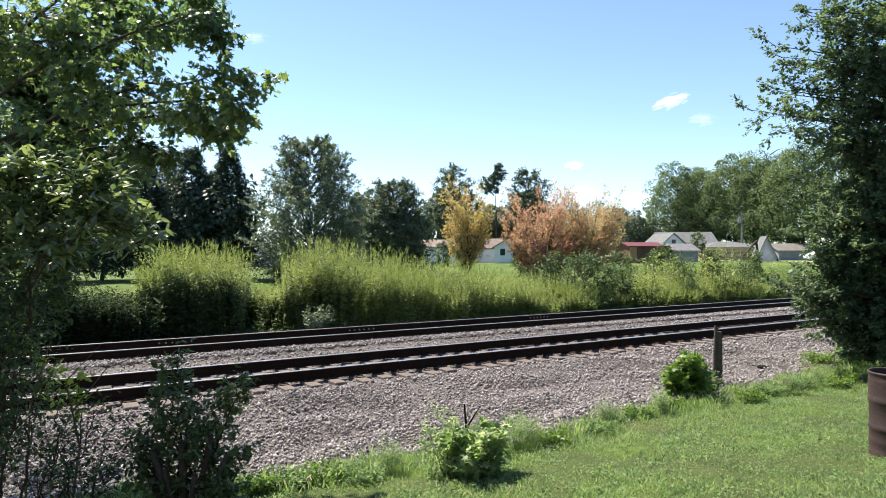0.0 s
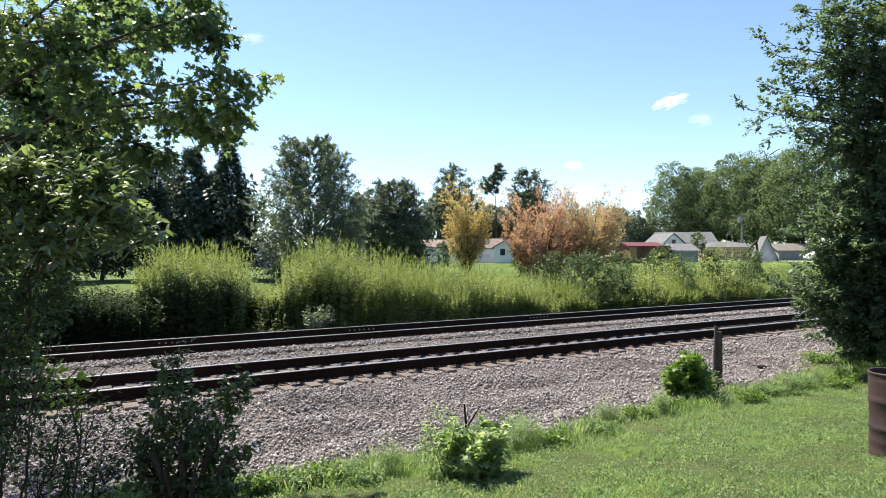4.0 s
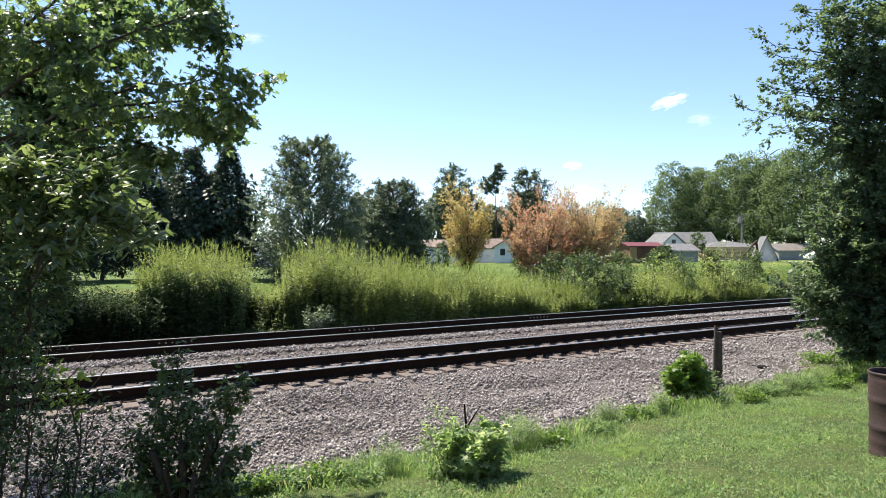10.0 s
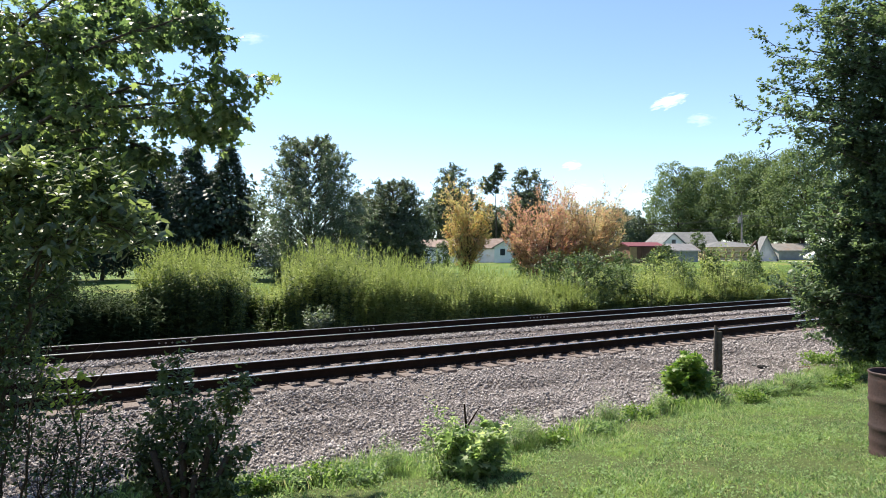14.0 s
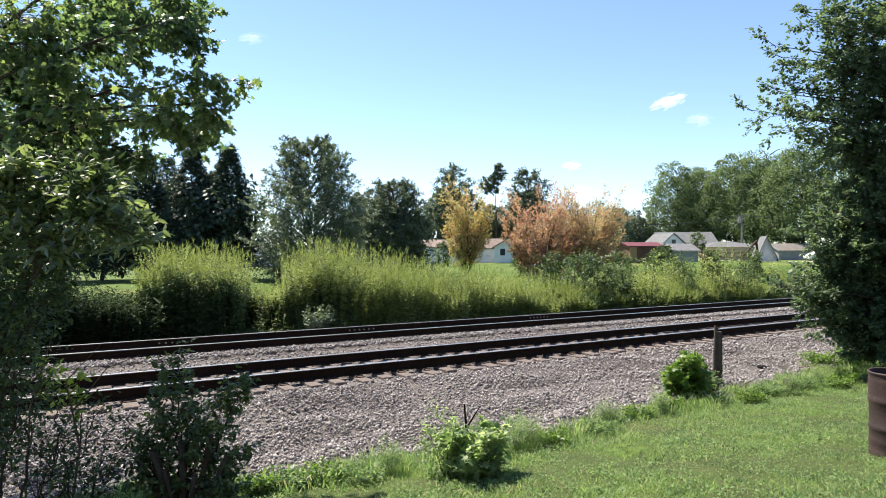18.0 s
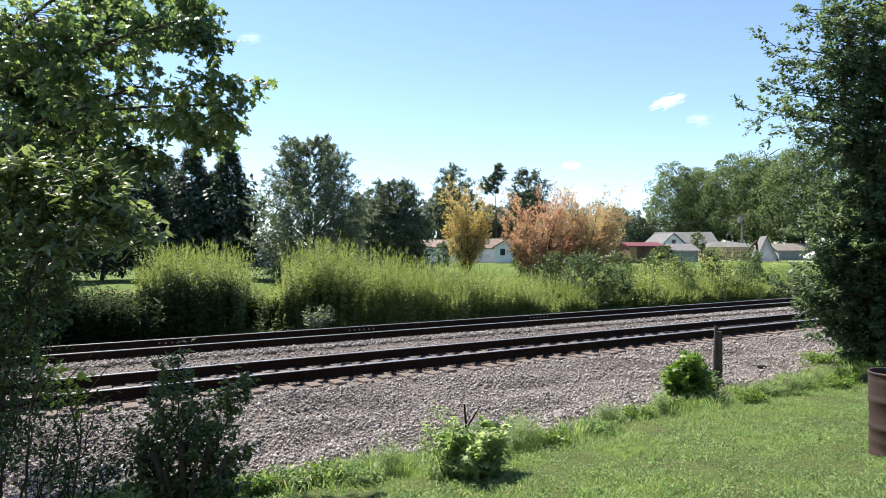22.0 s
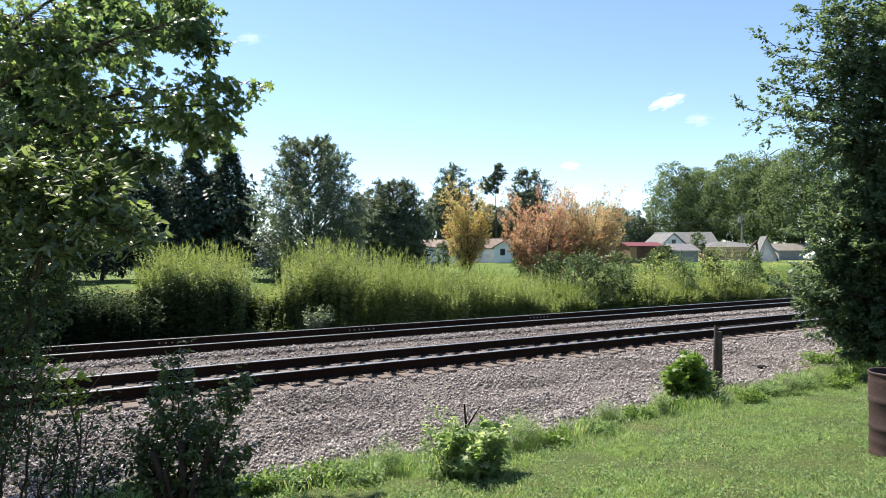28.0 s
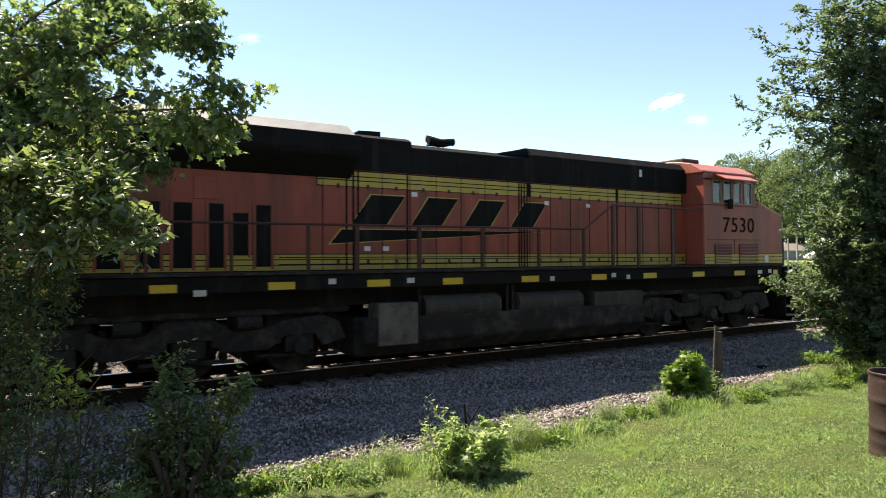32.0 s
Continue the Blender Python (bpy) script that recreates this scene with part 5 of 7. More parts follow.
def house(name, label, slope, d, w, deep, eave, rise, wall_mat, roof_mat, turn=0, gable_front=False, windows=(), door=None, boards=None, category="house", hip=False):
    """A building w metres across its front; its front faces local -y. windows: (x, z, width, height) on the front."""
    t = thing(name, base_of(slope, d, turn), label, category)
    bm = bmesh.new()
    if gable_front:
        prism(bm, [(-w / 2, 0), (w / 2, 0), (w / 2, eave), (0, eave + rise), (-w / 2, eave)], -deep / 2, deep / 2)
    elif hip:
        box(bm, (0, 0, eave / 2), (w, deep, eave))
    else:
        prism(bm, [(-deep / 2, 0), (deep / 2, 0), (deep / 2, eave), (0, eave + rise), (-deep / 2, eave)], -w / 2, w / 2, "x")
    wall = part("wall", bm, wall_mat, t)
    bm = bmesh.new()
    o, th = 0.3, 0.14
    if gable_front:
        k = rise / (w / 2)
        prism(bm, [(-w / 2 - o, eave - o * k), (0, eave + rise), (w / 2 + o, eave - o * k), (w / 2 + o, eave - o * k + th), (0, eave + rise + th), (-w / 2 - o, eave - o * k + th)], -deep / 2 - o, deep / 2 + o)
    elif hip:
        b = bmesh.new()
        q = [b.verts.new(c) for c in ((-w / 2 - o, -deep / 2 - o, eave), (w / 2 + o, -deep / 2 - o, eave), (w / 2 + o, deep / 2 + o, eave), (-w / 2 - o, deep / 2 + o, eave), (-w / 2 + deep / 2, 0, eave + rise), (w / 2 - deep / 2, 0, eave + rise))]
        for fs in ((0, 1, 5, 4), (1, 2, 5), (2, 3, 4, 5), (3, 0, 4), (3, 2, 1, 0)):
            b.faces.new([q[i] for i in fs])
        into(bm, b)
    else:
        k = rise / (deep / 2)
        prism(bm, [(-deep / 2 - o, eave - o * k), (0, eave + rise), (deep / 2 + o, eave - o * k), (deep / 2 + o, eave - o * k + th), (0, eave + rise + th), (-deep / 2 - o, eave - o * k + th)], -w / 2 - o, w / 2 + o, "x")
    part("roof", bm, roof_mat, t)
    for x, z, ww, hh in windows:
        bm = bmesh.new()
        for a, b, c, e in ((x, z - hh / 2, ww + 0.16, 0.08), (x, z + hh / 2, ww + 0.16, 0.08), (x - ww / 2, z, 0.08, hh), (x + ww / 2, z, 0.08, hh)):
            box(bm, (a, -deep / 2 - 0.03, b), (c, 0.1, e))
        win = part("window", bm, M_SIDING, t)
        bm = bmesh.new()
        box(bm, (x, -deep / 2 - 0.02, z), (ww, 0.05, hh))
        part("pane", bm, M_WINDOW, win)
    if door:
        bm = bmesh.new()
        box(bm, (door, -deep / 2 - 0.03, 1.0), (0.9, 0.08, 2.0), 0.01)
        part("door", bm, M_GREYBOARD, t)
    if boards:
        n = int(w / 0.3)
        for k in range(n):
            bm = bmesh.new()
            box(bm, (-w / 2 + (k + 0.5) * w / n, -deep / 2 - 0.02, eave / 2), (w / n - 0.03, 0.04, eave))
            part("board", bm, boards, wall)
    return t


house("white_house", "low white house with brown roof behind the weeds", -0.012, 105, 9.0, 6.0, 2.5, 1.1, M_SIDING, M_BROWNROOF, 0, windows=((-1.6, 1.5, 0.9, 0.9), (2.5, 1.5, 0.9, 0.9)))
house("white_house", "white cottage with a barn-shaped gable between autumn trees", 0.107, 96, 4.4, 7.0, 2.2, 1.25, M_SIDING, M_SHINGLE, -14, True, windows=((-1.0, 1.5, 0.8, 1.0), (0.9, 1.3, 0.9, 1.2)), door=0.0)
house("cottage_wing", "brown-roofed wing beside the white cottage", 0.065, 100, 5.0, 5.0, 2.2, 1.3, M_SIDING, M_BROWNROOF, 6)
red_shed = house("red_shed", "brown wooden shed with a red metal roof", 0.3, 82, 4.3, 3.0, 2.05, 0.4, M_REDBOARD, M_REDROOF, 12, boards=M_REDBOARD, category="shed")
bm = bmesh.new()
box(bm, (-1.72, -1.58, 1.02), (0.9, 0.1, 2.04))
part("end_panel", bm, M_LUMBER, red_shed, "golden plank end panel")
house("grey_shed", "weathered grey board shed with a tin roof", 0.356, 84, 4.0, 3.2, 1.5, 0.75, M_GREYBOARD, M_TINROOF, 18, boards=M_GREYBOARD, category="shed")
house("farmhouse", "white farmhouse with a broad grey shingle roof", 0.366, 112, 9.0, 7.0, 2.7, 1.9, M_SIDING, M_SHINGLE, -4, windows=((-3, 1.6, 0.9, 1.1), (0, 1.6, 0.9, 1.1), (3, 1.6, 0.9, 1.1)))
house("farmhouse_gable", "white gabled wing of the farmhouse", 0.337, 106, 4.6, 6.0, 2.3, 1.9, M_SIDING, M_SHINGLE, 10, True, windows=((0, 2.9, 0.8, 0.8), (-1.1, 1.4, 0.8, 1.0), (1.1, 1.4, 0.8, 1.0)))
house("tan_building", "long tan building with a grey hipped roof", 0.43, 98, 8.2, 6.0, 2.0, 0.85, M_TANWALL, M_SHINGLE, 4, hip=True, category="building")
house("white_gable_shed", "steep white A-shaped shed behind the field", 0.489, 92, 2.6, 3.0, 0.5, 2.9, M_OLDPAINT, M_SHINGLE, -12, True, category="shed")
house("long_shed", "low pale shed with a tin roof by the lane", 0.53, 104, 7.0, 5.0, 1.5, 1.0, M_GREYBOARD, M_TINROOF, 5, category="shed")
house("long_white_building", "long low white building under distant trees", -0.26, 120, 16.0, 6.0, 3.3, 0.6, M_SIDING, M_TINROOF, 0, windows=((-4, 1.5, 1, 1), (0, 1.5, 1, 1), (4, 1.5, 1, 1)), category="building")


# Made-up golden posts and rails stand in for a parked yellow machine.
def machine_frame():
    t = thing("machine_stand_in", base_of(0.432, 88), "golden frame standing in for a yellow machine before the tan building", "timber frame")
    for k in range(7):
        bm = bmesh.new()
        box(bm, (-3 + k, 0, 0.75), (0.2, 0.2, 1.5 + 0.5 * (k in (3, 4))))
        part("frame_post", bm, M_LUMBER, t)
    for z in (0.6, 1.2):
        bm = bmesh.new()
        box(bm, (0, -0.09, z), (5.6, 0.06, 0.2))
        part("frame_rail", bm, M_LUMBER, t)
    bm = bmesh.new()
    box(bm, (-1.2, 0.4, 1.2), (1.6, 0.9, 0.12), 0, (0, 35, 0))
    part("brace", bm, M_LUMBER, t)


machine_frame()


def lean_boom():
    t = thing("leaning_boom", base_of(0.478, 86), "dark leaning boom arm of parked equipment", "equipment")
    bm = bmesh.new()
    rod(bm, (-1.7, 0, 0.9), (0, 0, 2.75), 0.12, 0.16, 6)
    part("boom", bm, M_STEELRUST, t)
    bm = bmesh.new()
    rod(bm, (0, 0, 2.75), (0.3, 0, 0.0), 0.15, 0.2, 6)
    part("mast", bm, M_STEELRUST, t)


lean_boom()


def car():
    t = thing("parked_car", base_of(0.577, 96), "white car parked on the lane", "car")
    bm = bmesh.new()
    prism(bm, [(-2.2, 0.35), (2.2, 0.35), (2.25, 0.75), (1.3, 0.9), (0.7, 1.4), (-1.1, 1.42), (-1.8, 0.95), (-2.25, 0.85)], -0.85, 0.85, "y", 0.06)
    part("body", bm, M_CARPAINT, t)
    bm = bmesh.new()
    prism(bm, [(-1.6, 0.95), (1.15, 0.95), (0.65, 1.33), (-1.05, 1.35)], -0.88, 0.88)
    part("side_glass", bm, M_WINDOW, t)
    for x in (-1.4, 1.4):
        for y in (-0.8, 0.8):
            bm = bmesh.new()
            rod(bm, (x, y - 0.1, 0.37), (x, y + 0.1, 0.37), 0.33, n=16)
            wheel = part("wheel", bm, M_BLACKRUBBER, t)
            bm = bmesh.new()
            rod(bm, (x, y - 0.12, 0.37), (x, y + 0.12, 0.37), 0.18, n=12)
            part("rim", bm, M_CARPAINT, wheel)


M_BLACKRUBBER = surface("tyre_rubber", (0.015, 0.015, 0.015), (0.03, 0.03, 0.03), 3, 0.9, bump=0.1)
car()
p0, p1 = plan(36, 92, 0), plan(62, 84, 0)
lane = bmesh.new()
ring = []
for k in range(13):
    p = p0 + (p1 - p0) * k / 12
    for off in (-1.6, 1.6):
        y = p[1] + off
        ring.append(lane.verts.new((p[0], y, float(ground_z(p[0], y)) + 0.06)))
for k in range(12):
    lane.faces.new((ring[2 * k], ring[2 * k + 2], ring[2 * k + 3], ring[2 * k + 1]))
tagged(part("lane", lane, M_GRAVELROAD), "pale gravel lane across the field", "lane", kind="structure")

pole = thing("utility_pole", base_of(0.456, 100), "grey wooden utility pole with a transformer", "utility pole")
bm = bmesh.new()
rod(bm, (0, 0, 0), (0, 0, 7.4), 0.16, 0.11, 10)
part("pole", bm, M_POLE, pole)
bm = bmesh.new()
box(bm, (0, 0, 6.8), (1.8, 0.1, 0.12))
part("crossarm", bm, M_POLE, pole)
bm = bmesh.new()
rod(bm, (-0.35, 0, 5.7), (-0.35, 0, 6.6), 0.24, n=14)
part("transformer", bm, M_TINROOF, pole, "pale grey transformer can")


def cable(name, a, b, sag, r=0.012):
    a, b = np.array(a, float), np.array(b, float)
    s = np.linspace(0, 1, 15)[:, None]
    pts = a + (b - a) * s - np.array([0, 0, sag]) * 4 * s * (1 - s)
    v, f = tubes([(pts, [r] * 15)], 4)
    return tagged(new(name, np_mesh(name, v, f, [M_WIRE])), "thin dark overhead wire between poles", "overhead wire")


pp = np.array(pole.location)
for dz, off in ((6.85, -0.8), (6.85, 0.8), (5.4, 0)):
    cable("overhead_wire", pp + [off, 0, dz], plan(26, 100, 0) + [off, 0, 5.0 + dz * 0.3], 0.7, 0.02)
    cable("overhead_wire", pp + [off, 0, dz], plan(95, 96, 0) + [off, 0, 1.5 + dz], 0.9, 0.02)

# hedge and scrub at the field's far edge
for k, (a, d, h, w) in enumerate(((-0.24, 62, 1.6, 2.0), (-0.21, 60, 1.4, 1.6), (0.338, 78, 1.9, 1.4), (0.388, 90, 3.6, 1.1), (0.325, 74, 1.2, 1.1), (0.41, 60, 1.3, 0.9), (0.46, 55, 1.2, 0.8), (0.355, 58, 1.3, 1.0), (0.0, 88, 3.0, 0.9), (0.12, 80, 1.2, 1.4), (0.135, 60, 1.8, 1.4), (0.27, 60, 2.0, 1.5))):
    tree("bush", "rounded green bush at the edge of the field", far(a, d), h, w, M_WEED if k % 2 else M_SHRUB, 2600, 0.2, "wide", 0.05, 16, 0.4, 0.05, category="bush", group="field bushes")
tree("field_sapling", "small sapling rising out of the weeds", far(0.475, 38), 2.6, 0.5, M_WEED, 700, 0.15, "cone", 0.3, 12, 0.25, 0.03, group="field bushes")
tree("field_sapling", "small sapling rising out of the weeds", far(0.41, 36), 2.7, 0.6, M_WEED, 800, 0.15, "cone", 0.3, 12, 0.25, 0.03, group="field bushes")

# ---- clouds ----
def cloud_stuff(name, thick, scale):
    m, nt, b = nodes_of(name)
    nt.nodes.remove(b)
    tc = nt.nodes.new("ShaderNodeTexCoord")
    n = nt.nodes.new("ShaderNodeTexNoise")
    n.inputs["Scale"].default_value, n.inputs["Detail"].default_value, n.inputs["Roughness"].default_value = scale * 1.6, 7, 0.6
    nt.links.new(tc.outputs["Generated"], n.inputs["Vector"])
    g = nt.nodes.new("ShaderNodeTexGradient")
    g.gradient_type = "SPHERICAL"
    mp = nt.nodes.new("ShaderNodeMapping")
    mp.inputs["Location"].default_value, mp.inputs["Scale"].default_value = (-1, 0, -1), (2, 0, 2)
    nt.links.new(tc.outputs["Generated"], mp.inputs["Vector"])
    nt.links.new(mp.outputs["Vector"], g.inputs["Vector"])
    add = nt.nodes.new("ShaderNodeMath")
    add.operation = "MULTIPLY_ADD"
    add.inputs[1].default_value = 1.0
    nt.links.new(n.outputs["Fac"], add.inputs[0])
    half = nt.nodes.new("ShaderNodeMath")
    half.operation = "MULTIPLY"
    half.inputs[1].default_value = 0.55
    nt.links.new(g.outputs["Fac"], half.inputs[0])
    nt.links.new(half.outputs[0], add.inputs[2])
    r = ramp_node(nt, [(0.62, (0, 0, 0)), (1.0, (thick, thick, thick))], add.outputs[0])
    e, tr, ms = nt.nodes.new("ShaderNodeEmission"), nt.nodes.new("ShaderNodeBsdfTransparent"), nt.nodes.new("ShaderNodeMixShader")
    e.inputs["Color"].default_value, e.inputs["Strength"].default_value = (0.97, 0.98, 1.0, 1), 0.72
    nt.links.new(r.outputs["Color"], ms.inputs["Fac"])
    nt.links.new(tr.outputs[0], ms.inputs[1])
    nt.links.new(e.outputs[0], ms.inputs[2])
    nt.links.new(ms.outputs[0], nt.nodes["Material Output"].inputs["Surface"])
    return m


M_CLOUD, M_WISP = cloud_stuff("cloud_white", 0.9, 2.6), cloud_stuff("cloud_wisp", 0.3, 2.2)
CLOUDS = []
for slope, rise, w, h, mat, tilt in ((0.348, 0.235, 180, 62, M_CLOUD, -18), (0.2, 0.138, 90, 42, M_CLOUD, 0), (0.212, 0.098, 130, 62, M_CLOUD, 0), (-0.288, 0.335, 130, 55, M_WISP, 0), (0.397, 0.207, 130, 60, M_WISP, 0), (0.307, 0.088, 120, 50, M_CLOUD, 0)):
    d = 2400.0
    p = plan(slope * d, d, 2.118 + rise * d)
    v = np.array([(-w / 2, 0, -h / 2), (w / 2, 0, -h / 2), (w / 2, 0.5, h / 2), (-w / 2, 0.5, h / 2)])
    c = tagged(new("cloud", np_mesh("cloud", v, [(0, 1, 2, 3)], [mat])), "small white fair-weather cloud", "cloud", "clouds", "structure")
    c.visible_shadow = False
    c.matrix_world = pose(*p, 0, tilt, -math.degrees(YAW))
    CLOUDS.append((c, p, tilt))

# ---- bird ----
M_BIRD = surface("dark_feathers", (0.06, 0.055, 0.055), (0.14, 0.13, 0.125), 30, 0.8, bump=0.0)
bird = thing("bird", pose(-20, 20, 14), "small dark swallow-like bird in flight", "bird")
bm = bmesh.new()
rod(bm, (0, -0.09, 0), (0, 0.03, 0), 0.006, 0.022, 8)
rod(bm, (0, 0.03, 0), (0, 0.09, 0), 0.022, 0.006, 8)
part("body", bm, M_BIRD, bird)
for s in (-1, 1):
    bm = bmesh.new()
    prism(bm, [(0.01 * s, 0.04), (0.08 * s, 0.055), (0.19 * s, -0.03), (0.09 * s, 0.0), (0.01 * s, -0.03)], -0.003, 0.003, "z")
    wing = part("wing", bm, M_BIRD, bird)
    wing.matrix_local = pose(0, 0, 0, 0, -22 * s, 0)
bm = bmesh.new()
prism(bm, [(-0.015, -0.08), (0.015, -0.08), (0.03, -0.14), (0, -0.115), (-0.03, -0.14)], -0.002, 0.002, "z")
part("tail", bm, M_BIRD, bird)

# unseen dark wall added behind the camera: blocks sky light, closes the place
M_BROWNWALL = surface("dark_brown_blocker", (0.05, 0.035, 0.025), (0.1, 0.075, 0.055), 1.0, 0.85, fine=12, bump=0.2)
bm = bmesh.new()
box(bm, (5, -7, 3.6), (60, 0.3, 7.6))
tagged(part("sky_block_wall", bm, M_BROWNWALL), "unseen dark wall added behind the camera to block sky light", "wall", kind="structure")

# ---- locomotive; its own x runs forward from the nose, z up from the rail heads, the camera sees its -y side ----
M_ORANGE_PAINT = surface("orange_paint", (0.3, 0.062, 0.04), (0.4, 0.092, 0.058), 1.3, 0.5, 0, 30, 0.04, dirt=(0.12, 0.05, 0.038), dirt_scale=1.1, dirt_at=(0.42, 0.72), streak=True)
# Paler orange for roof and visor: the sun's sheen is put into the colour.
M_SUNLIT_PAINT = surface("sunlit_orange_paint", (0.42, 0.13, 0.09), (0.55, 0.18, 0.13), 1.6, 0.35, 0, 30, 0.04, dirt=(0.34, 0.1, 0.07), dirt_scale=1.5)
M_BLACK_PAINT = surface("black_paint", (0.007, 0.007, 0.007), (0.018, 0.018, 0.018), 1.5, 0.9, 0, 30, 0.05, dirt=(0.035, 0.032, 0.03), dirt_scale=1.1, streak=True)
M_YELLOW_PAINT = surface("yellow_paint", (0.42, 0.31, 0.06), (0.54, 0.42, 0.1), 2.0, 0.5, 0, 35, 0.04, dirt=(0.26, 0.19, 0.07), dirt_scale=1.4, streak=True)
M_REFLECTOR = surface("yellow_reflector", (0.55, 0.36, 0.03), (0.7, 0.48, 0.06), 6, 0.4, bump=0.0)
M_GRIME = surface("grimy_steel", (0.007, 0.0065, 0.006), (0.022, 0.02, 0.018), 2.2, 0.88, 0.0, 30, 0.25, dirt=(0.075, 0.064, 0.054), dirt_scale=2.4, dirt_at=(0.48, 0.7))
M_TANK = surface("dusty_tank", (0.028, 0.025, 0.022), (0.06, 0.054, 0.046), 2.0, 0.88, 0.0, 30, 0.15, dirt=(0.1, 0.09, 0.075), dirt_scale=1.6, dirt_at=(0.5, 0.75), streak=True)
M_BOXPAINT = surface("worn_box_paint", (0.08, 0.075, 0.06), (0.17, 0.16, 0.13), 2.5, 0.8, 0.0, 30, 0.15, dirt=(0.03, 0.028, 0.025), dirt_scale=2.2, dirt_at=(0.45, 0.65))
M_STEP = surface("worn_step_steel", (0.16, 0.155, 0.15), (0.3, 0.295, 0.29), 6, 0.6, 0.0, 30, 0.1)
M_RADTOP = surface("radiator_grey", (0.2, 0.21, 0.22), (0.32, 0.33, 0.34), 2.5, 0.6, 0.0, 30, 0.1)
M_LIGHT_STEEL = surface("pale_steel", (0.45, 0.46, 0.47), (0.62, 0.63, 0.64), 2.5, 0.45, 0.0, 30, 0.05)
M_WHITE_PAINT = surface("white_paint", (0.62, 0.62, 0.6), (0.8, 0.8, 0.78), 3, 0.5, bump=0.03)
M_SEAL = surface("window_rubber", (0.2, 0.19, 0.18), (0.34, 0.32, 0.3), 6, 0.6, bump=0.0)
M_DARKRED = surface("dark_red_steel", (0.045, 0.017, 0.014), (0.085, 0.03, 0.024), 3, 0.55, bump=0.05)
M_GLASS, _nt, _b = nodes_of("tinted_glass")
_b.inputs["Base Color"].default_value = (0.14, 0.16, 0.17, 1)
_b.inputs["Transmission Weight"].default_value, _b.inputs["Roughness"].default_value, _b.inputs["IOR"].default_value = 1.0, 0.02, 1.45

loco = thing("locomotive", pose(0, NEAR_MID, 0), "orange and black diesel locomotive with yellow stripes on the near track", "locomotive")


def lpart(name, mat, build, parent=None, label=""):
    bm = bmesh.new()
    build(bm)
    return part(name, bm, mat, parent or loco, label)


def slab(u0, u1, v0, v1, z0, z1, bevel=0.0):
    return lambda bm: box(bm, ((u0 + u1) / 2, (v0 + v1) / 2, (z0 + z1) / 2), (abs(u1 - u0), abs(v1 - v0), abs(z1 - z0)), bevel)


HOOD = 0.95
lpart("underframe", M_BLACK_PAINT, lambda bm: (slab(-20.6, 0, -1.48, 1.48, 1.52, 1.8, 0.02)(bm), slab(-20.6, 0, -1.1, 1.1, 1.2, 1.52)(bm)), label="black side sill and deck frame")
lpart("walkway", M_GRIME, slab(-20.6, 0.02, -1.52, 1.52, 1.8, 1.845, 0.008))

# cab
CAB_LOW = [(-3.6, 1.85), (0.0, 1.85), (0.0, 3.22), (-0.02, 3.26), (-1.2, 3.62), (-1.24, 3.47), (-3.6, 3.47)]
cab = lpart("cab", M_ORANGE_PAINT, lambda bm: prism(bm, CAB_LOW, -1.5, 1.5, "y", 0.03), label="orange wide-nose driver's cab")


def cab_top(bm):
    for s in (-1, 1):
        y0, y1 = sorted((s * 1.5, s * 1.43))
        for u0, u1 in ((-3.6, -3.24), (-2.87, -2.79), (-2.41, -2.35), (-1.98, -1.87)):
            slab(u0, u1, y0, y1, 3.465, 4.16)(bm)
        prism(bm, [(-1.52, 3.47), (-1.26, 3.47), (-1.41, 4.16), (-1.52, 4.16)], y0, y1)
        slab(-3.6, -1.41, y0, y1, 4.12, 4.3)(bm)
        slab(-3.3, -1.4, y0 + 0.002, y1 - 0.002, 3.465, 3.505)(bm)
    slab(-3.6, -3.53, -1.43, 1.43, 3.465, 4.3)(bm)
    for y0, y1 in ((-1.43, -1.3), (-0.12, 0.12), (1.3, 1.43)):
        prism(bm, [(-1.32, 3.6), (-1.24, 3.6), (-1.41, 4.3), (-1.49, 4.3)], y0, y1)
    prism(bm, [(-1.46, 4.12), (-1.38, 4.12), (-1.42, 4.3), (-1.5, 4.3)], -1.43, 1.43)


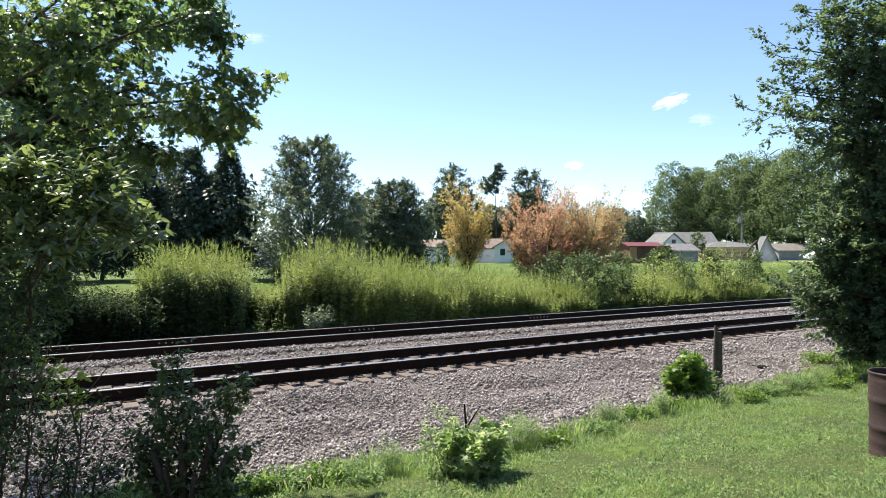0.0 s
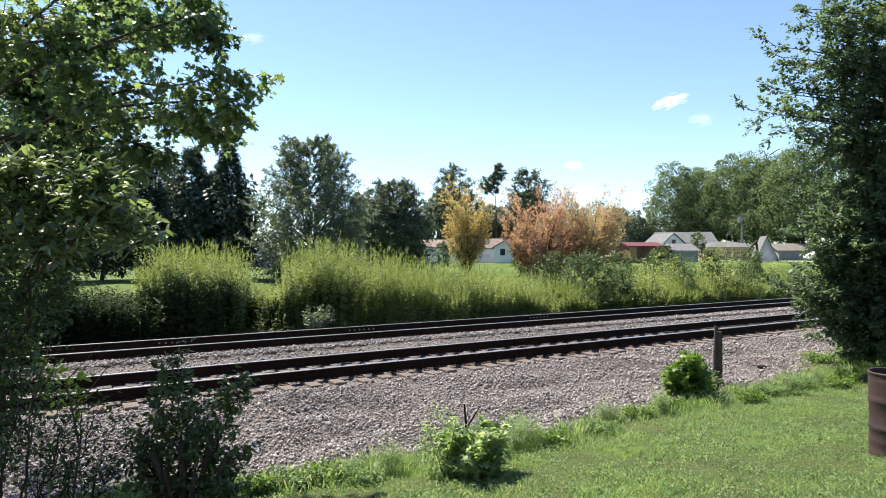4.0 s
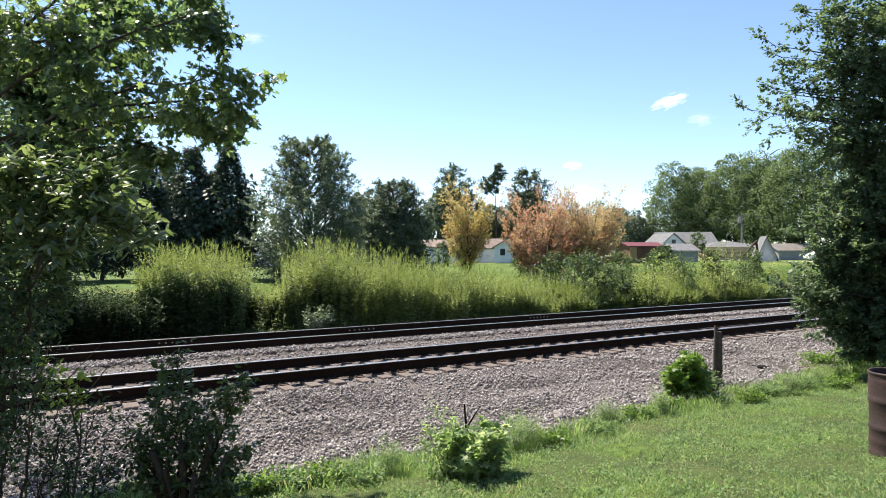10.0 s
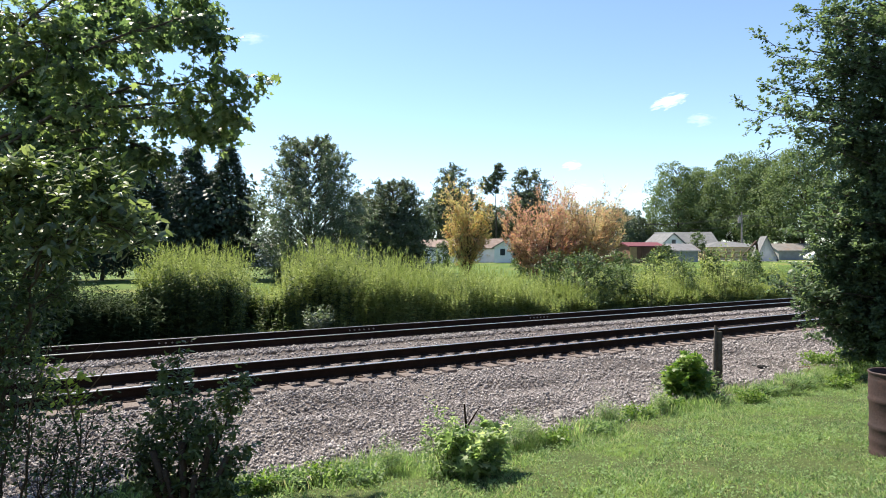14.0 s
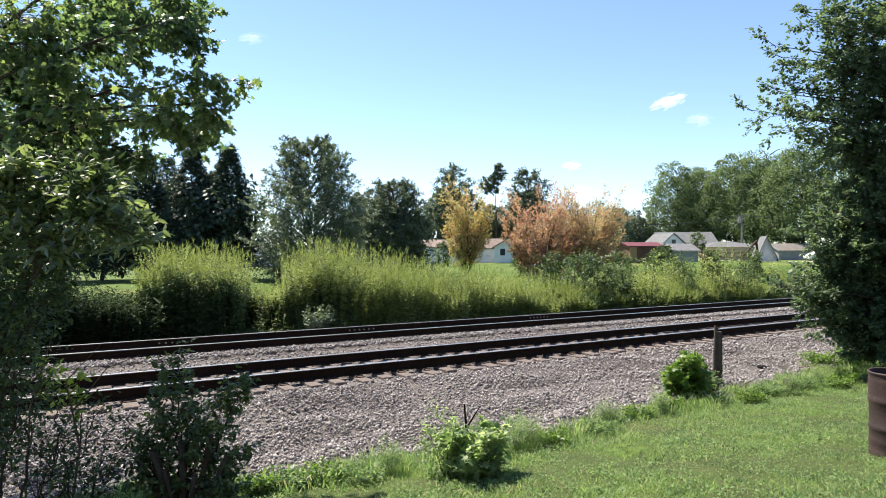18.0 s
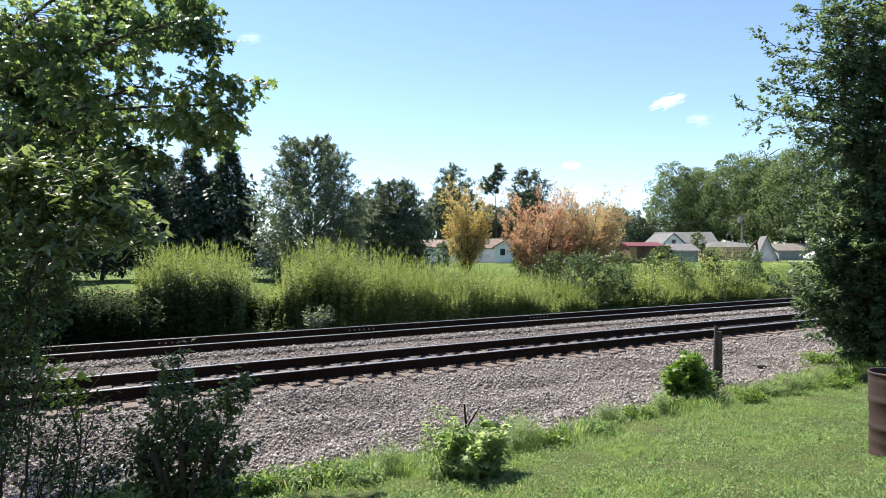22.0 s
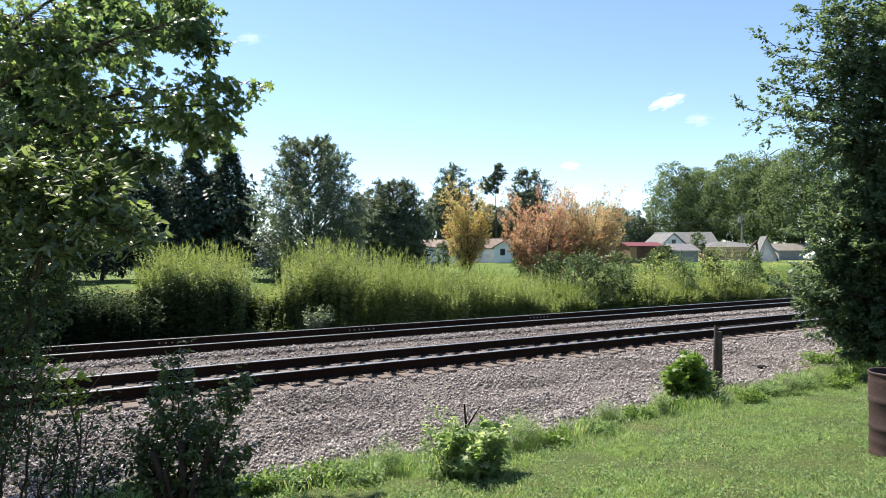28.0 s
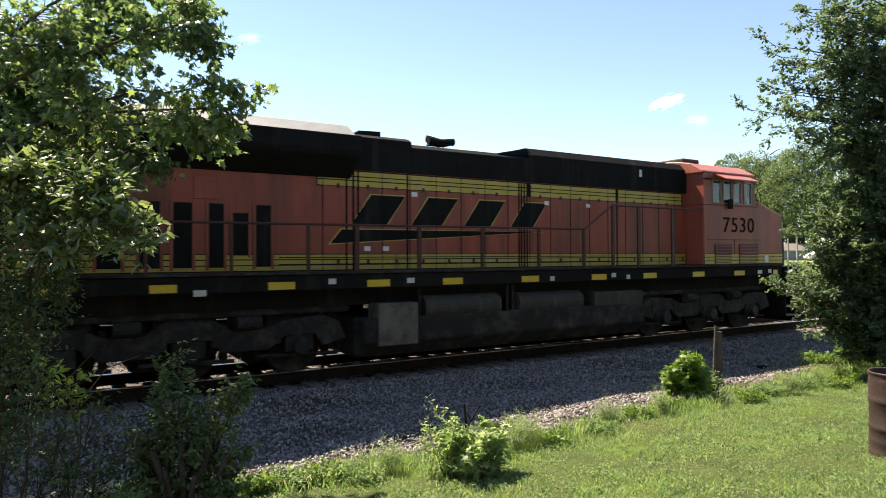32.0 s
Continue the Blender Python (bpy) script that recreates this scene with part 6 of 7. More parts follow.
lpart("cab_upper", M_ORANGE_PAINT, cab_top, cab)
lpart("cab_roof", M_SUNLIT_PAINT, lambda bm: prism(bm, [(-1.53, 4.3), (-1.53, 4.34), (-1.12, 4.58), (-0.6, 4.68), (0.6, 4.68), (1.12, 4.58), (1.53, 4.34), (1.53, 4.3)], -3.66, -1.36, "x", 0.015), cab, "orange cab roof in sunlit-toned paint")
lpart("air_conditioner", M_TANK, slab(-3.45, -2.75, -0.75, 0.4, 4.6, 4.78, 0.03), cab, "grey roof-mounted air conditioner")
for s in (-1, 1):
    for u0, u1 in ((-3.24, -2.87), (-2.79, -2.41), (-2.35, -1.98), (-1.87, -1.52)):
        w = lpart("cab_window", M_SEAL, lambda bm: [slab(a, b, s * 1.505 - 0.012, s * 1.505 + 0.012, c, d)(bm) for a, b, c, d in
                  ((u0, u1, 3.505, 3.53), (u0, u1, 4.095, 4.12), (u0, u0 + 0.025, 3.53, 4.095), (u1 - 0.025, u1, 3.53, 4.095))], cab, "pale rubber window frame")
        lpart("pane", M_GLASS, slab(u0 + 0.02, u1 - 0.02, s * 1.49 - 0.004, s * 1.49 + 0.004, 3.52, 4.1), w, "dark tinted glass")
    lpart("sun_visor", M_SUNLIT_PAINT, lambda bm: prism(bm, [(s * 1.5, 4.3), (s * 1.5, 4.275), (s * 1.86, 4.11), (s * 1.86, 4.135)], -3.15, -1.72, "x"), cab, "orange sun visor over the windows")
    lpart("mirror", M_BLACK_PAINT, slab(-2.62, -2.46, s * 1.56 - 0.03, s * 1.56 + 0.03, 3.36, 3.62, 0.01), cab)
    lpart("cab_seam", M_DARKRED, lambda bm: (slab(-3.45, -1.1, s * 1.503 - 0.006, s * 1.503 + 0.006, 2.52, 2.54)(bm), slab(-2.3, -2.28, s * 1.503 - 0.006, s * 1.503 + 0.006, 2.14, 2.52)(bm)), cab)
    lpart("stripe_backing", M_BLACK_PAINT, slab(-3.59, -0.02, s * 1.501 - 0.003, s * 1.501 + 0.003, 1.86, 2.155), cab)
    for k in range(3):
        z = 1.875 + k * 0.095
        lpart("stripe", M_YELLOW_PAINT, slab(-3.58, -0.03, s * 1.502 - 0.004, s * 1.502 + 0.004, z, z + 0.078), cab, "yellow painted stripe")
    for u0, u1 in ((-3.16, -2.43), (-2.1, -1.21)):
        g = lpart("louvre", M_DARKRED, slab(u0, u1, s * 1.508 - 0.008, s * 1.508 + 0.008, 1.87, 2.42), cab, "louvred cab vent")
        for k in range(13):
            z = 1.885 + k * 0.041
            lpart("slat", M_YELLOW_PAINT if z < 2.12 else M_ORANGE_PAINT, lambda bm: box(bm, ((u0 + u1) / 2, s * 1.52, z), (u1 - u0 - 0.04, 0.02, 0.018), 0, (s * 30, 0, 0)), g)
    lpart("white_box", M_WHITE_PAINT, slab(-0.92, -0.75, s * 1.51 - 0.02, s * 1.51 + 0.02, 1.9, 2.1, 0.01), cab)
lpart("cab_lining", M_GRIME, lambda bm: (slab(-3.52, -3.48, -1.42, 1.42, 3.48, 4.3)(bm), slab(-3.48, -1.5, -1.42, 1.42, 4.25, 4.29)(bm), slab(-3.48, -1.5, -1.42, 1.42, 3.475, 3.485)(bm)), cab, "dark cab lining")
lpart("control_desk", M_GRIME, slab(-1.75, -1.45, -1.35, 1.35, 3.48, 3.62, 0.02), cab)
for u, v in ((-2.9, -0.8), (-2.9, 0.8)):
    lpart("driver_seat", M_GRIME, lambda bm: (slab(u, u + 0.45, v - 0.25, v + 0.25, 3.47, 3.6, 0.04)(bm), slab(u - 0.1, u, v - 0.25, v + 0.25, 3.5, 4.05, 0.04)(bm)), cab)
for v in (-0.62, 0.62):
    lpart("windshield", M_GLASS, lambda bm: prism(bm, [(-1.3, 3.62), (-1.292, 3.62), (-1.45, 4.28), (-1.458, 4.28)], v - 0.55, v + 0.55), cab)
lpart("headlight", M_LIGHT_STEEL, lambda bm: [rod(bm, (-1.36, v, 4.42), (-1.3, v, 4.42), 0.09, n=14) for v in (-0.12, 0.12)], cab)
lpart("nose_door", M_ORANGE_PAINT, slab(0.0, 0.03, 0.35, 0.95, 1.9, 3.1, 0.01), cab)
lpart("nose_stripe", M_YELLOW_PAINT, slab(0.0, 0.008, -1.45, 1.45, 1.88, 2.12), cab)

# number on both cab sides
for s in (-1, 1):
    fc = bpy.data.curves.new("road_number", "FONT")
    fc.body, fc.size, fc.extrude, fc.align_x = "7530", 0.47, 0.004, "CENTER"
    fc.offset, fc.space_character = 0.002, 1.12
    tmp = new("road_number_text", fc)
    me = bpy.data.meshes.new_from_object(tmp.evaluated_get(bpy.context.evaluated_depsgraph_get()))
    bpy.data.objects.remove(tmp)
    me.materials.clear()
    me.materials.append(M_BLACK_PAINT)
    number = mesh_part("road_number", me, cab, "dark painted road number")
    number.matrix_local = pose(-2.1, s * 1.506, 2.74, 90, 0, 0 if s < 0 else 180) @ Matrix.Diagonal((1.4, 1.22, 1, 1))

# long hood
hood = lpart("engine_hood", M_ORANGE_PAINT, slab(-20.3, -3.6, -HOOD, HOOD, 1.845, 3.78), label="orange engine hood")
lpart("hood_top", M_BLACK_PAINT, lambda bm: prism(bm, [(-0.97, 3.78), (-0.97, 4.4), (-0.8, 4.58), (0.8, 4.58), (0.97, 4.4), (0.97, 3.78)], -9.05, -3.6, "x", 0.01), hood, "black hood top")
lpart("hood_top", M_BLACK_PAINT, lambda bm: prism(bm, [(-0.965, 3.78), (-0.965, 4.3), (-0.8, 4.4), (0.8, 4.4), (0.965, 4.3), (0.965, 3.78)], -12.1, -9.05, "x", 0.01), hood)
lpart("hood_top", M_BLACK_PAINT, lambda bm: prism(bm, [(-0.97, 3.78), (-0.97, 4.42), (-0.8, 4.5), (0.8, 4.5), (0.97, 4.42), (0.97, 3.78)], -13.4, -12.1, "x", 0.01), hood)
lpart("hood_ramp", M_BLACK_PAINT, lambda bm: prism(bm, [(-9.9, 4.385), (-9.0, 4.57), (-9.0, 4.385)], -0.85, 0.85), hood)
lpart("exhaust_box", M_BLACK_PAINT, lambda bm: prism(bm, [(-13.3, 4.48), (-13.1, 4.62), (-12.62, 4.64), (-12.62, 4.48)], -0.6, 0.5), hood)
horn = lpart("horn", M_BLACK_PAINT, lambda bm: (rod(bm, (-11.05, -0.3, 4.35), (-11.05, -0.3, 4.56), 0.03), slab(-11.25, -10.8, -0.42, -0.1, 4.54, 4.57)(bm)), hood, "black air horns")
for du, dv, dz, w in ((-1, -0.4, 0.0, 0.38), (-1, -0.22, 0.06, 0.3), (1, -0.3, 0.03, 0.33)):
    lpart("horn_bell", M_BLACK_PAINT, lambda bm: rod(bm, (-11.0 - du * 0.1, dv, 4.61 + dz), (-11.0 + du * w, dv, 4.61 + dz), 0.025, 0.085, 12), horn)
rad = lpart("radiator_wing", M_BLACK_PAINT, lambda bm: prism(bm, [(-0.97, 3.6), (-1.45, 3.95), (-1.5, 4.05), (-1.5, 4.34), (1.5, 4.34), (1.5, 4.05), (1.45, 3.95), (0.97, 3.6)], -20.25, -13.45, "x", 0.01), hood, "black flared radiator wing")
lpart("radiator_top", M_RADTOP, lambda bm: prism(bm, [(-1.46, 4.34), (-1.1, 4.58), (-0.4, 4.66), (0.4, 4.66), (1.1, 4.58), (1.46, 4.34)], -20.2, -13.55, "x", 0.01), rad, "pale grey radiator top")
for s in (-1, 1):
    y = s * (HOOD + 0.002)
    lpart("stripe_backing", M_BLACK_PAINT, slab(-14.12, -3.75, s * HOOD - 0.003, s * HOOD + 0.003, 3.44, 3.77), hood)
    lpart("stripe_backing", M_BLACK_PAINT, slab(-20.2, -3.62, s * HOOD - 0.003, s * HOOD + 0.003, 1.85, 2.17), hood)
    for k, (z, t) in enumerate(((3.46, 0.1), (3.58, 0.06), (3.66, 0.085))):
        for u0, u1 in ((-14.1, -9.12), (-9.0, -6.3), (-6.2, -3.8)):
            lpart("stripe", M_YELLOW_PAINT, slab(u0, u1, y - 0.004, y + 0.004, z, z + t), hood, "yellow painted stripe")
    for z in (1.87, 1.97, 2.07):
        lpart("stripe", M_YELLOW_PAINT, slab(-20.2, -3.65, y - 0.004, y + 0.004, z, z + 0.082), hood, "yellow painted stripe")
    for k in range(17):
        u = -14.0 + k * 0.62
        if u > -3.9:
            break
        d = lpart("hood_door", M_ORANGE_PAINT, slab(u + 0.012, u + 0.6, y - 0.001, y + 0.001, 2.16, 3.45), hood)
        lpart("door_gap", M_BLACK_PAINT, slab(u - 0.006, u + 0.006, y - 0.006, y + 0.006, 1.87, 3.75), d)
        lpart("latch", M_DARKRED, slab(u + 0.28, u + 0.34, y - 0.015, y + 0.015, 3.42, 3.5, 0.005), d)
        lpart("latch", M_DARKRED, slab(u + 0.28, u + 0.34, y - 0.015, y + 0.015, 1.95, 2.05, 0.005), d)
    for u in (-13.52, -13.38, -13.28, -12.2, -9.35, -9.28, -9.2, -9.12, -6.25):
        lpart("hood_pillar", M_BLACK_PAINT, slab(u - 0.016, u + 0.016, y - 0.012, y + 0.012, 1.87, 3.76), hood)
    for u0, u1, z0, z1 in ((-18.3, -18.0, 1.93, 3.03), (-17.75, -17.4, 1.93, 3.03), (-17.13, -16.82, 1.93, 3.03), (-16.62, -16.32, 1.93, 3.03), (-16.05, -15.8, 1.93, 3.03), (-15.65, -15.38, 2.14, 2.88), (-15.25, -14.98, 1.94, 3.03)):
        g = lpart("air_intake", M_BLACK_PAINT, slab(u0, u1, y - 0.01, y + 0.01, z0, z1), hood, "dark screened intake")
        lpart("intake_frame", M_ORANGE_PAINT, lambda bm: (slab(u0 - 0.05, u0, y - 0.02, y + 0.02, z0 - 0.04, z1 + 0.04)(bm), slab(u1, u1 + 0.05, y - 0.02, y + 0.02, z0 - 0.04, z1 + 0.04)(bm)), g)
    lpart("hood_panel", M_ORANGE_PAINT, slab(-16.3, -15.9, y - 0.02, y + 0.02, 3.1, 3.5, 0.01), hood)
    for u0, z0 in ((-12.1, 3.32), (-8.6, 3.28), (-7.3, 3.27), (-13.15, 2.22), (-12.75, 2.22)):
        lpart("notice", M_WHITE_PAINT, slab(u0, u0 + 0.13, y - 0.008, y + 0.008, z0, z0 + 0.09), hood, "small white notice")
    lpart("notice", M_WHITE_PAINT, slab(-5.45, -5.36, y - 0.026, y - 0.02 + 0.04, 4.12, 4.3), hood, "small white notice")
    # railway emblem on the hood as plain slanted dark shapes with pale edges, and a long wedge
    def slanted(grow, off, u0, u1):
        return lambda bm: prism(bm, [(u0 - grow, 2.73 - grow), (u1 - 0.42 + grow, 2.73 - grow), (u1 + grow, 3.31 + grow), (u0 + 0.42 - grow, 3.31 + grow)], *sorted((y + s * off, y - s * 0.001)))
    def wedge(grow, off):
        return lambda bm: prism(bm, [(-13.85 - 2 * grow, 2.36 - grow), (-13.62 - grow, 2.63 + grow), (-8.7 + 5 * grow, 2.655)], *sorted((y + s * off, y - s * 0.001)))
    for u0, u1 in ((-13.42, -12.25), (-12.12, -10.98), (-10.84, -9.74), (-9.6, -8.55)):
        e = lpart("emblem_block", M_BLACK_PAINT, slanted(0.0, 0.007, u0, u1), hood, "dark slanted emblem block")
        lpart("emblem_edge", M_YELLOW_PAINT, slanted(0.022, 0.003, u0, u1), e, "pale outline")
    e = lpart("emblem_wedge", M_BLACK_PAINT, wedge(0.0, 0.007), hood, "long dark wedge under the emblem")
    lpart("emblem_edge", M_YELLOW_PAINT, wedge(0.022, 0.003), e, "pale outline")
    # handrails
    yr = s * 1.47
    hr = lpart("handrail", M_DARKRED, lambda bm: (rod(bm, (-20.4, yr, 2.66), (-7.85, yr, 2.72), 0.022, n=8), rod(bm, (-7.85, yr, 2.72), (-6.95, yr, 3.3), 0.022, n=8), rod(bm, (-6.95, yr, 3.3), (-3.62, yr, 3.3), 0.022, n=8)), label="dark side handrail")
    for u, top, w in ((-19.5, 2.66, 0.05), (-18.3, 2.66, 0.05), (-17.1, 2.66, 0.05), (-15.8, 2.66, 0.05), (-14.47, 2.66, 0.06), (-13.54, 2.67, 0.08), (-12.22, 2.69, 0.08), (-10.72, 2.7, 0.07), (-9.21, 2.71, 0.07), (-7.87, 2.72, 0.07), (-6.93, 3.3, 0.08), (-6.05, 3.3, 0.09), (-4.8, 3.3, 0.09)):
        lpart("stanchion", M_DARKRED, slab(u - w / 2, u + w / 2, yr - 0.02, yr + 0.02, 1.84, top), hr)
    for z in (1.98, 2.1):
        lpart("guard_wire", M_BLACK_PAINT, lambda bm: rod(bm, (-15.0, yr, z), (-7.0, yr, z), 0.009, n=5), hr)
    for u0 in (-18.6, -17.05, -16.85, -15.19, -13.34, -11.69, -9.7, -7.64, -5.9, -4.04, -2.28, -0.45):
        w = 0.47 if u0 not in (-17.05, -16.85, -0.45) else 0.2
        lpart("reflector", M_REFLECTOR, slab(u0, u0 + w, s * 1.482 - 0.006, s * 1.482 + 0.006, 1.55, 1.68), label="yellow reflective tape")
    for u0, z0, w in ((-12.5, 1.6, 0.16), (-7.0, 1.6, 0.14), (-14.1, 1.62, 0.14), (-16.4, 1.48, 0.2), (-8.9, 1.56, 0.12), (-6.5, 1.55, 0.12), (-1.2, 1.58, 0.2), (-0.7, 1.6, 0.15)):
        lpart("sill_notice", M_LIGHT_STEEL, slab(u0, u0 + w, s * 1.482 - 0.005, s * 1.482 + 0.005, z0, z0 + 0.1), label="small pale plate")
    # tanks and boxes under the frame
    lpart("battery_box", M_BOXPAINT, slab(-13.1, -12.25, *sorted((s * 1.0, s * 1.48)), 0.42, 1.23, 0.02), label="dusty grey equipment box")
    lpart("air_tank", M_TANK, lambda bm: rod(bm, (-12.05, s * 1.2, 1.1), (-10.2, s * 1.2, 1.1), 0.24, n=20), label="dusty air reservoir")
    lpart("air_tank", M_TANK, lambda bm: rod(bm, (-9.7, s * 1.2, 1.08), (-7.85, s * 1.2, 1.08), 0.24, n=20), label="dusty air reservoir")
    lpart("equipment_box", M_TANK, slab(-7.48, -5.85, *sorted((s * 1.0, s * 1.42)), 0.45, 1.26, 0.02), label="dusty grey equipment box")
    for u in (-10.0, -9.85, -12.15):
        lpart("pipe", M_GRIME, lambda bm: rod(bm, (u, s * 1.35, 1.5), (u, s * 1.35, 0.75), 0.03, n=8))
    # front steps
    for e, u0, u1 in ((1, 0.16, 0.74), (-1, -20.62, -21.2)):
        st = lpart("stairs", M_BLACK_PAINT, slab(u0, u1, *sorted((s * 0.93, s * 0.97)), 0.3, 1.78), label="black end steps")
        lpart("side_plate", M_BLACK_PAINT, slab(min(u0, u1) - 0.04, min(u0, u1), *sorted((s * 0.95, s * 1.5)), 0.3, 1.78), st)
        lpart("side_plate", M_BLACK_PAINT, slab(max(u0, u1), max(u0, u1) + 0.1, *sorted((s * 0.6, s * 1.5)), 0.3, 1.78), st)
        lpart("platform", M_STEP, slab(u0 - 0.16 * e, u1 + 0.1 * e, -1.5 if s < 0 else 0.0, 0.0 if s < 0 else 1.5, 1.76, 1.8), st, "bare metal end platform")
        for z in (1.5, 1.21, 0.91, 0.62, 0.34):
            lpart("step", M_STEP, slab(u0, u1, *sorted((s * 1.12, s * 1.51)), z - 0.02, z + 0.015, 0.004), st, "worn metal step")
        lpart("grab_iron", M_LIGHT_STEEL, lambda bm: (rod(bm, (u0 + 0.07 * e, s * 1.53, 2.6), (u0 + 0.07 * e, s * 1.53, 0.95), 0.02, n=8), rod(bm, (u1, s * 1.5, 2.64), (u1, s * 1.5, 2.3), 0.025, n=8),
              rod(bm, (u1, s * 1.5, 2.3), (u1 - 0.03 * e, s * 1.52, 2.02), 0.02, n=8), rod(bm, (u1 - 0.03 * e, s * 1.52, 2.02), (u1 + 0.1 * e, s * 1.53, 1.15), 0.02, n=8)), st, "pale grab iron")
        lpart("end_post", M_GRIME, slab(u1 - 0.06, u1 + 0.04, *sorted((s * 0.95, s * 1.08)), 1.8, 2.62), st)
        lpart("end_rail", M_GRIME, lambda bm: rod(bm, (u1, s * 1.0, 2.6), (u1, s * 0.1, 2.6), 0.025, n=8), st)
        lpart("end_box", M_GRIME, slab(u1 - 0.02, u1 + 0.05, *sorted((s * 0.5, s * 1.0)), 1.82, 2.1), st)
lpart("fuel_tank", M_GRIME, lambda bm: prism(bm, [(-1.45, 0.95), (-1.45, 0.5), (-1.15, 0.2), (1.15, 0.2), (1.45, 0.5), (1.45, 0.95)], -13.4, -5.8, "x", 0.03), label="dark grimy fuel tank")
lpart("anticlimber", M_BLACK_PAINT, lambda bm: (slab(0.84, 1.12, -1.3, 1.3, 1.45, 1.78, 0.03)(bm), slab(0.84, 1.0, -0.5, 0.5, 0.7, 1.45)(bm)))
lpart("snow_plow", M_BLACK_PAINT, lambda bm: prism(bm, [(-1.45, 0.12), (-1.5, 0.95), (1.5, 0.95), (1.45, 0.12)], 0.86, 1.06, "x", 0.02), label="black pilot plow")
lpart("coupler", M_GRIME, lambda bm: (slab(0.9, 1.45, -0.12, 0.12, 0.72, 0.96, 0.03)(bm), slab(1.3, 1.6, -0.22, 0.2, 0.68, 1.0, 0.06)(bm)))
lpart("uncoupling_lever", M_LIGHT_STEEL, lambda bm: (rod(bm, (1.15, -1.4, 1.3), (1.15, 0.2, 1.25), 0.015, n=6), rod(bm, (1.15, -1.4, 1.3), (1.3, -1.5, 1.45), 0.018, n=6)))
lpart("brake_hose", M_BLACK_PAINT, lambda bm: (rod(bm, (1.1, -0.45, 1.0), (1.3, -0.45, 0.6), 0.025, n=6), rod(bm, (1.3, -0.45, 0.6), (1.2, -0.3, 0.3), 0.025, n=6)))

# trucks and wheels
WHEELS = []
R_WHEEL = 0.533
for mid_u, ax in ((-16.41, (-18.29, -16.41, -14.53)), (-3.0, (-4.88, -3.0, -1.12))):
    for s in (-1, 1):
        y = s * 1.12
        def frame_side(bm):
            pts = [(-2.75, 0.62), (-2.6, 0.95), (-2.3, 1.05), (-1.6, 1.0), (-1.2, 0.86), (-0.7, 0.86), (-0.4, 1.05), (0.4, 1.05), (0.7, 0.86), (1.2, 0.86), (1.6, 1.0), (2.3, 1.05), (2.6, 0.95), (2.75, 0.62),
                   (2.3, 0.5), (2.15, 0.72), (1.6, 0.72), (1.3, 0.5), (0.5, 0.5), (0.35, 0.72), (-0.35, 0.72), (-0.5, 0.5), (-1.3, 0.5), (-1.6, 0.72), (-2.15, 0.72), (-2.3, 0.5)]
            prism(bm, [(mid_u + a, b) for a, b in pts], y - 0.12, y + 0.12, "y", 0.015)
        fr = lpart("truck_frame", M_GRIME, frame_side, label="grimy cast truck side frame")
        for a in ax:
            lpart("bearing", M_GRIME, lambda bm: (rod(bm, (a, y - 0.1, R_WHEEL), (a, y + s * 0.24, R_WHEEL), 0.17, 0.14, 14), slab(a - 0.26, a + 0.26, y - 0.1, y + 0.1, 0.42, 0.75, 0.03)(bm)), fr, "round bearing cap")
            for du in (-0.42, 0.42):
                lpart("spring", M_GRIME, lambda bm: rod(bm, (a + du, y + s * 0.06, 0.6), (a + du, y + s * 0.06, 0.95), 0.08, n=10), fr)
        for u in (mid_u - 0.94, mid_u + 0.94):
            lpart("brake_cylinder", M_GRIME, lambda bm: rod(bm, (u - 0.2, y + s * 0.2, 1.0), (u + 0.2, y + s * 0.2, 1.0), 0.11, n=12), fr)
        for e in (-1, 1):
            lpart("sand_pipe", M_GRIME, lambda bm: rod(bm, (mid_u + e * 2.7, s * 0.8, 1.1), (mid_u + e * 2.5, s * 0.78, 0.2), 0.025, n=6), fr)
    for a in ax:
        bm = bmesh.new()
        for s in (-1, 1):
            rod(bm, (0, s * 0.69, 0), (0, s * 0.82, 0), R_WHEEL, n=32)
            rod(bm, (0, s * 0.66, 0), (0, s * 0.69, 0), R_WHEEL + 0.028, n=32)
            for k in range(4):
                an = k * 1.571
                rod(bm, (0.3 * math.cos(an), s * 0.8, 0.3 * math.sin(an)), (0.3 * math.cos(an), s * 0.84, 0.3 * math.sin(an)), 0.05, n=8)
        rod(bm, (0, -1.2, 0), (0, 1.2, 0), 0.09, n=12)
        w = part("wheelset", bm, M_GRIME, loco, "dark steel wheelset")
        w.location = (a, 0, R_WHEEL)
        WHEELS.append((w, a))
    for a in ax:
        lpart("traction_motor", M_GRIME, lambda bm: (slab(a - 0.85, a + 0.35, -0.62, 0.62, 0.2, 1.05, 0.06)(bm), slab(a - 0.5, a + 0.5, -0.9, 0.9, 0.55, 1.15, 0.05)(bm)), label="dark traction motor between the wheels")
    for s in (-1, 1):
        for a in ax:
            lpart("brake_rigging", M_GRIME, lambda bm: (slab(a + 0.58, a + 0.72, s * 0.7 - 0.06, s * 0.7 + 0.06, 0.25, 0.95, 0.02)(bm), slab(a - 0.72, a - 0.58, s * 0.7 - 0.06, s * 0.7 + 0.06, 0.25, 0.95, 0.02)(bm), rod(bm, (a - 0.75, s * 1.1, 0.38), (a + 0.75, s * 1.1, 0.34), 0.035, n=8)))
    lpart("truck_skirt", M_GRIME, slab(mid_u - 2.9, mid_u + 2.9, -1.05, 1.05, 1.08, 1.3, 0.02))
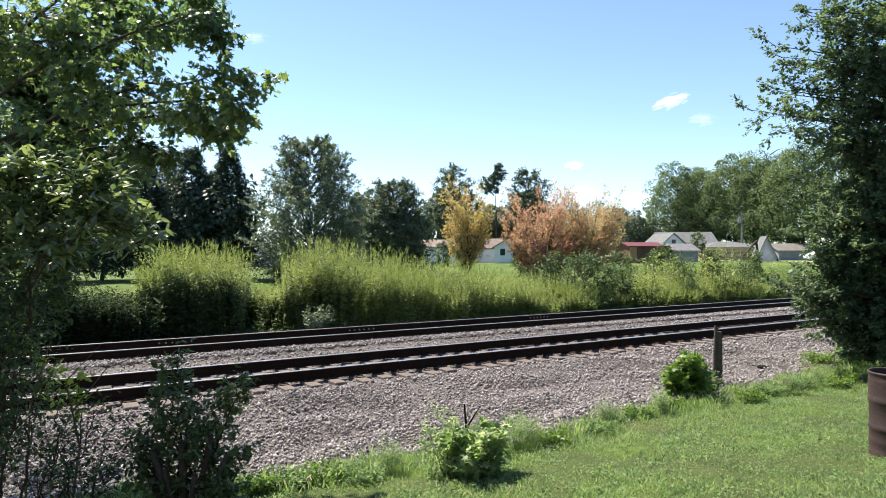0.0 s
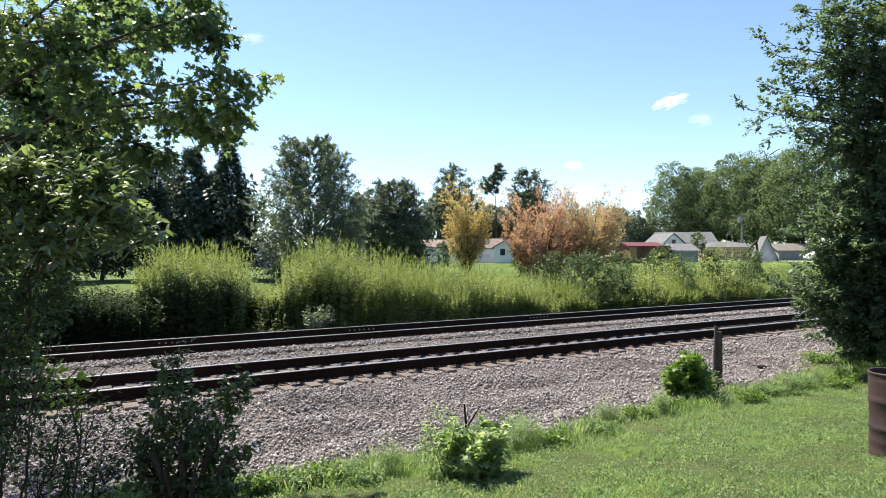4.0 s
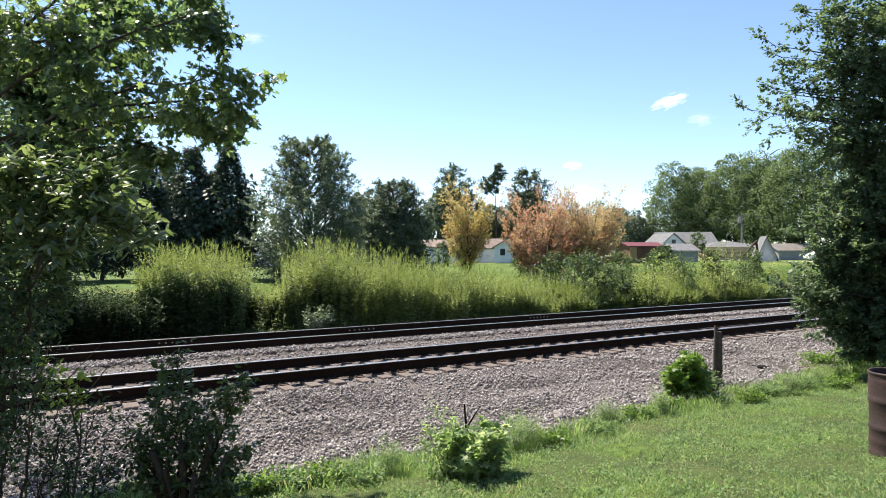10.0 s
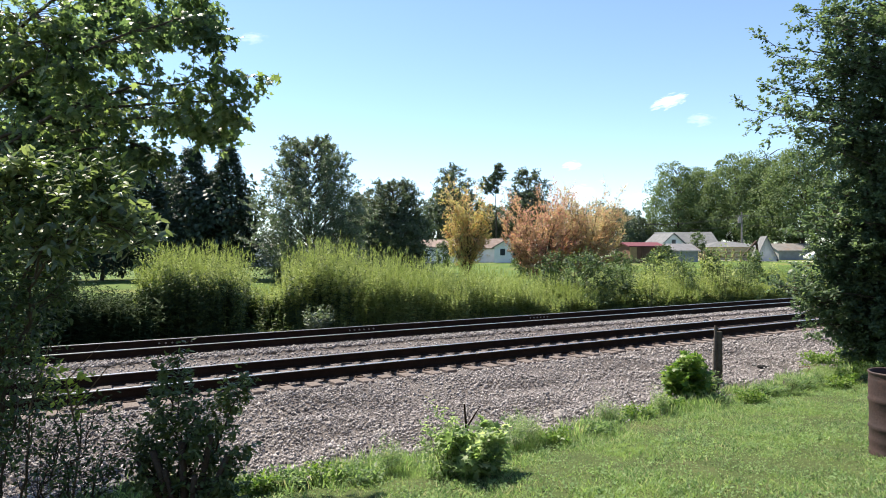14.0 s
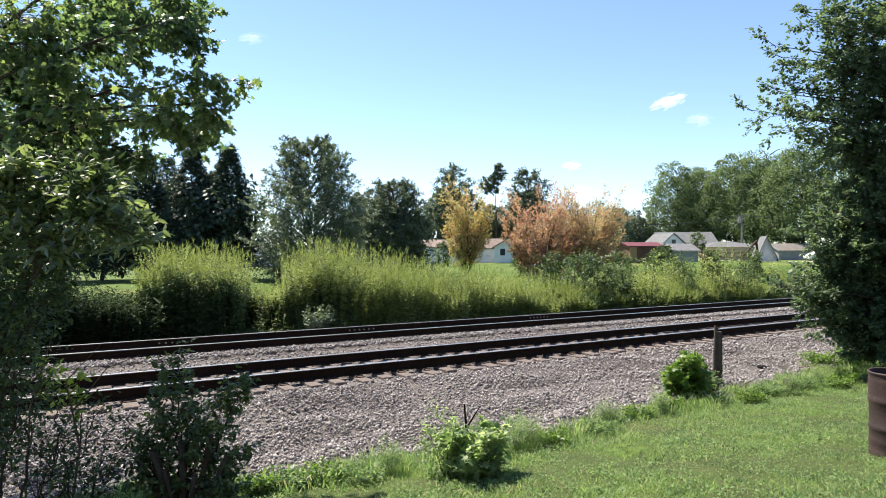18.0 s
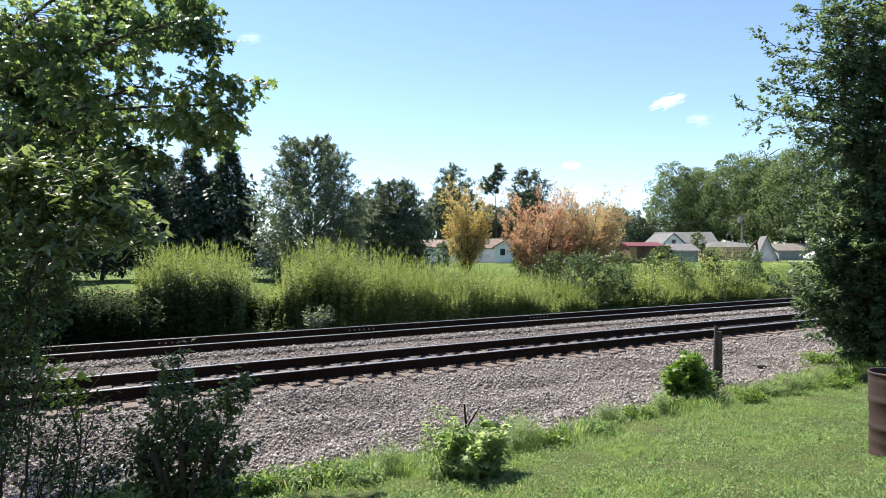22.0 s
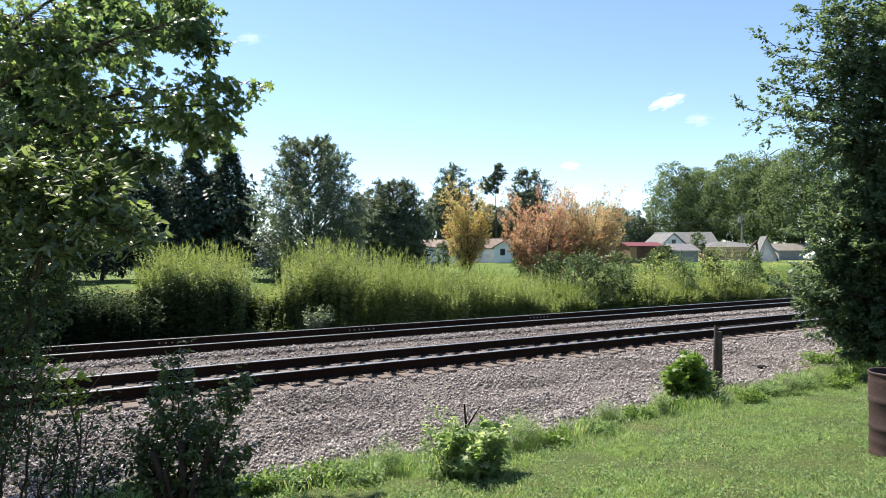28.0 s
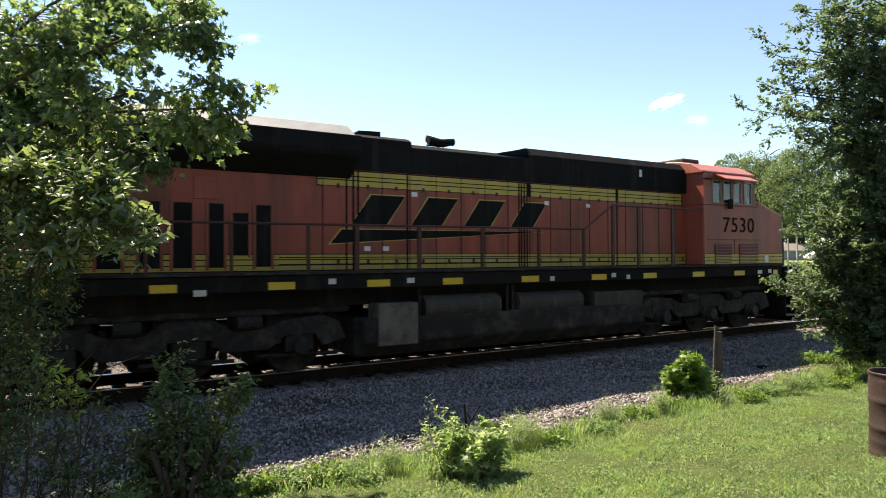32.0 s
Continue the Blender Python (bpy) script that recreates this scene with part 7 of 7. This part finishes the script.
    lpart("truck_bolster", M_GRIME, slab(mid_u - 0.4, mid_u + 0.4, -1.0, 1.0, 0.7, 1.2, 0.05))


# ---- what moves ----
SPEED = 17.6
# sway of the maple's branches in the wind: seconds, sideways, downwards
GUSTS = [(0.0, 0.0, 0.0), (1.5, 0.02, 0.02), (3.0, -0.16, 0.1), (5.5, -0.05, 0.06), (8.0, -0.06, 0.06), (11.0, -0.04, 0.0), (12.5, -0.1, 0.08), (14.0, -0.22, 0.12), (16.5, -0.48, 0.2), (18.4, -0.82, 0.3),
         (20.0, -0.62, 0.4), (21.6, -0.32, 0.3), (23.4, -0.7, 0.4), (25.0, -1.0, 0.48), (27.5, -0.56, 0.4), (29.0, -0.34, 0.4), (30.4, -0.3, 0.36), (31.0, -0.3, 0.4), (31.5, -0.2, 0.42), (32.0, -0.35, 0.55)]


def sway(limb, swing, dip, late):
    rest = limb.matrix_local.translation.copy()
    right = Vector((math.cos(YAW), -math.sin(YAW), 0))
    across = Vector((math.sin(YAW), math.cos(YAW), 0))
    rows = []
    for t, a, b in GUSTS:
        wob = 0.08 * math.sin(t * 1.7 + late * 3)
        shift = Matrix.Translation(right * (0.068 * swing * a + 0.004 * swing * wob))
        nod = Matrix.Rotation(radians((b + 0.5 * wob) * dip), 4, across)
        rows.append((t, shift @ Matrix.Translation(rest) @ nod))
    walk(limb, rows)


def motions():
    walk(loco, [(t, pose(18.56 - SPEED * (32 - t), NEAR_MID, 0)) for t in (0.0, 8.0, 16.0, 24.0, 30.0, 31.0, 32.0)])
    turn = math.degrees(SPEED / R_WHEEL / FPS)
    for w, a in WHEELS:
        rows = [(0.0, pose(a, 0, R_WHEEL))] + [(30.6 + k / FPS, pose(a, 0, R_WHEEL, 0, turn * k, 0)) for k in range(43)]
        walk(w, rows)
    for k, limb in enumerate(MAPLE):
        sway(limb, 5.2, 3.0, k * 0.7)
    for k, limb in enumerate(SHRUB):
        sway(limb, 0.6, 1.0, k * 1.1)
    for k, limb in enumerate(BUSH):
        sway(limb, 0.0, 0.8, k * 0.9)
    for c, p, tilt in CLOUDS:
        walk(c, [(0.0, pose(*p, 0, tilt, -math.degrees(YAW))), (32.0, pose(*(p + plan(-16, 0, -2)), 0, tilt, -math.degrees(YAW)))])
    path = ((0.0, -60.0, 14, 36.0), (1.7, -5.3, 15.8, 8.8), (1.9, -3.9, 17.0, 6.97), (2.0, -3.22, 17.6, 6.05), (2.1, -2.62, 18.2, 5.19), (2.3, -1.7, 21.0, 3.2), (2.6, -2.0, 26.0, 1.0), (32.0, -2.0, 26.0, 1.0))
    walk(bird, [(t, pose(*plan(a, d, z), -35, 0, -50)) for t, a, d, z in path])


motions()
